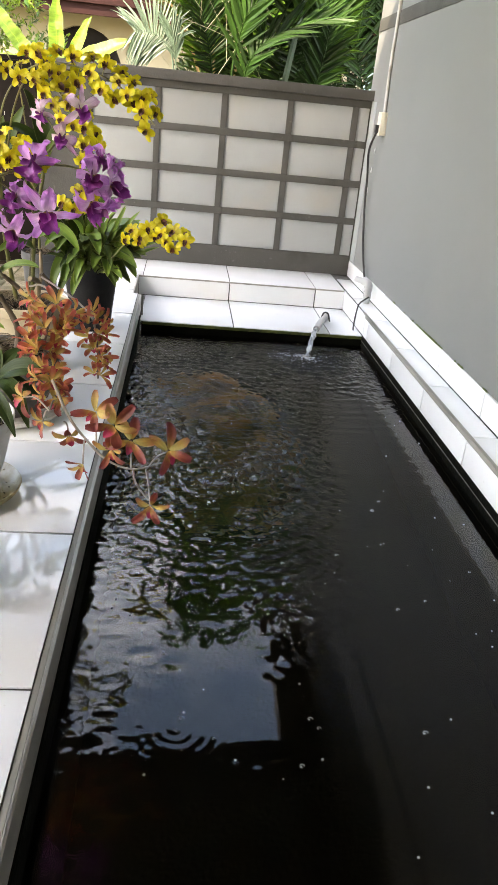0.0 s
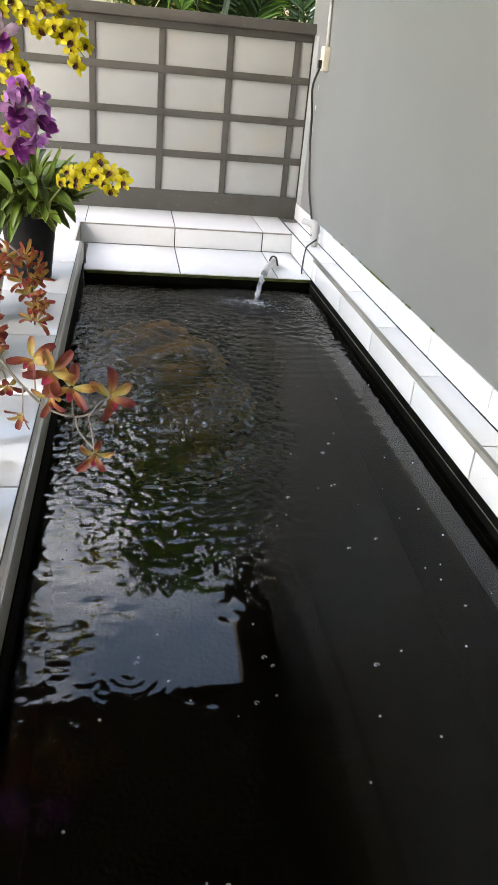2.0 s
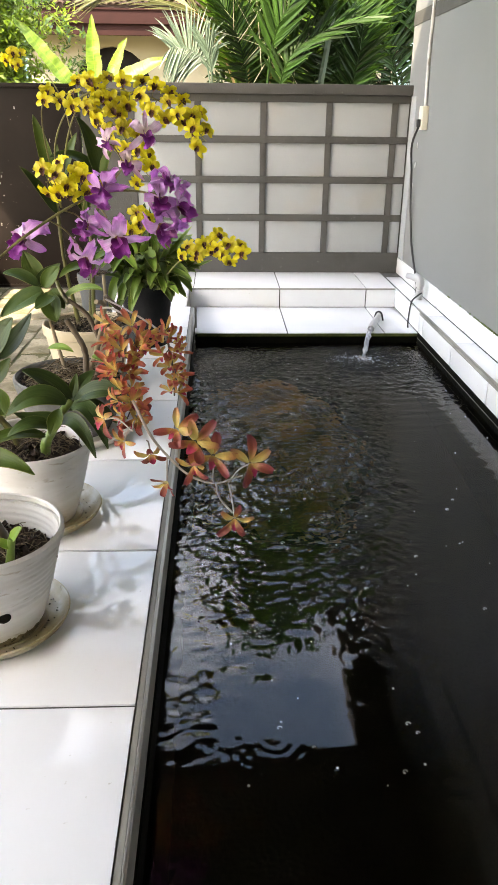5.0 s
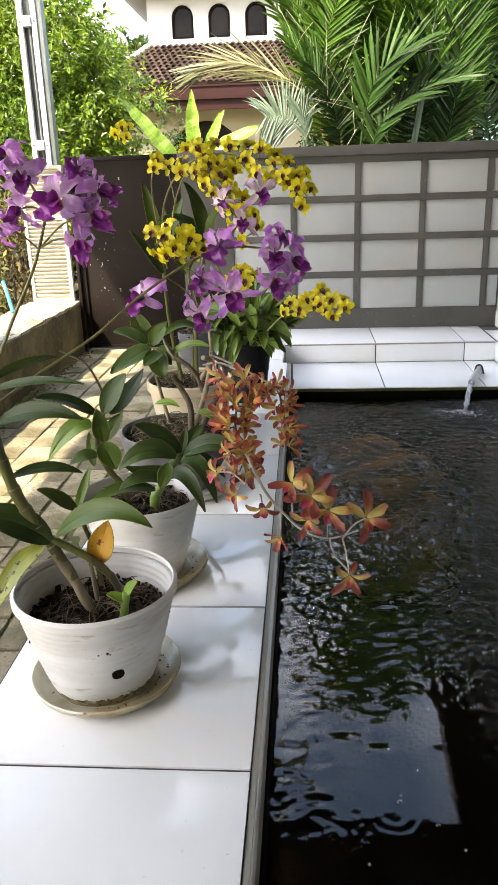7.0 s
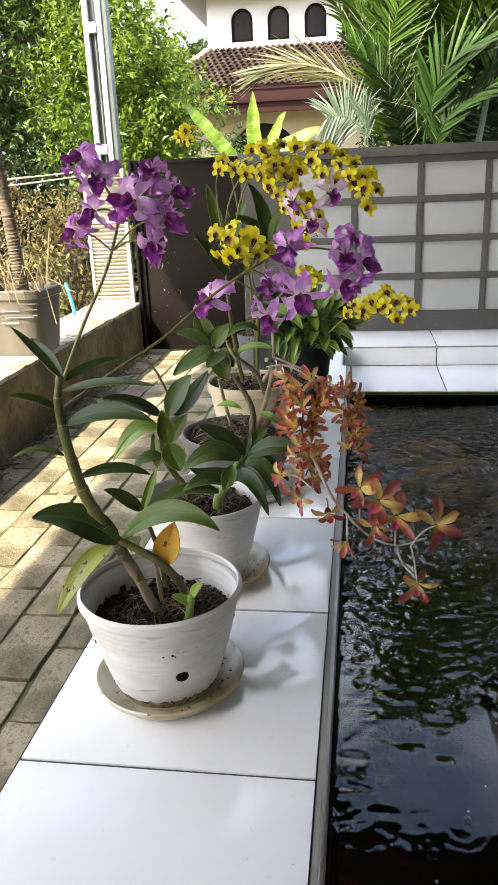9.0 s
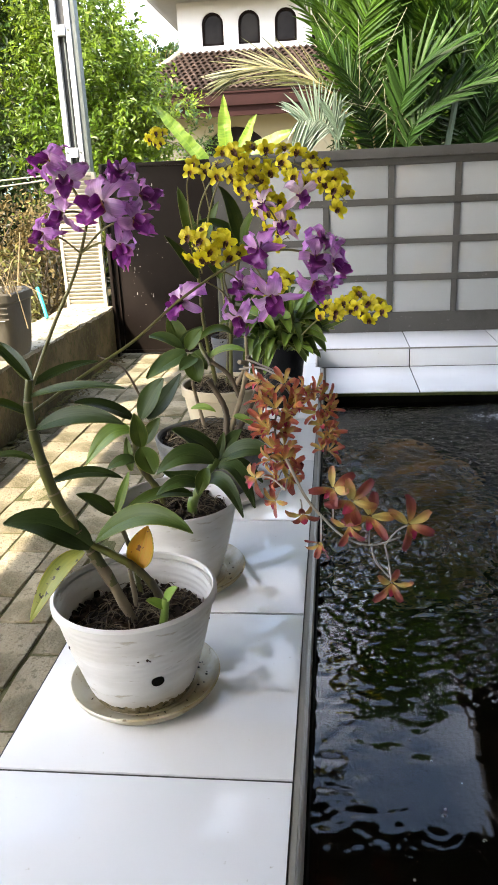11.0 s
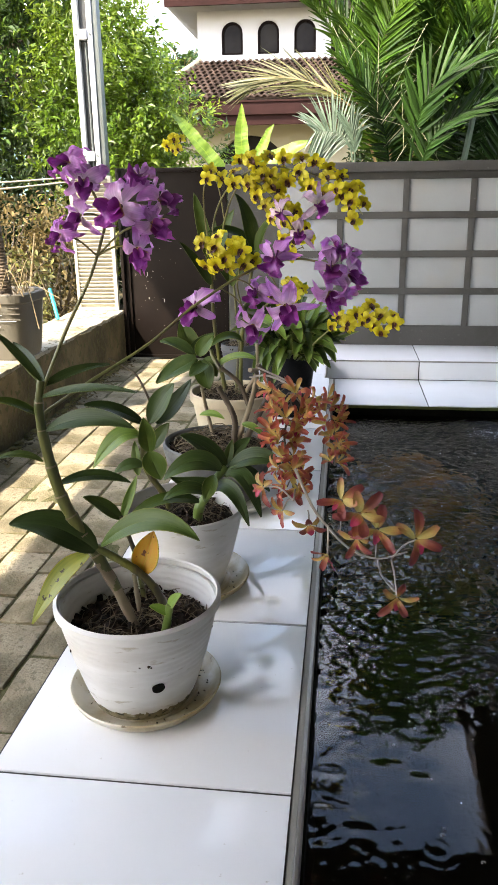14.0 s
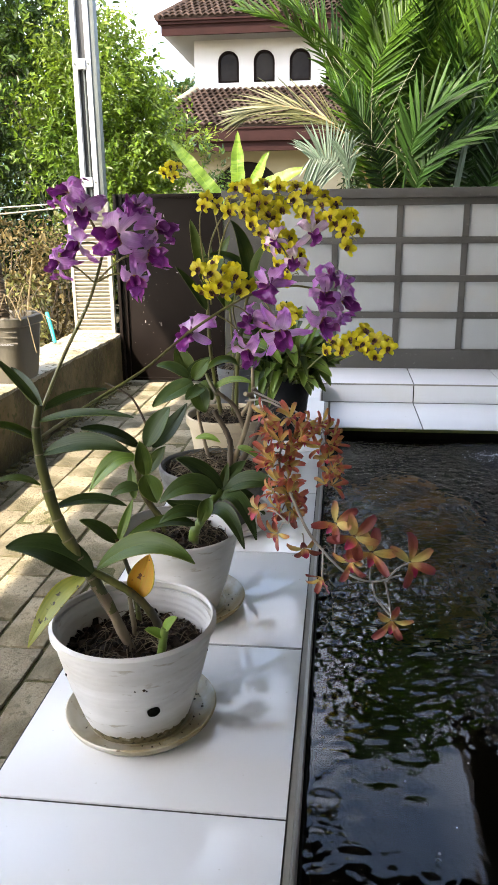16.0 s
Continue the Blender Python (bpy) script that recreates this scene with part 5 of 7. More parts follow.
leaf_to(p1, (-0.529, 1.45, 0.568), (-0.577, 1.438, 0.605), (-0.636, 1.43, 0.568), 0.016, LEAF)
leaf_to(p1, (-0.506, 1.46, 0.513), (-0.434, 1.49, 0.544), (-0.364, 1.51, 0.504), 0.031, LEAF_DEEP)
leaf_to(p1, (-0.429, 1.44, 0.375), (-0.507, 1.422, 0.461), (-0.599, 1.41, 0.44), 0.077, LEAF_DEEP)
leaf_to(p1, (-0.414, 1.44, 0.388), (-0.287, 1.392, 0.521), (-0.188, 1.36, 0.446), 0.049, LEAF)
leaf_to(p1, (-0.445, 1.44, 0.363), (-0.491, 1.398, 0.359), (-0.554, 1.37, 0.233), 0.05, LEAF_SICK, label="yellowing leaf with black spots")
leaf_to(p1, (-0.339, 1.46, 0.312), (-0.325, 1.472, 0.358), (-0.311, 1.48, 0.406), 0.06, LEAF_ORANGE, label="orange dying leaf")
leaf_to(p1, (-0.42, 1.6, 0.379), (-0.458, 1.588, 0.422), (-0.499, 1.58, 0.437), 0.037, LEAF)
leaf_to(p1, (-0.419, 1.6, 0.373), (-0.401, 1.612, 0.425), (-0.382, 1.62, 0.478), 0.022, LEAF_LIME)
st = spline([(-0.532, 1.46, 0.692), (-0.47, 1.48, 0.83), (-0.405, 1.475, 0.945), (-0.366, 1.47, 1.045)], 12)
part("flower_stalk", tube(st, lambda u: 0.0042 - 0.0014 * u, 8), STALK, p1)
q = random.Random(21)
for at, to, sz in (((-0.425, 1.46, 1.145), (-0.7, -0.6, 0.55), 0.95), ((-0.395, 1.44, 1.115), (0.35, -1, -0.1), 0.85), ((-0.415, 1.47, 1.055), (-0.5, -0.9, -0.2), 0.75),
                   ((-0.450, 1.45, 1.020), (-0.8, -0.8, -0.1), 0.8), ((-0.325, 1.43, 1.070), (-0.25, -1, 0.05), 1.0), ((-0.295, 1.46, 1.120), (0.35, -0.8, 0.6), 0.8),
                   ((-0.262, 1.46, 1.080), (1, -0.5, 0.2), 0.9), ((-0.275, 1.45, 1.040), (0.8, -0.8, -0.1), 0.75), ((-0.305, 1.45, 0.995), (0.35, -0.9, -0.45), 0.85)):
    base = st[-1] if at[2] > 1.05 else st[-9]
    pedicel(base, at, p1, STALK, 0.002)
    bloom("purple", at, to, p1, q, sz * 0.9)
st2 = spline([(-0.532, 1.465, 0.662), (-0.45, 1.58, 0.715), (-0.35, 1.66, 0.775), (-0.25, 1.73, 0.855), (-0.13, 1.80, 0.925), (-0.03, 1.84, 0.945), (0.07, 1.85, 0.925)], 12)
part("flower_stalk", tube(st2, lambda u: 0.0040 - 0.0016 * u, 8), STALK, p1)
for at, to, sz in (((-0.262, 1.78, 0.840), (-0.4, -1, 0.35), 1.0), ((-0.078, 1.79, 0.950), (-0.5, -1, 0.3), 1.05), ((-0.120, 1.80, 0.872), (-0.7, -0.9, 0.2), 0.95), ((-0.054, 1.79, 0.845), (0.1, -1, -0.25), 0.95),
                   ((-0.130, 1.81, 0.798), (-0.3, -0.7, -0.7), 0.9), ((0.050, 1.79, 0.932), (0.3, -1, 0.1), 1.0), ((0.085, 1.81, 0.915), (1.1, -0.5, -0.1), 0.95), ((0.062, 1.83, 0.965), (0.6, -0.8, 0.8), 0.85),
                   ((0.045, 1.80, 0.875), (0.6, -0.8, -0.6), 0.8)):
    i = min(range(len(st2)), key=lambda k: (st2[k] - Vector(at)).length)
    pedicel(st2[max(0, i - 3)], at, p1, STALK, 0.002)
    bloom("purple", at, to, p1, q, sz)

st3 = spline([(-0.10, 1.81, 0.93), (-0.05, 1.86, 0.98), (-0.02, 1.87, 1.03), (0.02, 1.87, 1.06)], 8)
part("flower_stalk", tube(st3, lambda u: 0.0026 - 0.001 * u, 8), STALK, p1)
for at, to, sz in (((-0.070, 1.85, 1.048), (-0.4, -1, 0.4), 0.62), ((0.015, 1.85, 1.066), (0.4, -1, 0.2), 0.66), ((-0.025, 1.84, 1.005), (0.1, -1, 0.0), 0.68)):
    i = min(range(len(st3)), key=lambda k: (st3[k] - Vector(at)).length)
    pedicel(st3[max(0, i - 3)], at, p1, STALK, 0.0018)
    bloom("pink", at, to, p1, q, sz)

# second plant: dark broad leaves
p2 = thing("orchid", A2 + Vector((0, 0, 0.19)), "leafy orchid with dark green drooping leaves", "orchid", "orchids")
cane([(-0.315, 1.98, 0.18), (-0.309, 1.96, 0.25), (-0.288, 1.96, 0.291), (-0.265, 1.97, 0.335), (-0.233, 1.99, 0.372)], 0.016, 0.011, p2, STALK_LIME, "stem", 3)
cane([(-0.40, 2.03, 0.18), (-0.417, 2.03, 0.255), (-0.471, 2.03, 0.342), (-0.477, 2.03, 0.408), (-0.46, 2.03, 0.483)], 0.011, 0.008, p2)
leaf_to(p2, (-0.45, 2.02, 0.486), (-0.415, 2.032, 0.558), (-0.382, 2.04, 0.594), 0.062, LEAF_DEEP)
leaf_to(p2, (-0.44, 2.04, 0.48), (-0.396, 2.076, 0.509), (-0.345, 2.1, 0.594), 0.055, LEAF_DEEP)
leaf_to(p2, (-0.468, 2.0, 0.491), (-0.535, 1.964, 0.55), (-0.609, 1.94, 0.555), 0.049, LEAF_DEEP)
leaf_to(p2, (-0.483, 2.02, 0.445), (-0.54, 2.002, 0.483), (-0.615, 1.99, 0.355), 0.055, LEAF_LIME)
leaf_to(p2, (-0.448, 1.99, 0.409), (-0.449, 1.972, 0.465), (-0.452, 1.96, 0.518), 0.05, LEAF)
leaf_to(p2, (-0.447, 2.0, 0.41), (-0.421, 2.012, 0.455), (-0.394, 2.02, 0.487), 0.041, LEAF)
leaf_to(p2, (-0.443, 1.97, 0.416), (-0.421, 1.94, 0.379), (-0.4, 1.92, 0.355), 0.067, LEAF)
leaf_to(p2, (-0.471, 2.0, 0.363), (-0.508, 1.988, 0.385), (-0.551, 1.98, 0.346), 0.036, LEAF_DEEP)
leaf_to(p2, (-0.487, 2.0, 0.334), (-0.495, 2.018, 0.379), (-0.501, 2.03, 0.427), 0.031, LEAF_LIME)
leaf_to(p2, (-0.234, 1.99, 0.376), (-0.293, 1.978, 0.446), (-0.354, 1.97, 0.466), 0.061, LEAF_DEEP)
leaf_to(p2, (-0.233, 2.0, 0.372), (-0.202, 2.03, 0.422), (-0.17, 2.05, 0.44), 0.038, LEAF_DEEP)
leaf_to(p2, (-0.235, 2.0, 0.368), (-0.227, 2.018, 0.403), (-0.219, 2.03, 0.44), 0.028, LEAF)
leaf_to(p2, (-0.223, 1.98, 0.371), (-0.146, 1.962, 0.442), (-0.075, 1.95, 0.395), 0.059, LEAF_DEEP)
leaf_to(p2, (-0.229, 1.97, 0.353), (-0.172, 1.928, 0.416), (-0.126, 1.9, 0.264), 0.049, LEAF_DEEP)
leaf_to(p2, (-0.262, 1.95, 0.317), (-0.201, 1.896, 0.39), (-0.154, 1.86, 0.254), 0.044, LEAF_DEEP)
leaf_to(p2, (-0.243, 1.96, 0.374), (-0.311, 1.924, 0.448), (-0.39, 1.9, 0.361), 0.06, LEAF_DEEP)
leaf_to(p2, (-0.256, 1.97, 0.335), (-0.32, 1.952, 0.322), (-0.382, 1.94, 0.354), 0.038, LEAF_DEEP)
leaf_to(p2, (-0.26, 1.95, 0.361), (-0.267, 1.914, 0.336), (-0.277, 1.89, 0.307), 0.042, LEAF)
leaf_to(p2, (-0.301, 1.93, 0.29), (-0.385, 1.876, 0.344), (-0.48, 1.84, 0.267), 0.047, LEAF)
leaf_to(p2, (-0.269, 1.94, 0.304), (-0.324, 1.904, 0.367), (-0.388, 1.88, 0.31), 0.041, LEAF_DEEP)
leaf_to(p2, (-0.242, 1.99, 0.345), (-0.176, 2.002, 0.39), (-0.114, 2.01, 0.295), 0.046, LEAF_DEEP)
part("bare_twig", tube(spline([(-0.455, 2.03, 0.47), (-0.453, 2.05, 0.523), (-0.471, 2.05, 0.578), (-0.494, 2.05, 0.619), (-0.52, 2.05, 0.637), (-0.567, 2.05, 0.66)], 8), lambda u: 0.0045 - 0.0022 * u, 6), CANE_DARK, p2, "dark bare twig")

# third plant: red and gold blooms hanging over the water
part("straw_mat", fibres(0.175, A3, 0.200, 110, 303, 0.13, 0.0018), FIBRE, [o for o in bpy.data.objects if o.name.startswith("plant_pot")][2], "straw coloured dry roots", kind="stuff")
p3 = thing("orchid", A3 + Vector((0, 0, 0.19)), "orchid with long hanging sprays of red and gold blooms", "orchid", "orchids")
for pts, r0, r1, m in (([(-0.31, 2.64, 0.18), (-0.30, 2.62, 0.26), (-0.302, 2.62, 0.34), (-0.355, 2.62, 0.443)], 0.013, 0.010, CANE_DARK), ([(-0.30, 2.66, 0.18), (-0.285, 2.63, 0.26), (-0.242, 2.60, 0.373), (-0.205, 2.52, 0.511), (-0.22, 2.45, 0.545)], 0.011, 0.008, CANE_DRY),
                       ([(-0.242, 2.61, 0.373), (-0.281, 2.62, 0.459), (-0.342, 2.62, 0.512)], 0.009, 0.008, CANE_DARK), ([(-0.289, 2.64, 0.20), (-0.212, 2.62, 0.34), (-0.167, 2.62, 0.458), (-0.21, 2.60, 0.53)], 0.012, 0.009, CANE_DARK),
                       ([(-0.256, 2.62, 0.427), (-0.217, 2.62, 0.501), (-0.215, 2.62, 0.60)], 0.008, 0.006, CANE_DRY), ([(-0.342, 2.62, 0.50), (-0.375, 2.65, 0.545), (-0.385, 2.66, 0.57)], 0.009, 0.007, CANE), ([(-0.38, 2.70, 0.18), (-0.42, 2.72, 0.34), (-0.43, 2.70, 0.42)], 0.008, 0.006, CANE_DRY)):
    cane(pts, r0, r1, p3, m)
leaf_to(p3, (-0.437, 2.66, 0.536), (-0.503, 2.624, 0.51), (-0.574, 2.6, 0.457), 0.089, LEAF_DEEP)
leaf_to(p3, (-0.417, 2.64, 0.535), (-0.398, 2.604, 0.483), (-0.38, 2.58, 0.446), 0.073, LEAF)
leaf_to(p3, (-0.456, 2.68, 0.548), (-0.515, 2.692, 0.598), (-0.577, 2.7, 0.589), 0.053, LEAF_DEEP)
leaf_to(p3, (-0.435, 2.68, 0.542), (-0.409, 2.698, 0.588), (-0.383, 2.71, 0.61), 0.064, LEAF)
leaf_to(p3, (-0.369, 2.66, 0.505), (-0.291, 2.63, 0.574), (-0.22, 2.61, 0.549), 0.044, LEAF_LIME)
leaf_to(p3, (-0.393, 2.62, 0.523), (-0.419, 2.59, 0.517), (-0.446, 2.57, 0.493), 0.058, LEAF_DEEP)
leaf_to(p3, (-0.41, 2.66, 0.535), (-0.385, 2.648, 0.523), (-0.362, 2.64, 0.476), 0.053, LEAF)
leaf_to(p3, (-0.454, 2.72, 0.534), (-0.484, 2.738, 0.595), (-0.512, 2.75, 0.658), 0.071, LEAF)
leaf_to(p3, (-0.405, 2.52, 0.367), (-0.358, 2.508, 0.389), (-0.315, 2.5, 0.359), 0.027, LEAF_LIME)
leaf_to(p3, (-0.477, 2.7, 0.538), (-0.43, 2.724, 0.585), (-0.383, 2.74, 0.615), 0.047, LEAF_DEEP)
leaf_to(p3, (-0.257, 2.52, 0.338), (-0.217, 2.502, 0.343), (-0.179, 2.49, 0.305), 0.03, LEAF_LIME)


def column(points, count, kind, parent, seed, mat, wide, size, lean=0.0):
    """A hanging flower stalk set closely with overlapping blooms from its third point on; wide: the half width at its top and foot."""
    q = random.Random(seed)
    path = spline(points, 14)
    part("flower_stalk", tube(path, lambda u: 0.0032 - 0.001 * u, 8), mat, parent)
    n0 = 28
    for k in range(count):
        u = (k + 0.5) / count
        i = min(len(path) - 1, n0 + int(u * (len(path) - 1 - n0)))
        w = wide[0] + (wide[1] - wide[0]) * u
        dx = w * q.uniform(-1, 1)
        dy = q.uniform(-0.035, 0.02)
        at = path[i] + Vector((dx, dy, q.uniform(-0.012, 0.02)))
        pedicel(path[max(0, i - 3)], at, parent, mat, 0.0016)
        bloom(kind, at, (dx / w * 0.9 + lean, -0.55 + q.uniform(-0.4, 0.3), 0.55 + q.uniform(-0.5, 0.5)), parent, q, size)


column([(-0.22, 2.45, 0.52), (-0.13, 2.15, 0.595), (-0.045, 1.86, 0.632), (-0.04, 1.74, 0.61), (-0.05, 1.72, 0.55), (-0.04, 1.71, 0.49), (-0.025, 1.70, 0.42)], 30, "closed", p3, 31, STALK_RED, (0.048, 0.012), 0.80, -0.1)
column([(-0.21, 2.60, 0.52), (-0.06, 2.2, 0.56), (0.04, 1.86, 0.595), (0.058, 1.80, 0.57), (0.066, 1.79, 0.52), (0.068, 1.78, 0.46)], 14, "closed", p3, 33, STALK_RED, (0.015, 0.012), 0.74, 0.35)
spray([(-0.02, 1.64, 0.50), (0.02, 1.62, 0.42), (0.06, 1.61, 0.37), (0.11, 1.60, 0.325), (0.17, 1.60, 0.305), (0.235, 1.60, 0.325)], "red", 0, p3, 35, STALK_PALE, 0.3, 0.0030)
q = random.Random(36)
for at, to, sz in (((0.085, 1.57, 0.455), (-0.2, -1, 0.35), 1.1), ((0.058, 1.57, 0.325), (-0.4, -0.8, -0.6), 0.7), ((0.125, 1.56, 0.43), (0.1, -1, 0.2), 1.1), ((0.165, 1.57, 0.39), (0.2, -1, 0.25), 1.15),
                   ((0.25, 1.58, 0.365), (0.5, -1, 0.3), 1.15), ((0.215, 1.57, 0.225), (0.1, -1, -0.1), 1.0), ((-0.098, 1.70, 0.43), (-0.8, -0.9, 0.3), 0.85), ((-0.052, 1.69, 0.375), (-0.5, -1, -0.1), 0.85), ((0.012, 1.68, 0.345), (0.2, -1, -0.4), 0.9), ((-0.02, 1.69, 0.43), (-0.1, -1, 0.2), 0.85), ((0.12, 1.57, 0.365), (0.0, -1, -0.4), 0.9)):
    tip = Vector((max(-0.02, min(0.2, at[0])), 1.60, 0.44 - 0.75 * max(0, min(0.18, at[0] + 0.02))))
    pedicel(tip, at, p3, STALK_PALE, 0.002)
    bloom("red", at, to, p3, q, sz * 0.93)
part("pedicel", tube(spline([(0.17, 1.60, 0.305), (0.18, 1.59, 0.27), (0.21, 1.58, 0.235)], 6), 0.0024, 6), STALK_PALE, p3)

# plants behind: yellow blooms with brown lips
p4 = thing("orchid", A6 + Vector((0, 0, 0.31)), "bushy orchid with yellow blooms spotted dark brown", "orchid", "orchids")
q = random.Random(41)
for k in range(72):
    a = q.uniform(0, 6.28)
    b = Vector((-0.18 + 0.09 * math.cos(a), 3.80 + 0.06 * math.sin(a), 0.29 + q.uniform(0, 0.20)))
    head = Vector((math.cos(a) * q.uniform(0.2, 0.9) + 0.1, math.sin(a) * 0.5 - 0.35, q.uniform(0.25, 1.5)))
    leaf(b, head, q.uniform(0.15, 0.27), q.uniform(0.045, 0.07), p4, q.choice((LEAF, LEAF, LEAF_LIME, LEAF_LIME, LEAF_DEEP)), q.uniform(0.3, 1.3), 0.25)
for k in range(18):
    leaf((-0.14 + q.uniform(-0.06, 0.06), 3.72, 0.31 + q.uniform(0, 0.08)), (q.uniform(-0.1, 0.95), -0.25, q.uniform(0.45, 1.0)), q.uniform(0.26, 0.36), q.uniform(0.04, 0.055), p4, q.choice((LEAF_LIME, LEAF_LIME, LEAF)), 0.22, 0.3)
cane([(-0.20, 3.86, 0.29), (-0.19, 3.80, 0.42), (-0.17, 3.75, 0.52)], 0.009, 0.006, p4)
spray([(-0.10, 3.70, 0.36), (0.0, 3.35, 0.51), (0.075, 3.05, 0.61), (0.17, 2.95, 0.65), (0.285, 2.92, 0.61)], "yellow", 15, p4, 43, STALK, 0.45, 0.003, 0.032, 1.0, (0, -1, 0.15), 0.8)

for k in range(16):
    leaf((-0.16 + q.uniform(-0.09, 0.09), 3.73, 0.33 + q.uniform(0, 0.16)), (q.uniform(-0.5, 1.0), -0.6, q.uniform(0.1, 0.9)), q.uniform(0.20, 0.30), q.uniform(0.055, 0.08), p4, q.choice((LEAF_LIME, LEAF, LEAF_LIME)), q.uniform(0.5, 1.3), 0.25)
for k in range(8):
    leaf((-0.19 + q.uniform(-0.09, 0.09), 3.74, 0.30 + q.uniform(0, 0.12)), (q.uniform(-0.9, 0.9), -0.7, q.uniform(-0.1, 0.5)), q.uniform(0.16, 0.25), q.uniform(0.045, 0.06), p4, q.choice((LEAF_LIME, LEAF_LIME, LEAF)), q.uniform(0.9, 1.6), 0.25)
p5 = thing("orchid", A4 + Vector((0, 0, 0.26)), "tall orchid with arching sprays of yellow and brown blooms", "orchid", "orchids")
for pts in ([(-0.42, 3.22, 0.25), (-0.46, 3.2, 0.55), (-0.47, 3.18, 0.90)], [(-0.36, 3.22, 0.25), (-0.34, 3.2, 0.55), (-0.28, 3.15, 0.88)], [(-0.38, 3.25, 0.25), (-0.36, 3.25, 0.48), (-0.33, 3.22, 0.62)]):
    cane(pts, 0.010, 0.007, p5)
for bs, head, ln, wd, dr, m in (((-0.47, 3.18, 0.84), (-0.2, 0, 1), 0.27, 0.06, 0.15, LEAF), ((-0.46, 3.18, 0.82), (0.35, 0.1, 1), 0.24, 0.06, 0.2, LEAF), ((-0.47, 3.18, 0.78), (0.1, 0, 1), 0.22, 0.05, 0.2, LEAF), ((-0.47, 3.18, 0.74), (-0.45, -0.2, 0.9), 0.22, 0.05, 0.3, LEAF_DEEP),
                                ((-0.28, 3.15, 0.86), (-0.5, -0.1, 1), 0.24, 0.06, 1.2, LEAF_DEEP), ((-0.28, 3.15, 0.88), (-0.15, -0.1, 1), 0.24, 0.07, 0.9, LEAF_DEEP), ((-0.28, 3.15, 0.86), (0.3, -0.2, 1), 0.26, 0.06, 1.0, LEAF),
                                ((-0.28, 3.15, 0.66), (0.6, -0.3, 0.6), 0.22, 0.05, 1.0, LEAF), ((-0.33, 3.2, 0.6), (0.2, -0.5, 0.8), 0.20, 0.05, 0.9, LEAF), ((-0.34, 3.2, 0.5), (-0.6, -0.5, 0.6), 0.18, 0.055, 1.0, LEAF),
                                ((-0.29, 3.15, 0.60), (0.8, -0.5, 0.3), 0.20, 0.055, 1.0, LEAF_LIME)):
    leaf(bs, head, ln, wd, p5, m, dr, 0.22)
spray([(-0.45, 3.18, 0.78), (-0.44, 3.1, 0.98), (-0.36, 3.0, 1.12), (-0.24, 2.95, 1.185), (-0.08, 2.92, 1.17), (0.05, 2.9, 1.11), (0.14, 2.9, 1.02)], "yellow", 30, p5, 51, STALK, 0.36, 0.003, 0.042, 1.0, (0, -1, 0.1), 0.9)
spray([(-0.44, 3.16, 0.80), (-0.38, 3.05, 1.02), (-0.30, 2.96, 1.14), (-0.20, 2.92, 1.10), (-0.13, 2.90, 0.99), (-0.07, 2.90, 0.90)], "yellow", 22, p5, 53, STALK, 0.45, 0.003, 0.042, 1.0, (0, -1, 0.0), 0.9)
spray([(-0.33, 3.2, 0.60), (-0.34, 3.05, 0.74), (-0.32, 2.95, 0.84), (-0.37, 2.9, 0.90), (-0.44, 2.88, 0.88)], "yellow", 16, p5, 55, STALK, 0.45, 0.003, 0.048, 1.15, (-0.2, -1, 0.1), 0.9)
spray([(-0.30, 3.15, 0.60), (-0.20, 3.0, 0.70), (-0.14, 2.92, 0.74), (-0.10, 2.9, 0.72)], "yellow", 7, p5, 57, STALK, 0.55, 0.003, 0.045, 1.0, (0.1, -1, -0.1), 0.9)
spray([(-0.45, 3.18, 0.76), (-0.46, 3.05, 0.98), (-0.45, 2.98, 1.12), (-0.40, 2.95, 1.17)], "yellow", 3, p5, 59, STALK, 0.8, 0.003, 0.03, 1.0, (-0.2, -1, 0.1), 0.6)
p6 = thing("orchid", A5 + Vector((0, 0, 0.27)), "small potted orchid with one high yellow spray", "orchid", "orchids")
cane([(-0.50, 4.22, 0.27), (-0.52, 4.22, 0.6), (-0.55, 4.22, 0.85)], 0.008, 0.006, p6)
for head in ((0.5, -0.2, 1), (-0.5, -0.1, 1), (0.1, -0.4, 1)):
    leaf((-0.53, 4.22, 0.62), head, 0.22, 0.05, p6, LEAF, 0.6, 0.2)
spray([(-0.55, 4.22, 0.85), (-0.60, 4.22, 1.15), (-0.68, 4.22, 1.29), (-0.78, 4.22, 1.34), (-0.86, 4.22, 1.38)], "yellow", 6, p6, 61, STALK, 0.78, 0.003, 0.032, 1.0, (0, -1, 0.1), 0.8)

# ---- left garden ----
planter = thing("planter", (-1.76, 4.05, 0.252), "square taupe planter with a palm stump on the kerb", "planter")
b = bmesh.new()
sect = [(0.155, 0.0), (0.165, 0.05), (0.190, 0.302), (0.195, 0.307), (0.203, 0.312), (0.203, 0.352), (0.196, 0.360), (0.186, 0.352), (0.180, 0.28)]
rings = []
for half, z in sect:
    ring = []
    for i in range(32):
        a = 2 * math.pi * (i + 0.5) / 32
        c, s = math.cos(a), math.sin(a)
        k = 1 / (abs(c) ** 5 + abs(s) ** 5) ** 0.2
        ring.append(b.verts.new((-1.795 + half * k * c, 4.06 + half * k * s, 0.252 + z)))
    rings.append(ring)
for p, t in zip(rings, rings[1:]):
    for i in range(32):
        b.faces.new((p[i], p[(i + 1) % 32], t[(i + 1) % 32], t[i]))
b.faces.new(rings[0][::-1])
b.faces.new(rings[-1])
part("tub", b, PLANTER, planter)
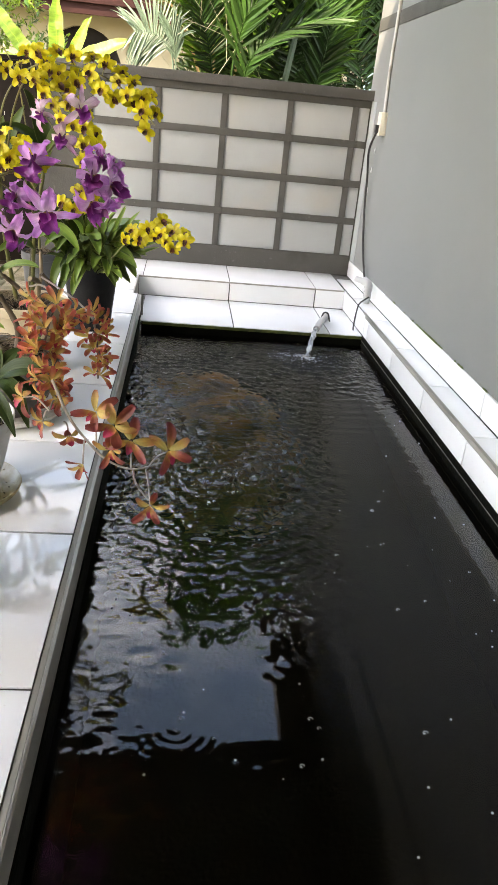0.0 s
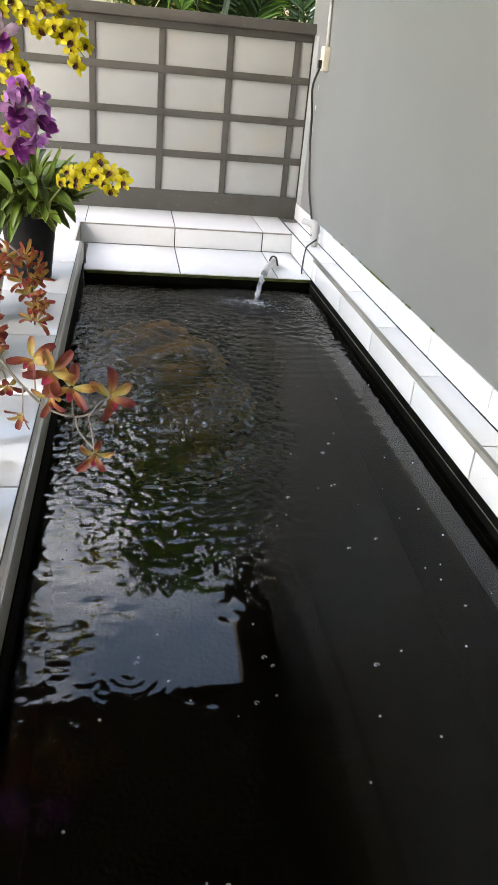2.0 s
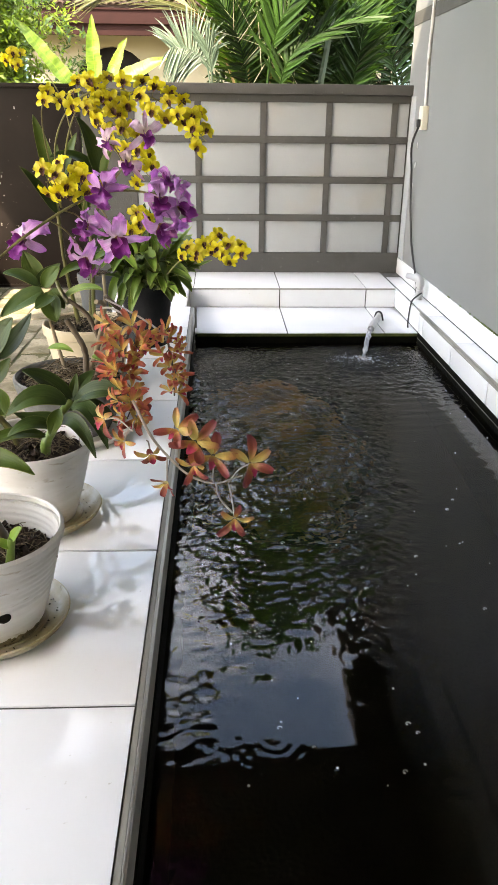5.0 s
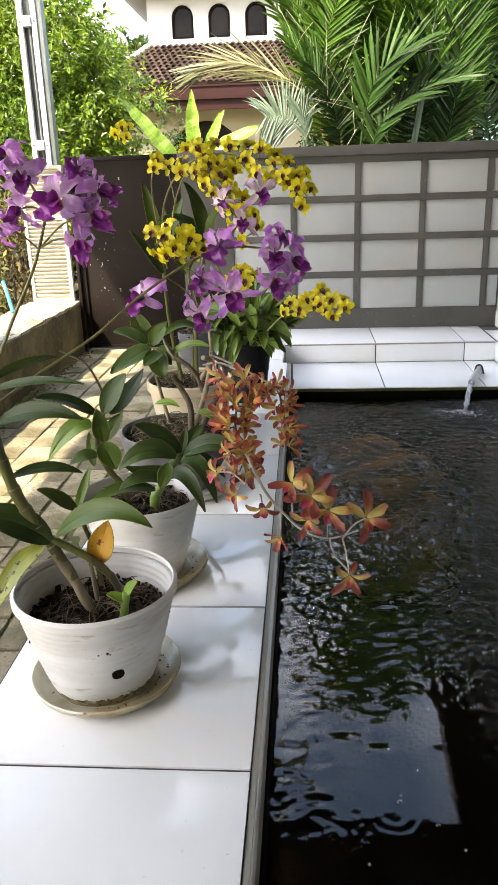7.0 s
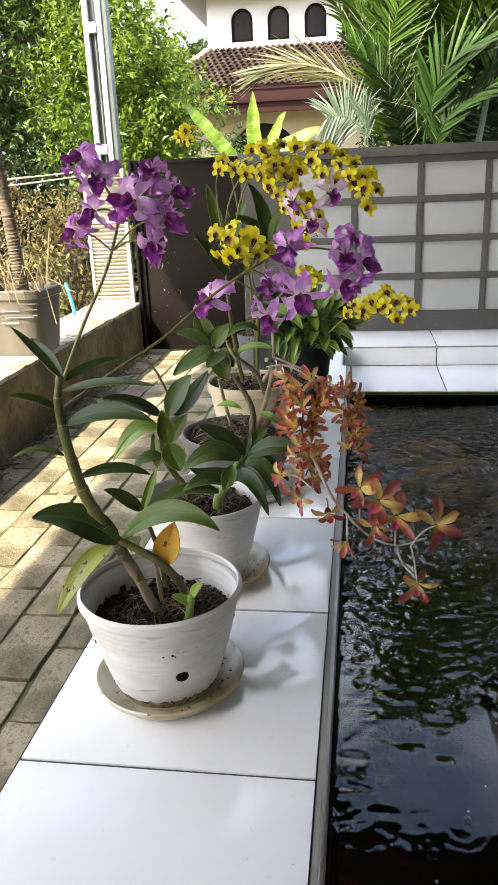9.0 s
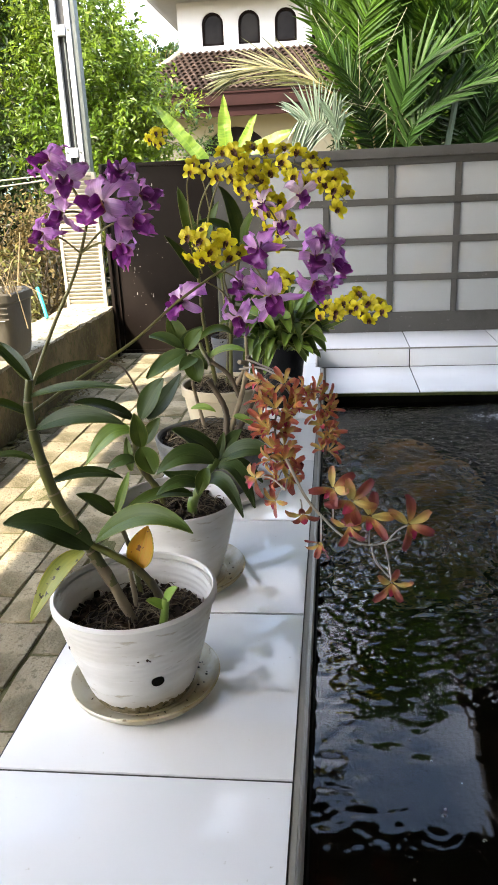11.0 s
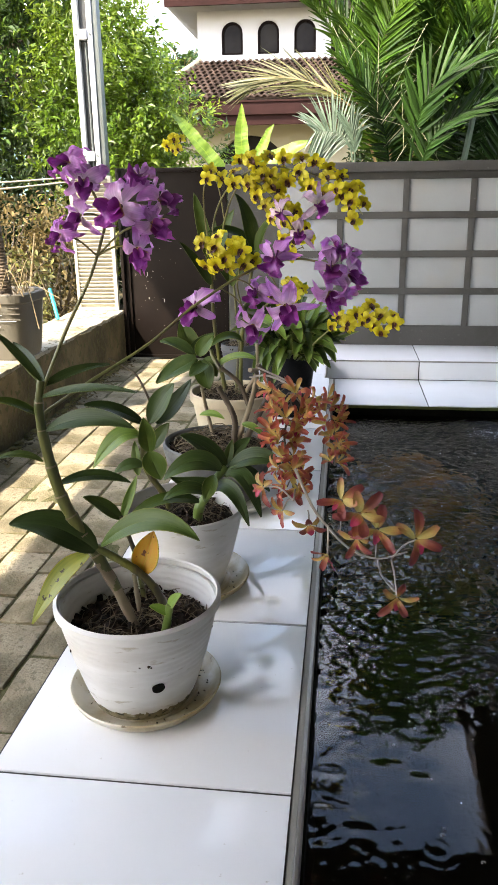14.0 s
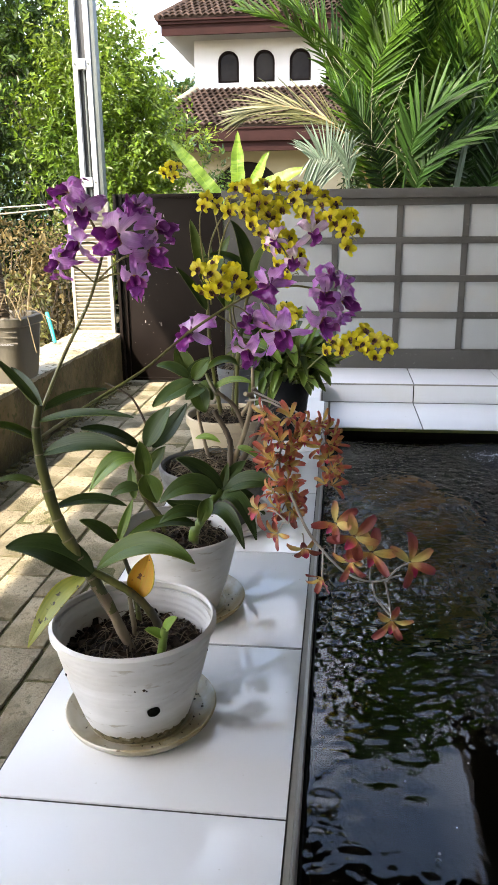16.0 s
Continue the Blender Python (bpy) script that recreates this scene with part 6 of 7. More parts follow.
for z in (0.475, 0.505, 0.535):
    part("raised_line", block(-1.83, -1.62, 3.873, 3.885, z, z + 0.006, 0.002), PLANTER, planter)
for x, z, w in ((-1.84, 0.50, 0.12), (-1.80, 0.47, 0.16), (-1.83, 0.44, 0.1)):
    part("raised_line", block(x, x + w, 3.866, 3.872, z, z + 0.0025), STEEL, planter, "thin white line")
part("soil", soil_top(0.165, Vector((-1.795, 4.06, 0.25)), 0.285, 77), SOIL, planter)
stump = thing("potted_palm", (-1.93, 4.05, 0.56), "ringed bare palm stem with dry straw in the planter", "palm")
sp = spline([(-1.765, 4.05, 0.55), (-1.777, 4.05, 0.75), (-1.792, 4.05, 0.98), (-1.82, 4.05, 1.42), (-1.87, 4.05, 2.1)], 40)
part("trunk", tube(sp, lambda u: 0.034 + 0.006 * abs(math.sin(u * 48 * math.pi)) - 0.008 * u, 14), RINGED, stump, "ringed straw-coloured trunk")
b = bmesh.new()
q = random.Random(3)
for k in range(30):
    a = q.uniform(0, 6.28)
    p = Vector((-1.77 + q.uniform(-0.13, 0.13), 4.05 + q.uniform(-0.13, 0.13), 0.57))
    e = Vector((math.cos(a), math.sin(a), 0)) * q.uniform(0.12, 0.40)
    tube(spline([p, p + e * 0.5 + Vector((0, 0, q.uniform(0.04, 0.22))), p + e + Vector((0, 0, q.uniform(-0.15, 0.15)))], 5), 0.0028, 5, b)
part("dry_straw", b, DRY, stump, "curled dry straw", kind="stuff")
solo("hose_piece", tube(spline([(-1.965, 5.30, 0.26), (-2.0, 5.34, 0.36), (-2.04, 5.38, 0.47)], 6), 0.014, 10), CYAN, "short piece of turquoise plastic pipe", "pipe")
wire = thing("fence_wire", (-3.0, 5.2, 1.2), "two sagging pale wires", "wire")
for z, sag in ((1.215, 0.02), (1.185, 0.05)):
    part("wire", tube(spline([(-4.6, 5.0, z - 0.03), (-3.4, 5.3, z - sag), (-2.6, 5.6, z - sag * 0.6), (-1.95, 5.86, z + 0.03)], 8), 0.006, 6), CREAM, wire)


def twigs_mesh(name, blobs, twigs, per, size, seed, reach=0.34, shell=0.5):
    """Leafy twigs that point outwards and up from a set of clumps: each carries pointed leaves on both sides."""
    rs = np.random.RandomState(seed)
    b = np.asarray(blobs, dtype=float)
    w = (b[:, 3] * b[:, 4] * b[:, 5]) ** 0.67
    pick = rs.choice(len(b), twigs, p=w / w.sum())
    d = rs.normal(size=(twigs, 3))
    d /= np.linalg.norm(d, axis=1)[:, None]
    rad = shell + (1 - shell) * rs.uniform(0, 1, twigs) ** 0.6
    root = b[pick, :3] + d * rad[:, None] * b[pick, 3:]
    way = d + rs.normal(size=(twigs, 3)) * 0.5 + [0, -0.15, 0.55]
    way /= np.linalg.norm(way, axis=1)[:, None]
    long = reach * rs.uniform(0.5, 1.3, twigs)
    t = np.tile(np.linspace(0.1, 1.0, per), twigs)
    k = np.repeat(np.arange(twigs), per)
    n = len(k)
    c = root[k] + way[k] * (long[k] * t)[:, None] + [0, 0, -0.12] * (t ** 2 * long[k])[:, None]
    o = rs.normal(size=(n, 3))
    o -= way[k] * (o * way[k]).sum(1)[:, None]
    o /= np.linalg.norm(o, axis=1)[:, None] + 1e-9
    ld = way[k] * 0.55 + o * 0.8 + [0, 0, -0.1]
    ld /= np.linalg.norm(ld, axis=1)[:, None]
    up = np.array([0.0, -0.3, 1.0]) + rs.normal(size=(n, 3)) * 0.45
    s = np.cross(ld, up)
    s /= np.linalg.norm(s, axis=1)[:, None] + 1e-9
    nn = np.cross(s, ld)
    ln = (size * rs.uniform(0.65, 1.25, n))[:, None]
    hw = ln * 0.21
    v = np.stack([c, c + ld * ln * 0.42 + s * hw + nn * hw * 0.4, c + ld * ln - nn * hw * 0.5, c + ld * ln * 0.42 - s * hw + nn * hw * 0.4], 1).reshape(-1, 3)
    i = np.arange(n)[:, None] * 4
    me = bpy.data.meshes.new(name)
    me.from_pydata(v.tolist(), [], np.concatenate([i + [0, 1, 2], i + [0, 2, 3]], 0).tolist())
    return me


def shrub(name, blobs, n, size, mat, label, seed, stems=10, aspect=0.45, category="shrub", stuff=True):
    """Stems from the ground and one mesh of small leaves."""
    q = random.Random(seed)
    c = blobs[0]
    o = thing(name, (c[0], c[1], 0.15), label, category, kind="")
    b = bmesh.new()
    for k in range(stems):
        t = blobs[k % len(blobs)]
        p = Vector((t[0] + q.uniform(-0.3, 0.3) * t[3], t[1] + q.uniform(-0.3, 0.3) * t[4], 0.05))
        e = Vector((t[0] + q.uniform(-0.8, 0.8) * t[3], t[1] + q.uniform(-0.8, 0.8) * t[4], t[2] + t[5] * q.uniform(0.1, 0.8)))
        tube(spline([p, (p + e) / 2 + Vector((q.uniform(-0.1, 0.1), 0, 0.05)), e], 5), lambda u: 0.012 - 0.008 * u, 5, b)
    part("brushwood", b, BARK, o, kind="stuff")
    me = leaves_mesh("foliage", np.asarray(cloud_points(blobs, n, seed)) - np.asarray(origin_of(o)), size, seed, aspect=aspect)
    me.materials.append(mat)
    f = new("foliage", me)
    f.parent = o
    tagged(f, kind="stuff")
    return o


shrub("dry_shrub", [(-2.9, 6.4, 0.7, 0.7, 0.4, 0.6), (-2.35, 6.3, 0.5, 0.35, 0.3, 0.45), (-3.6, 6.2, 0.7, 0.6, 0.4, 0.6), (-4.4, 6.3, 0.7, 0.6, 0.4, 0.6)], 8000, 0.055, SHRUB_DRY, "tangled shrub with dry brown leaves", 71, 26)
shrub("olive_shrub", [(-2.6, 5.9, 0.45, 0.45, 0.3, 0.35), (-3.2, 5.6, 0.4, 0.5, 0.3, 0.3), (-2.3, 7.0, 0.9, 0.4, 0.3, 0.45), (-3.9, 5.8, 0.45, 0.5, 0.3, 0.4)], 2600, 0.06, SHRUB_OLIVE, "low olive green shrub in the bed", 72, 16)
shrub("weeds", [(-2.5, 5.0, 0.25, 0.3, 0.4, 0.18), (-3.0, 4.5, 0.28, 0.5, 0.4, 0.2), (-2.3, 5.5, 0.28, 0.2, 0.25, 0.18)], 900, 0.05, SHRUB_OLIVE, "sparse weeds and dry leaves in the bed", 73, 8, category="weeds")
shrub("hedge", [(-2.6, 7.3, 0.75, 0.9, 0.3, 0.8), (-3.8, 7.0, 0.75, 1.0, 0.3, 0.85), (-5.2, 6.8, 0.8, 1.0, 0.3, 0.9)], 6500, 0.085, HEDGE, "leafy hedge in a dark shade tone at the back of the bed", 74, 18, category="hedge")
q = random.Random(14)
for k in range(9):
    x, y = q.uniform(-3.4, -2.15), q.uniform(5.2, 6.4)
    lean = Vector((q.uniform(-0.25, 0.25), 0, 1))
    h = q.uniform(0.5, 1.2)
    solo("dry_stick", tube(spline([(x, y, 0.1), (x + lean.x * h * 0.4, y, 0.1 + h * 0.5), (x + lean.x * h, y, 0.1 + h)], 6), lambda u: 0.011 - 0.006 * u, 6), q.choice((DRY, BARK)), "thin dry stick standing in the bed", "stick", "dry sticks")


def tree(name, at, height, blobs, n, size, mats, label, seed, limbs=9, r0=0.10):
    o = thing(name, at, label, "tree", "garden trees")
    q = random.Random(seed)
    base = Vector(at)
    top = base + Vector((q.uniform(-0.2, 0.2), q.uniform(-0.2, 0.2), height * 0.7))
    tr = spline([base, base + Vector((0.05, 0.03, height * 0.35)), top], 8)
    part("trunk", tube(tr, lambda u: r0 * (1 - 0.65 * u), 10), BARK, o)
    for k in range(limbs):
        t = blobs[k % len(blobs)]
        p = tr[int(len(tr) * q.uniform(0.35, 0.95))]
        e = Vector((t[0] + q.uniform(-0.5, 0.5) * t[3], t[1] + q.uniform(-0.5, 0.5) * t[4], t[2] + q.uniform(-0.2, 0.6) * t[5]))
        part("limb", tube(spline([p, (p + e) / 2 + Vector((0, 0, 0.15)), e], 6), lambda u: r0 * 0.4 * (1 - 0.75 * u), 7), BARK, o)
    for j, m in enumerate(mats):
        me = twigs_mesh("crown", [(t[0] - base.x, t[1] - base.y, t[2] - base.z, *t[3:]) for t in blobs], n // len(mats) // 9, 9, size, seed + j, size * 4.2)
        me.materials.append(m)
        f = new("crown", me)
        f.parent = o
        tagged(f, kind="stuff")
    return o


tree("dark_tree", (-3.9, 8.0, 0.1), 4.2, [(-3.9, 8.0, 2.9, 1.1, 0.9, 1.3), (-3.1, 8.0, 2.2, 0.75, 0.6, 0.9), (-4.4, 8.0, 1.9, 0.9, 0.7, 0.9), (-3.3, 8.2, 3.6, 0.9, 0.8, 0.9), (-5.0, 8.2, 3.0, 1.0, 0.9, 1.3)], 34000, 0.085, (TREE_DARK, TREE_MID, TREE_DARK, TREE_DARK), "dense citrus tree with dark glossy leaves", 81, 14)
tree("lime_tree", (-2.25, 7.6, 0.1), 2.9, [(-2.26, 7.6, 1.82, 0.6, 0.56, 0.8), (-1.98, 7.52, 1.42, 0.4, 0.48, 0.6), (-2.34, 7.76, 2.5, 0.44, 0.48, 0.48), (-1.94, 7.68, 1.98, 0.3, 0.4, 0.4), (-1.94, 7.52, 0.94, 0.6, 0.4, 0.48)], 22000, 0.07, (TREE_LIT, TREE_LIT, TREE_LIT, TREE_MID), "lime green citrus tree mostly in the sunlit leaf tone", 83, 14, 0.07)
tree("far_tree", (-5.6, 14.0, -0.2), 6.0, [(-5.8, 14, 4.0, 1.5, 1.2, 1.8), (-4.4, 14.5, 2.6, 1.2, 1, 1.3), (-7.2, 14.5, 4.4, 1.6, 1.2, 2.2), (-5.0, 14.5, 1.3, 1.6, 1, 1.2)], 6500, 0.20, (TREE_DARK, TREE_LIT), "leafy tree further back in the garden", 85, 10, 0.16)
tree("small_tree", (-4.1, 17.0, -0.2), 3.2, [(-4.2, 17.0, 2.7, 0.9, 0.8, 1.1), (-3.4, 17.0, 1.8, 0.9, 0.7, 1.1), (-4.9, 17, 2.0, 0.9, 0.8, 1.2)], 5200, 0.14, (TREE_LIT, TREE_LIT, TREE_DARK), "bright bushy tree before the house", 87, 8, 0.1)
shrub("hedge", [(-3.6, 11.5, 0.7, 1.6, 0.6, 0.9), (-1.4, 12.0, 0.5, 1.5, 0.5, 0.7), (1.0, 12.0, 1.0, 1.6, 0.6, 1.3), (-5.8, 11.0, 1.6, 1.5, 0.6, 1.8), (-4.4, 11.2, 2.4, 1.1, 0.5, 1.4)], 11000, 0.11, HEDGE, "leafy hedge in a dark shade tone behind the gate", 89, 20, category="hedge")


# ---- palms behind the wall ----
def frond(parent, points, leaflets, leaf_len, leaf_w, mats, seed, open_base=1.15, open_tip=0.45, vee=0.35, sag=0.25, stalk=0.18, name="frond", thick=0.013, bare=0.05, face=None):
    """A feather leaf: a rachis through the points and two rows of narrow folded leaflets, close and even as the bars of a comb."""
    q = random.Random(seed)
    c = spline(points, 12)
    n = len(c) - 1
    o = origin_of(parent)
    verts, faces, mi = [], [], []

    def frame_at(u):
        x = min(n - 1e-4, max(0, u * n))
        i = int(x)
        e = (c[i + 1] - c[i]).normalized()
        s = e.cross(Vector(face) if face else Vector((0.05, -0.55, 0.83)))
        s = s.normalized() if s.length > 1e-3 else Vector((1, 0, 0))
        return c[i].lerp(c[i + 1], x - i), e, s, s.cross(e)

    last = None
    for i in range(n + 1):
        p, e, s, up = frame_at(i / n)
        r = thick * (1 - 0.8 * i / n)
        i0 = len(verts)
        verts.extend([p + s * r - o, p + up * r - o, p - s * r - o, p - up * r * 0.6 - o])
        if last is not None:
            for j in range(4):
                faces.append((last + j, last + (j + 1) % 4, i0 + (j + 1) % 4, i0 + j))
                mi.append(1)
        last = i0
    for j in range(leaflets):
        v = (j + 0.5) / leaflets
        p, e, s, up = frame_at(stalk + (1 - stalk) * v)
        taper = (0.45 + 0.55 * math.sin(math.pi * min(1, 0.12 + 0.75 * v))) * (1.0 if v < 0.85 else 1 - 1.6 * (v - 0.85))
        for sg in (-1, 1):
            if q.random() < bare:
                continue
            a = open_base + (open_tip - open_base) * v + q.gauss(0, 0.07)
            dr = (e * math.cos(a) + s * sg * math.sin(a) + up * (vee + q.gauss(0, 0.09))).normalized()
            ln, w = leaf_len * taper * q.uniform(0.86, 1.08), leaf_w * q.uniform(0.8, 1.15)
            nor = (up - dr * up.dot(dr)).normalized()
            nor = Matrix.Rotation(q.gauss(0, 0.3), 3, dr) @ nor
            side = dr.cross(nor)
            drop = sag * q.uniform(0.3, 1.5)
            at, d = p.copy(), dr.copy()
            i0 = len(verts)
            for k, f in enumerate((0.45, 1.0, 0.95, 0.62, 0.05)):
                hw = w * f * 0.5
                verts.extend([at - side * hw + nor * hw * 0.45 - o, at - o, at + side * hw + nor * hw * 0.45 - o])
                d = (d + Vector((0, 0, -1)) * drop * 0.25).normalized()
                at = at + d * ln * 0.25
            for k in range(4):
                b = i0 + 3 * k
                faces.extend([(b, b + 1, b + 4, b + 3), (b + 1, b + 2, b + 5, b + 4)])
                mi.extend([0, 0])
    me = bpy.data.meshes.new(name)
    me.from_pydata([tuple(v) for v in verts], [], faces)
    for m in mats:
        me.materials.append(m)
    me.polygons.foreach_set("material_index", mi)
    ob = new(name, me)
    ob.parent = parent
    return ob


def arch(base, head, length, droop):
    """Four points of a rachis that rises along a heading and bends over."""
    p, d, out = Vector(base), Vector(head).normalized(), []
    for k in range(5):
        out.append(p.copy())
        d = (d + Vector((0, 0, -1)) * droop * (0.06 + 0.11 * k)).normalized()
        p = p + d * length / 4
    return out


def palm(at, label, seed, trunks, group="palms"):
    o = thing("palm", at, label, "palm", group)
    q = random.Random(seed)
    for k in range(trunks):
        p = Vector(at) + Vector((q.uniform(-0.35, 0.35), q.uniform(-0.2, 0.25), 0))
        part("stem", tube(spline([p, p + Vector((q.uniform(-0.1, 0.1), 0, 0.8)), p + Vector((q.uniform(-0.25, 0.25), 0, 1.5))], 8), lambda u: 0.045 - 0.012 * u, 8), CANE_DRY, o)
    return o


# frond colours: painted shade, painted sun, painted sun on a dry rachis
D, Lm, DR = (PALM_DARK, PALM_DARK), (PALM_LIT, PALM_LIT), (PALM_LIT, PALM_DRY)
pa = palm((0.55, 7.35, -0.2), "clumping feather palm with drooping fronds in sun and shade tones", 91, 5)
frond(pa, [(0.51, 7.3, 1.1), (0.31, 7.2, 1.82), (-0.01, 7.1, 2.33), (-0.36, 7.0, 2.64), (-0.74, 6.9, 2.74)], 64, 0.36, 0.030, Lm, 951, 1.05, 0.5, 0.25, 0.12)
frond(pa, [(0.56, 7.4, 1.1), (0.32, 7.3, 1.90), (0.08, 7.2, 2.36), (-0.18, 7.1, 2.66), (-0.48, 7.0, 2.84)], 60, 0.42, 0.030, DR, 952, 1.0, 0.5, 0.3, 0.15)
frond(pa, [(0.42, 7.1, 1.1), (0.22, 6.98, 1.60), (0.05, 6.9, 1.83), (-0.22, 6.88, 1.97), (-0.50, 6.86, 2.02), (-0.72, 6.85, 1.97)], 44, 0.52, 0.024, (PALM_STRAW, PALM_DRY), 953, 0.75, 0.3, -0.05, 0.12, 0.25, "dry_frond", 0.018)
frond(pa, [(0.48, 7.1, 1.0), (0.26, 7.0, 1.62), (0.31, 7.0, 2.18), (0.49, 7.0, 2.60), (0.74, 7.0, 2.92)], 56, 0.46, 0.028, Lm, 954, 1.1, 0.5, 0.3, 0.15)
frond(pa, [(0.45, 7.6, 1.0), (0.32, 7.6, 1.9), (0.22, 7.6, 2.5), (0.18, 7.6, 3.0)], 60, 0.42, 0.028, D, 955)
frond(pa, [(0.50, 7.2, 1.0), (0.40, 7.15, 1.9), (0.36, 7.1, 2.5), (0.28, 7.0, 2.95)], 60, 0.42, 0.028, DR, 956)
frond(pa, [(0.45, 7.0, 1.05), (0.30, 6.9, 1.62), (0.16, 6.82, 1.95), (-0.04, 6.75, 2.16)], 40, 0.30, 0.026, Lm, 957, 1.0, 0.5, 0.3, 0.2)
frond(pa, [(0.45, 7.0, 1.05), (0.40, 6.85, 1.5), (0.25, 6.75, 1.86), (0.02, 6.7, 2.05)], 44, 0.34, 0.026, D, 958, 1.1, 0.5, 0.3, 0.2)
q = random.Random(90)
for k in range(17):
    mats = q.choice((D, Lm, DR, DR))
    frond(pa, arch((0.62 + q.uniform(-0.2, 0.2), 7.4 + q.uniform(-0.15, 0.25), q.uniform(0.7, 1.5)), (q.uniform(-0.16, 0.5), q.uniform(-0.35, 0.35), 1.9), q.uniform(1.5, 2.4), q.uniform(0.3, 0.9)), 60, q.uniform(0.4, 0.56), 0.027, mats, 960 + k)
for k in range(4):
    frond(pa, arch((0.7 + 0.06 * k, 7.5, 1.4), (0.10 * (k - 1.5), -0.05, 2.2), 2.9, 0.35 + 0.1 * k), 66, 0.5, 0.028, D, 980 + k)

pb = palm((1.15, 7.1, -0.2), "dense feather palm behind the wall with one pale frond", 92, 4)
frond(pb, [(0.98, 6.75, 1.1), (1.09, 6.7, 1.85), (1.14, 6.7, 2.23), (1.20, 6.7, 2.63), (1.27, 6.7, 3.05)], 58, 0.46, 0.034, (PALM_LIT, PALM_PALE), 921, 0.62, 0.45, 0.15, 0.0, 0.22, "frond", 0.026)
frond(pb, [(0.56, 6.65, 1.0), (0.60, 6.55, 1.55), (0.72, 6.5, 1.86), (0.98, 6.5, 2.04)], 22, 0.44, 0.040, D, 922, 0.75, 0.35, 0.15, 0.05, 0.30)
frond(pb, [(0.62, 6.6, 1.0), (0.72, 6.5, 1.48), (1.0, 6.5, 1.70), (1.34, 6.5, 1.80)], 24, 0.36, 0.034, D, 923, 0.7, 0.35, 0.15, 0.1, 0.2)
frond(pb, [(0.80, 7.2, 1.0), (0.87, 7.2, 1.98), (1.04, 7.2, 2.45), (1.16, 7.2, 2.99)], 60, 0.5, 0.030, DR, 924, 0.9, 0.5, 0.25, 0.1)
frond(pb, [(1.20, 6.75, 1.0), (1.30, 6.7, 1.5), (1.34, 6.7, 2.0), (1.36, 6.7, 2.6)], 50, 0.36, 0.030, D, 925, 0.8, 0.5, 0.25, 0.1)
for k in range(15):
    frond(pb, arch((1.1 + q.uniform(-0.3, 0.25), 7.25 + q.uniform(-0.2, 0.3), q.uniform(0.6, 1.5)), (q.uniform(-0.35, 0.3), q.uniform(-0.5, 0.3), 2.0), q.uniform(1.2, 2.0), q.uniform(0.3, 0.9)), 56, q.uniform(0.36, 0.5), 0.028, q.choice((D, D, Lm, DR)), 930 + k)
pc = palm((1.9, 8.6, -0.2), "tall feather palm all in the dark shade tone", 93, 4)
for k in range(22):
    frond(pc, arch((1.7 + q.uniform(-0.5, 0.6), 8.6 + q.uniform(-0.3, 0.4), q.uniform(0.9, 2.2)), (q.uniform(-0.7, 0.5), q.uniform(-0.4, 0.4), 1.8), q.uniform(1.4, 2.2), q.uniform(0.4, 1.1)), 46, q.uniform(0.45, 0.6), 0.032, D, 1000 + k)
# dead strands hanging in the clump
b = bmesh.new()
for k in range(24):
    p = Vector((q.uniform(0.0, 0.95), q.uniform(6.62, 6.9), q.uniform(1.25, 2.15)))
    e = Vector((q.uniform(-1, 1), q.uniform(-0.1, 0.1), q.uniform(-0.9, 0.9))).normalized() * q.uniform(0.15, 0.45)
    tube(spline([p - e, p + Vector((0, 0, q.uniform(0, 0.05))), p + e], 5), lambda u: q.uniform(0.0018, 0.003) * (1 - 0.5 * u), 4, b)
part("dead_strand", b, PALM_STRAND, pa, "pale dry strands caught in the fronds", kind="stuff")
fan = thing("fan_palm", (0.10, 6.7, 0.5), "pale green young palm leaf fanned out over the wall", "palm", "palms")
frond(fan, [(0.14, 6.52, 0.95), (0.12, 6.5, 1.36), (0.07, 6.5, 1.50), (-0.04, 6.5, 1.57), (-0.18, 6.5, 1.57)], 36, 0.34, 0.017, (PALM_PALE, PALM_PALE), 941, 1.4, 1.0, 0.0, 0.5, 0.45, "leaf", 0.008, 0.0, (0, -1, 0.2))
frond(fan, [(0.15, 6.55, 0.95), (0.14, 6.52, 1.35), (0.12, 6.5, 1.52), (0.09, 6.5, 1.62)], 18, 0.22, 0.017, (PALM_PALE, PALM_PALE), 942, 0.6, 0.3, 0.0, 0.1, 0.4, "leaf", 0.008, 0.0, (0, -1, 0.2))
part("stem", tube(spline([(0.17, 6.6, -0.2), (0.15, 6.56, 0.4), (0.145, 6.53, 1.0)], 6), 0.02, 8), CANE, fan)
shrub("undergrowth", [(1.2, 8.6, 1.0, 1.2, 0.35, 1.3), (2.3, 8.9, 1.4, 1.0, 0.35, 1.7), (0.5, 8.4, 0.6, 0.6, 0.3, 0.8)], 7000, 0.13, HEDGE, "undergrowth in a dark shade tone between the palms", 95, 20, 0.3)

# banana plant behind the gate
ban = thing("banana_plant", (-0.80, 6.75, -0.2), "young banana plant with glowing yellow-green leaves", "banana plant")
part("stem", tube(spline([(-0.82, 6.75, -0.2), (-0.81, 6.75, 0.6), (-0.80, 6.75, 1.15)], 6), lambda u: 0.07 - 0.03 * u, 12), LEAF_LIME, ban)


def banana_leaf(base, head, length, width, droop, seed):
    q = random.Random(seed)
    b = blade(base, head, length, width, droop, 0.35, 22, 0, 0.7, 0, up=(0, -0.8, 0.6), wave=0.03)
    for v in b.verts:
        v.co += 0.012 * noise.noise_vector(v.co * 14)
    part("leaf", b, BANANA, ban)


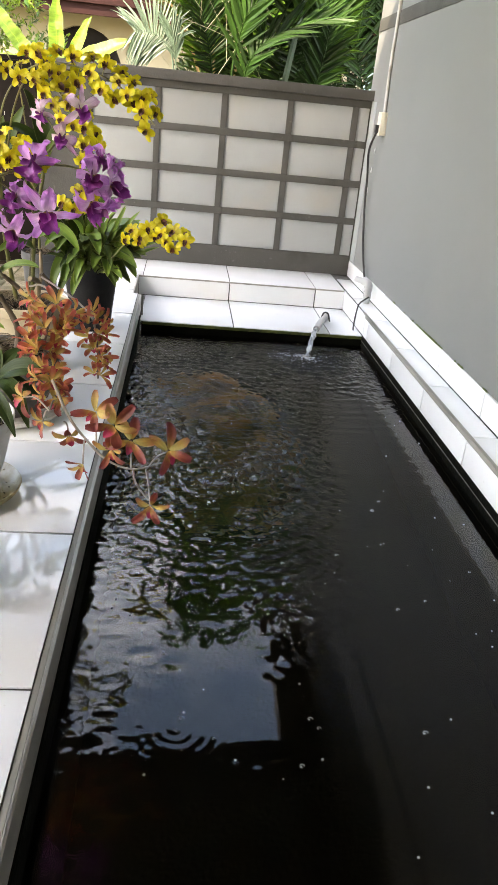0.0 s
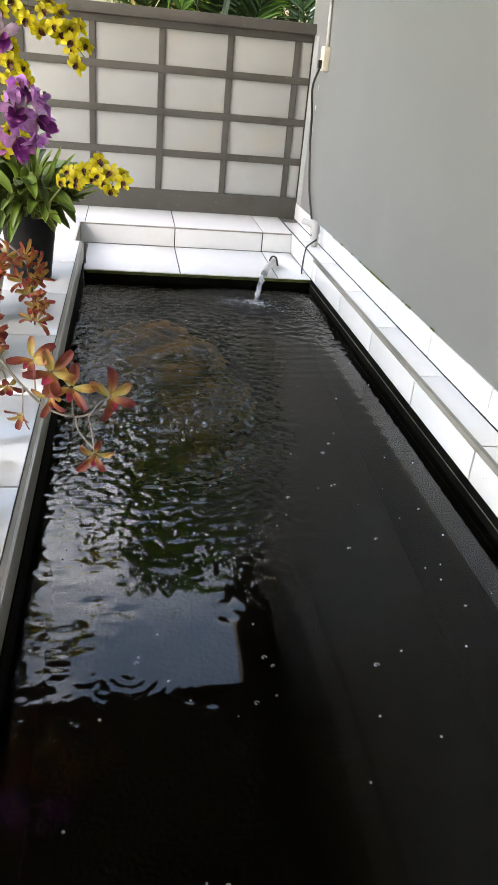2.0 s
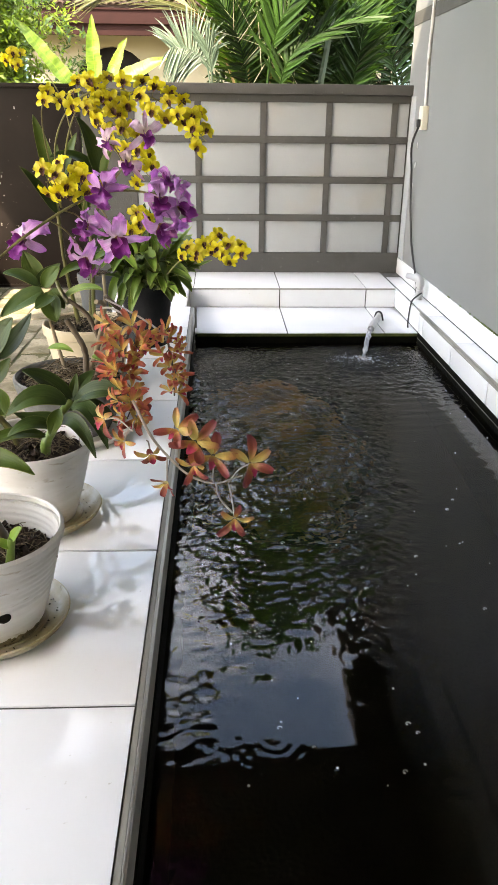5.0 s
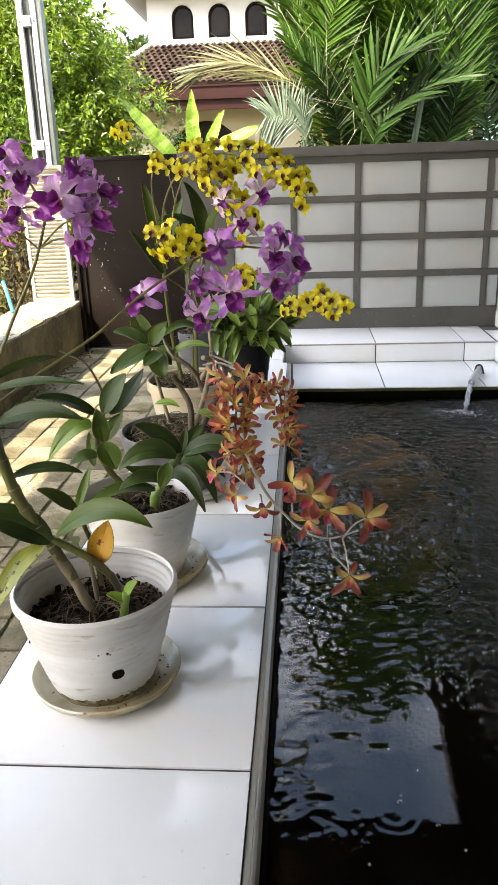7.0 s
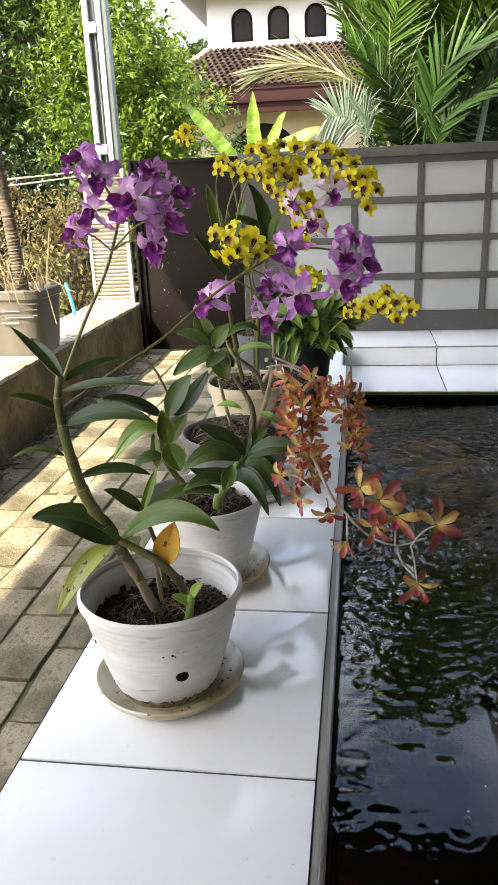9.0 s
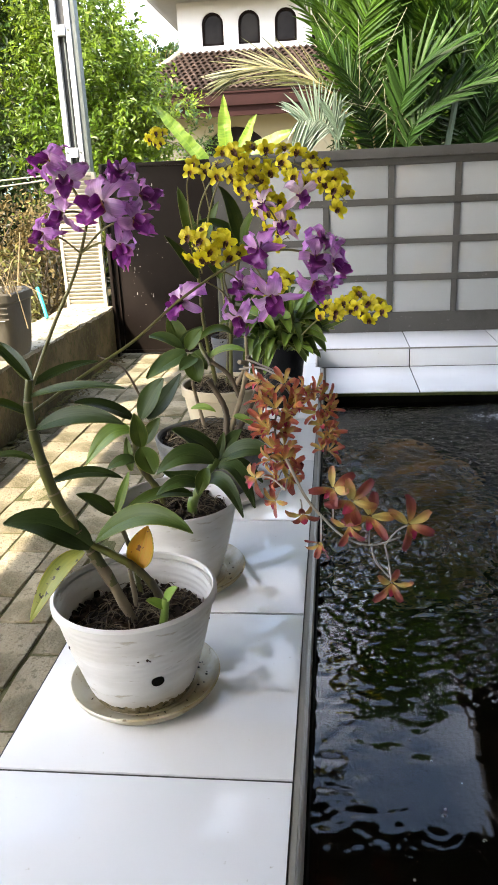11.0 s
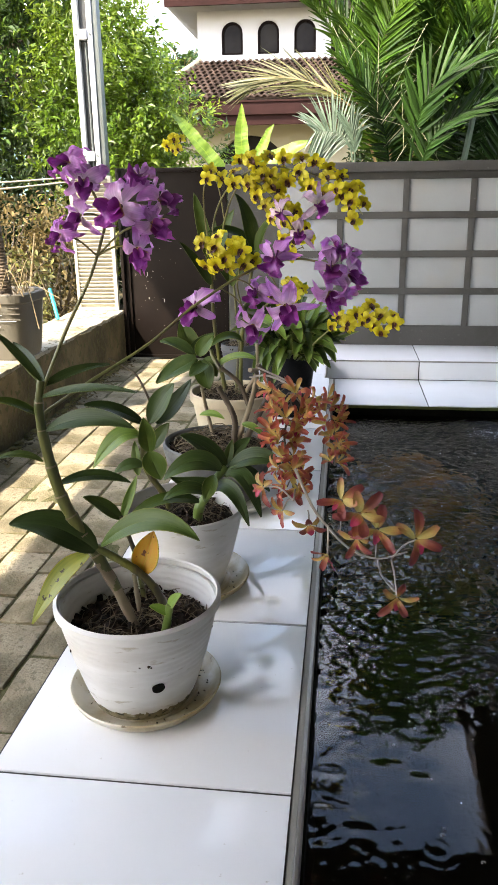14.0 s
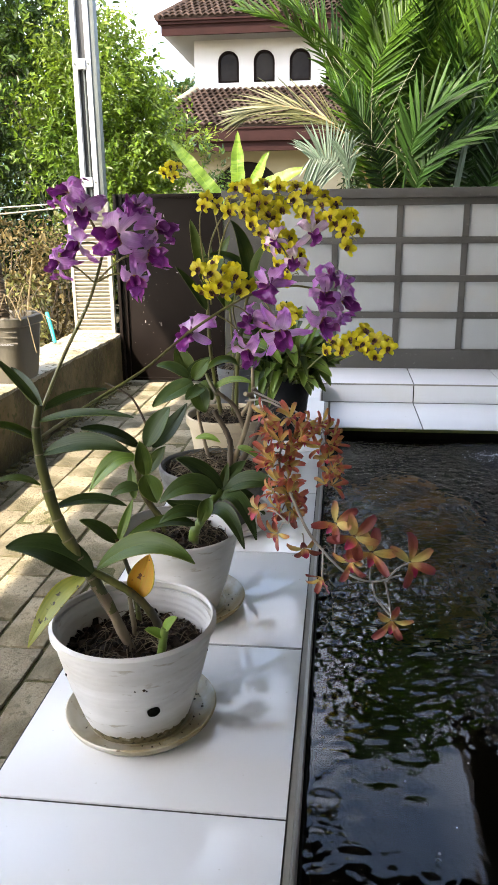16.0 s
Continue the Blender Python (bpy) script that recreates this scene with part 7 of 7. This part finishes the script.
for base, tip, wd, dr, sd in (((-0.90, 6.72, 1.20), (-1.36, 6.70, 1.80), 0.12, 0.10, 1), ((-0.79, 6.70, 1.15), (-0.79, 6.68, 1.80), 0.125, 0.03, 2), ((-0.74, 6.74, 1.22), (-0.55, 6.72, 1.66), 0.105, 0.15, 3),
                              ((-0.70, 6.70, 1.25), (-0.26, 6.66, 1.60), 0.15, 0.30, 4), ((-0.88, 6.68, 1.22), (-1.42, 6.60, 1.40), 0.13, 0.35, 5)):
    d = Vector(tip) - Vector(base)
    banana_leaf(base, d, d.length * 1.02, wd, dr, sd)

# ---- house across the way ----
HY = 28.0
house = thing("house", (-1.0, HY, -0.2), "white two-storey house with brown tiled roofs and arched windows", "house")


def arch_profile(x0, x1, z0, z1, y, seg=12):
    r = (x1 - x0) / 2
    c = (x0 + x1) / 2
    pts = [(x0, z0), (x1, z0), (x1, z1 - r)]
    pts += [(c + r * math.cos(math.pi * k / seg), z1 - r + r * math.sin(math.pi * k / seg)) for k in range(1, seg)]
    return pts + [(x0, z1 - r)]


def prism(pts, y0, y1):
    b = bmesh.new()
    f, g = [b.verts.new((x, y0, z)) for x, z in pts], [b.verts.new((x, y1, z)) for x, z in pts]
    n = len(pts)
    b.faces.new(f)
    b.faces.new(g[::-1])
    for i in range(n):
        b.faces.new((f[i], g[i], g[(i + 1) % n], f[(i + 1) % n]))
    bmesh.ops.recalc_face_normals(b, faces=b.faces[:])
    return b


def arched_wall(x0, x1, z0, z1, y0, y1, holes):
    """A wall with arched openings through it, as strips between and round them."""
    b = bmesh.new()
    xs = [x0]
    for h in holes:
        join(b, prism([(xs[-1], z0), (h[0], z0), (h[0], z1), (xs[-1], z1)], y0, y1))
        join(b, prism([(h[0], z0), (h[1], z0), (h[1], h[2]), (h[0], h[2])], y0, y1))
        r, c = (h[1] - h[0]) / 2, (h[0] + h[1]) / 2
        arc = [(c - r * math.cos(math.pi * k / 12), h[3] - r + r * math.sin(math.pi * k / 12)) for k in range(13)]
        for p, t in zip(arc, arc[1:]):
            join(b, prism([p, t, (t[0], z1), (p[0], z1)], y0, y1))
        xs.append(h[1])
    join(b, prism([(xs[-1], z0), (x1, z0), (x1, z1), (xs[-1], z1)], y0, y1))
    bmesh.ops.remove_doubles(b, verts=b.verts[:], dist=0.001)
    return b


WINS = [(-4.21, -3.49, 5.66, 6.66), (-2.99, -2.27, 5.66, 6.66), (-1.77, -1.05, 5.66, 6.66), (-0.55, 0.17, 5.66, 6.66)]
part("upper_wall", arched_wall(-5.02, 6.0, 4.3, 7.75, HY, HY + 0.3, WINS), HOUSE_WHITE, house, "white rendered wall", smooth=False)
part("side_wall", block(-5.0, -4.75, HY + 0.3, HY + 8, 4.3, 7.7), HOUSE_WHITE, house)
for w in WINS:
    wf = part("window", prism(arch_profile(*w, HY), HY + 0.13, HY + 0.16), WINDOW_DARK, house, "dark arched window")
    t = 0.075
    ring = bmesh.new()
    a = arch_profile(*w, HY)
    i = arch_profile(w[0] + t, w[1] - t, w[2] + t, w[3] - t, HY)
    for k in range(len(a)):
        j = (k + 1) % len(a)
        join(ring, prism([a[k], a[j], i[j], i[k]], HY + 0.06, HY + 0.13))
    part("frame", ring, WINDOW_FRAME, wf)
LW = [(-4.45, -1.95, -0.2, 3.10)]
part("lower_wall", arched_wall(-5.9, 6.0, -0.3, 3.9, HY - 0.6, HY - 0.3, LW), HOUSE_CREAM, house, "cream rendered lower wall", smooth=False)
part("arch_backing", block(-5.2, -1.2, HY - 0.12, HY - 0.05, -0.3, 3.85), WINDOW_DARK, house, "dark arched doorway")
part("eave_fascia", block(-5.88, 6.2, HY - 1.15, HY - 1.05, 6.93, 7.30, 0.01), FASCIA, house)
part("eave_side", block(-5.88, -5.80, HY - 1.05, HY + 8, 7.08, 7.30, 0.01), FASCIA, house)
part("eave_lip", block(-5.97, 6.2, HY - 1.24, HY - 1.15, 7.24, 7.40, 0.01), FASCIA, house)
sof = bmesh.new()
sv = [sof.verts.new(c) for c in ((-5.86, HY - 1.05, 6.96), (6.2, HY - 1.05, 6.96), (6.2, HY, 6.99), (-5.02, HY, 6.99), (-5.86, HY + 8, 6.96), (-5.02, HY + 8, 6.99))]
sof.faces.new((sv[0], sv[1], sv[2], sv[3]))
sof.faces.new((sv[0], sv[3], sv[5], sv[4]))
bmesh.ops.solidify(sof, geom=sof.faces[:], thickness=0.03)
part("soffit", sof, HOUSE_WHITE, house, "white sloping soffit", smooth=False)


def tiled_roof(name, x0, x1, y_low, z_low, y_high, z_high, hip, parent, rows, pitch_x):
    """A pitched roof of overlapping pan tiles; the left side is hipped."""
    o = part(name, prism([(x0, z_low - 0.05), (x1, z_low - 0.05), (x1, z_low), (x0, z_low)], y_low, y_low + 0.05), FASCIA, parent)
    b = bmesh.new()
    v = [b.verts.new(c) for c in ((x0, y_low, z_low - 0.03), (x1, y_low, z_low - 0.03), (x1, y_high, z_high - 0.03), (x0 + hip, y_high, z_high - 0.03), (x0, y_high + hip, z_low - 0.03))]
    b.faces.new(v[:4])
    b.faces.new((v[0], v[3], v[4]))
    bmesh.ops.solidify(b, geom=b.faces[:], thickness=0.04)
    part("deck", b, ROOF_TILE, o)
    dy, dz = (y_high - y_low) / rows, (z_high - z_low) / rows
    t = bmesh.new()
    row = []
    for k in range(7):
        u = k / 6
        h, x = 0.07 * math.sin(math.pi * u) ** 1.2, u * pitch_x * 1.04
        row.append([t.verts.new(c) for c in ((x, 0, 0.10 + h), (x, dy * 1.12, dz * 1.12 + 0.02 + h), (x, 0, 0.065 + h), (x, 0.10, 0.05 + dz * 0.3 + 0.5 * h), (x, 0.10, dz * 0.3))])
    for a, c in zip(row, row[1:]):
        for p, q in ((0, 1), (2, 0), (3, 2), (4, 3)):
            t.faces.new((a[p], c[p], c[q], a[q]))
    tm = mesh_of("roof_tile", t, ROOF_TILE)
    return o, tm, dy, dz


ROOFS = []
lo = part("lower_fascia", block(-6.35, 6.2, HY - 2.45, HY - 2.33, 3.56, 3.93, 0.01), FASCIA, house)
part("fascia_moulding", block(-6.2, 6.2, HY - 2.32, HY - 2.2, 3.27, 3.60, 0.02), FASCIA, house)
part("lower_ceiling", block(-6.2, 6.2, HY - 2.2, HY - 0.6, 3.40, 3.46), HOUSE_CREAM, house)
ROOFS.append((tiled_roof("lower_roof", -6.45, 6.2, HY - 2.5, 3.97, HY - 0.02, 5.42, 1.5, house, 12, 0.21), -6.45, 1.5, HY - 2.5, 3.97, 12))
ROOFS.append((tiled_roof("upper_roof", -6.02, 6.2, HY - 1.3, 7.38, HY + 3.2, 10.1, 3.0, house, 20, 0.21), -6.02, 3.0, HY - 1.3, 7.38, 20))
part("hip_ridge", tube([Vector((-6.42, HY - 2.45, 4.05)), Vector((-4.97, HY - 0.05, 5.50))], 0.11, 10), HOUSE_CREAM, house, "pale mortar hip ridge")
part("wall_flashing", block(-4.95, 6.0, HY - 0.10, HY - 0.002, 5.40, 5.47, 0.01), STEEL_GREY, house)
part("hip_ridge", tube([Vector((-6.0, HY - 1.28, 7.44)), Vector((-3.02, HY + 3.2, 10.16))], 0.10, 10), ROOF_TILE, house)

# far coconut palm and the wooded hill
cp = thing("far_palm", (-9.2, 45.0, -0.2), "distant coconut palm beside the house roof", "palm")
part("trunk", tube(spline([(-9.2, 45, -0.2), (-9.15, 45, 4), (-9.0, 45, 7.6)], 6), 0.14, 8), BARK, cp)
q = random.Random(66)
for k in range(13):
    a = q.uniform(0, 6.28)
    frond(cp, arch((-9.0, 45, 7.6), (math.cos(a), math.sin(a) * 0.6, q.uniform(0.2, 1.6)), q.uniform(1.6, 2.2), 1.4), 26, 0.7, 0.08, (TREE_DARK, PALM_DRY), 700 + k, thick=0.05)
hill = bmesh.new()
bmesh.ops.create_grid(hill, x_segments=70, y_segments=16, size=1.0)
for v in hill.verts:
    x, y = v.co.x, v.co.y
    v.co = Vector((-60 + x * 260, 330 + y * 70, 0))
    v.co.z = -1 + max(0, 1 - y * y) * (46 + 26 * noise.noise(Vector((x * 2.2, 0.3, 0))) + 5 * noise.noise(Vector((x * 30, y * 6, 0))) + 3 * noise.noise(Vector((x * 80, y * 9, 4))))
solo("hill", hill, HILL, "distant wooded hill tinted blue-green for haze", "hill", kind="structure")

# moss and litter along the foot of the kerb
q = random.Random(52)
b = bmesh.new()
for k in range(620):
    y = q.uniform(1.6, 5.8)
    x = -1.60 + abs(q.gauss(0, 0.05))
    s = q.uniform(0.006, 0.02)
    m = Matrix.Translation((x, y, PAVE_Z + q.uniform(0.002, 0.008))) @ Euler((q.uniform(-0.6, 0.6), q.uniform(-0.6, 0.6), q.uniform(0, 6))).to_matrix().to_4x4() @ Matrix.Diagonal((s * 1.5, s * 0.7, s * 0.12, 1))
    bmesh.ops.create_cube(b, size=1.0, matrix=m)
solo("leaf_litter", b, LITTER, "dry leaf litter along the foot of the kerb", "litter", kind="stuff", smooth=False)
b = bmesh.new()
for k in range(240):
    y = q.uniform(1.6, 5.8)
    x = -1.622 + abs(q.gauss(0, 0.02))
    s = q.uniform(0.008, 0.03)
    bmesh.ops.create_icosphere(b, subdivisions=1, radius=1.0, matrix=Matrix.Translation((x, y, PAVE_Z)) @ Matrix.Diagonal((s, s * 1.4, s * 0.35, 1)))
for v in b.verts:
    v.co += 0.006 * noise.noise_vector(v.co * 60)
solo("moss", b, MOSS, "yellowish moss cushions at the foot of the kerb", "moss", kind="stuff")

# ---- pieces of floors, walls and roofs ----
for k in range(-4, 5):
    y = 1.5 + 0.6 * k
    piece("tile", big_tile, Matrix.Translation((-0.2965, y, 0)), ledge_left)


def notched_tile(y0, y1, a, b):
    """A large tile with a strip cut from its pond side between a and b."""
    x0, x1, xs = -0.597, 0.004, SLOT_X - 0.003
    pts = [(x0, y0), (xs if a <= y0 else x1, y0)]
    pts += ([(x1, a), (xs, a)] if a > y0 else []) + ([(xs, b), (x1, b)] if b < y1 else [])
    pts += [(xs if b >= y1 else x1, y1), (x0, y1)]
    t = bmesh.new()
    lo, hi = [t.verts.new((x, y, -0.009)) for x, y in pts], [t.verts.new((x, y, 0)) for x, y in pts]
    t.faces.new(lo[::-1])
    t.faces.new(hi)
    for i in range(len(pts)):
        j = (i + 1) % len(pts)
        t.faces.new((lo[i], lo[j], hi[j], hi[i]))
    return t


part("tile", notched_tile(4.2045, 4.7955, SLOT_A, 9), TILE, ledge_left, smooth=False)
part("tile", notched_tile(4.8045, 5.3955, 0, SLOT_B), TILE, ledge_left, smooth=False)
part("tile", block(-0.6, 0.0035, 5.4018, 5.845, -0.009, 0, 0.0016), TILE, ledge_left)
for xa, xb in ((0.009, 0.606), (0.613, 1.216), (1.223, 1.4265)):
    part("tile", block(xa, xb, 5.2750, 5.845, -0.009, 0, 0.0016), TILE, ledge_far)
    part("riser_tile", block(xa if xa > 0.1 else SLOT_X + 0.006, xb, 5.2655, 5.2745, -0.134, -0.0125, 0.0014), TILE, ledge_far)
    part("tile", block(max(xa, 0.0295), xb + (0.001 if xb > 1.4 else 0.0), 4.5785, 5.262, -0.145, -0.136, 0.0016), TILE, ledge_low)
for k in range(-7, 5):
    ya, yb = 3.27 + 0.6 * (k - 1), 3.27 + 0.6 * k - GAP
    yb = min(yb, 5.84)
    if ya < 5.2:
        part("tile", block(1.4445, 1.5480, ya, yb, -0.009, 0.0, 0.0014), TILE, ledge_right)
        if ya < 4.5:
            part("riser_tile", block(1.4255, 1.4345, ya, min(yb, 4.57), -0.128, -0.0205, 0.0014), TILE, ledge_right)
        part("skirting_tile", block(1.5545, 1.5632, ya + 0.22, min(yb + 0.22, 5.84), 0.001, 0.115, 0.0014), TILE, ledge_right)
part("riser_tile", block(1.4255, 1.4345, 4.5755, 5.262, -0.128, -0.003, 0.0014), TILE, ledge_right)
q = random.Random(2)
for k in range(26):
    y = q.gauss(3.75, 0.12) if k < 16 else q.uniform(2.3, 4.8)
    b = bmesh.new()
    w = q.uniform(0.008, 0.035)
    bmesh.ops.create_icosphere(b, subdivisions=2, radius=1.0)
    for v in b.verts:
        v.co = Vector((1.561, y, 0.117)) + Vector((v.co.x * 0.005, v.co.y * w, v.co.z * q.uniform(0.004, 0.006))) + 0.004 * noise.noise_vector(v.co * 3 + Vector((y * 9, 0, 0)))
    part("moss", b, ALGAE, ledge_right, "green moss tuft on the skirting")

PW, PL = 0.166, 0.315
r = random.Random(7)
paver_me = []
for s in range(7):
    b = block(-PW / 2 + 0.006, PW / 2 - 0.006, -PL / 2 + 0.006, PL / 2 - 0.006, -0.06, 0, 0.006)
    bmesh.ops.subdivide_edges(b, edges=[e for e in b.edges if e.calc_length() > 0.1], cuts=3, use_grid_fill=True)
    for v in b.verts:
        v.co += 0.003 * noise.noise_vector(v.co * 11 + Vector((s * 5, 0, 0))) + 0.0035 * noise.noise_vector(v.co * 38 + Vector((s * 9, 0, 0)))
    paver_me.append(mesh_of("paver", b, PAVER))
for c in range(6):
    x = -0.612 - PW * (c + 0.5)
    for k in range(-6, 30):
        y = -1.2 + PL * (k + (0.5 if c % 2 else 0.0))
        if y < 7.6:
            piece("paver", r.choice(paver_me), Matrix.Translation((x, y, PAVE_Z + r.uniform(-0.005, 0.004))) @ Euler((r.uniform(-0.012, 0.012), r.uniform(-0.012, 0.012), r.uniform(-0.012, 0.012))).to_matrix().to_4x4(), pavement)
for (o, tm, dy, dz), x0, hip, y0, z0, rows in ROOFS:
    rest, count = bmesh.new(), 0
    for j in range(rows):
        xa = x0 + hip * (j + 0.3) / rows
        for i in range(int((3.0 - xa) / 0.21)):
            m = Matrix.Translation((xa + i * 0.21, y0 + j * dy, z0 + j * dz))
            if xa + i * 0.21 < -0.9 and count < 300:
                piece("roof_tile", tm, m, o)
                count += 1
            else:
                k = len(rest.verts)
                rest.from_mesh(tm)
                rest.verts.ensure_lookup_table()
                for v in rest.verts[k:]:
                    v.co = m @ v.co
    part("roof_tiles", rest, ROOF_TILE, o, kind="stuff")
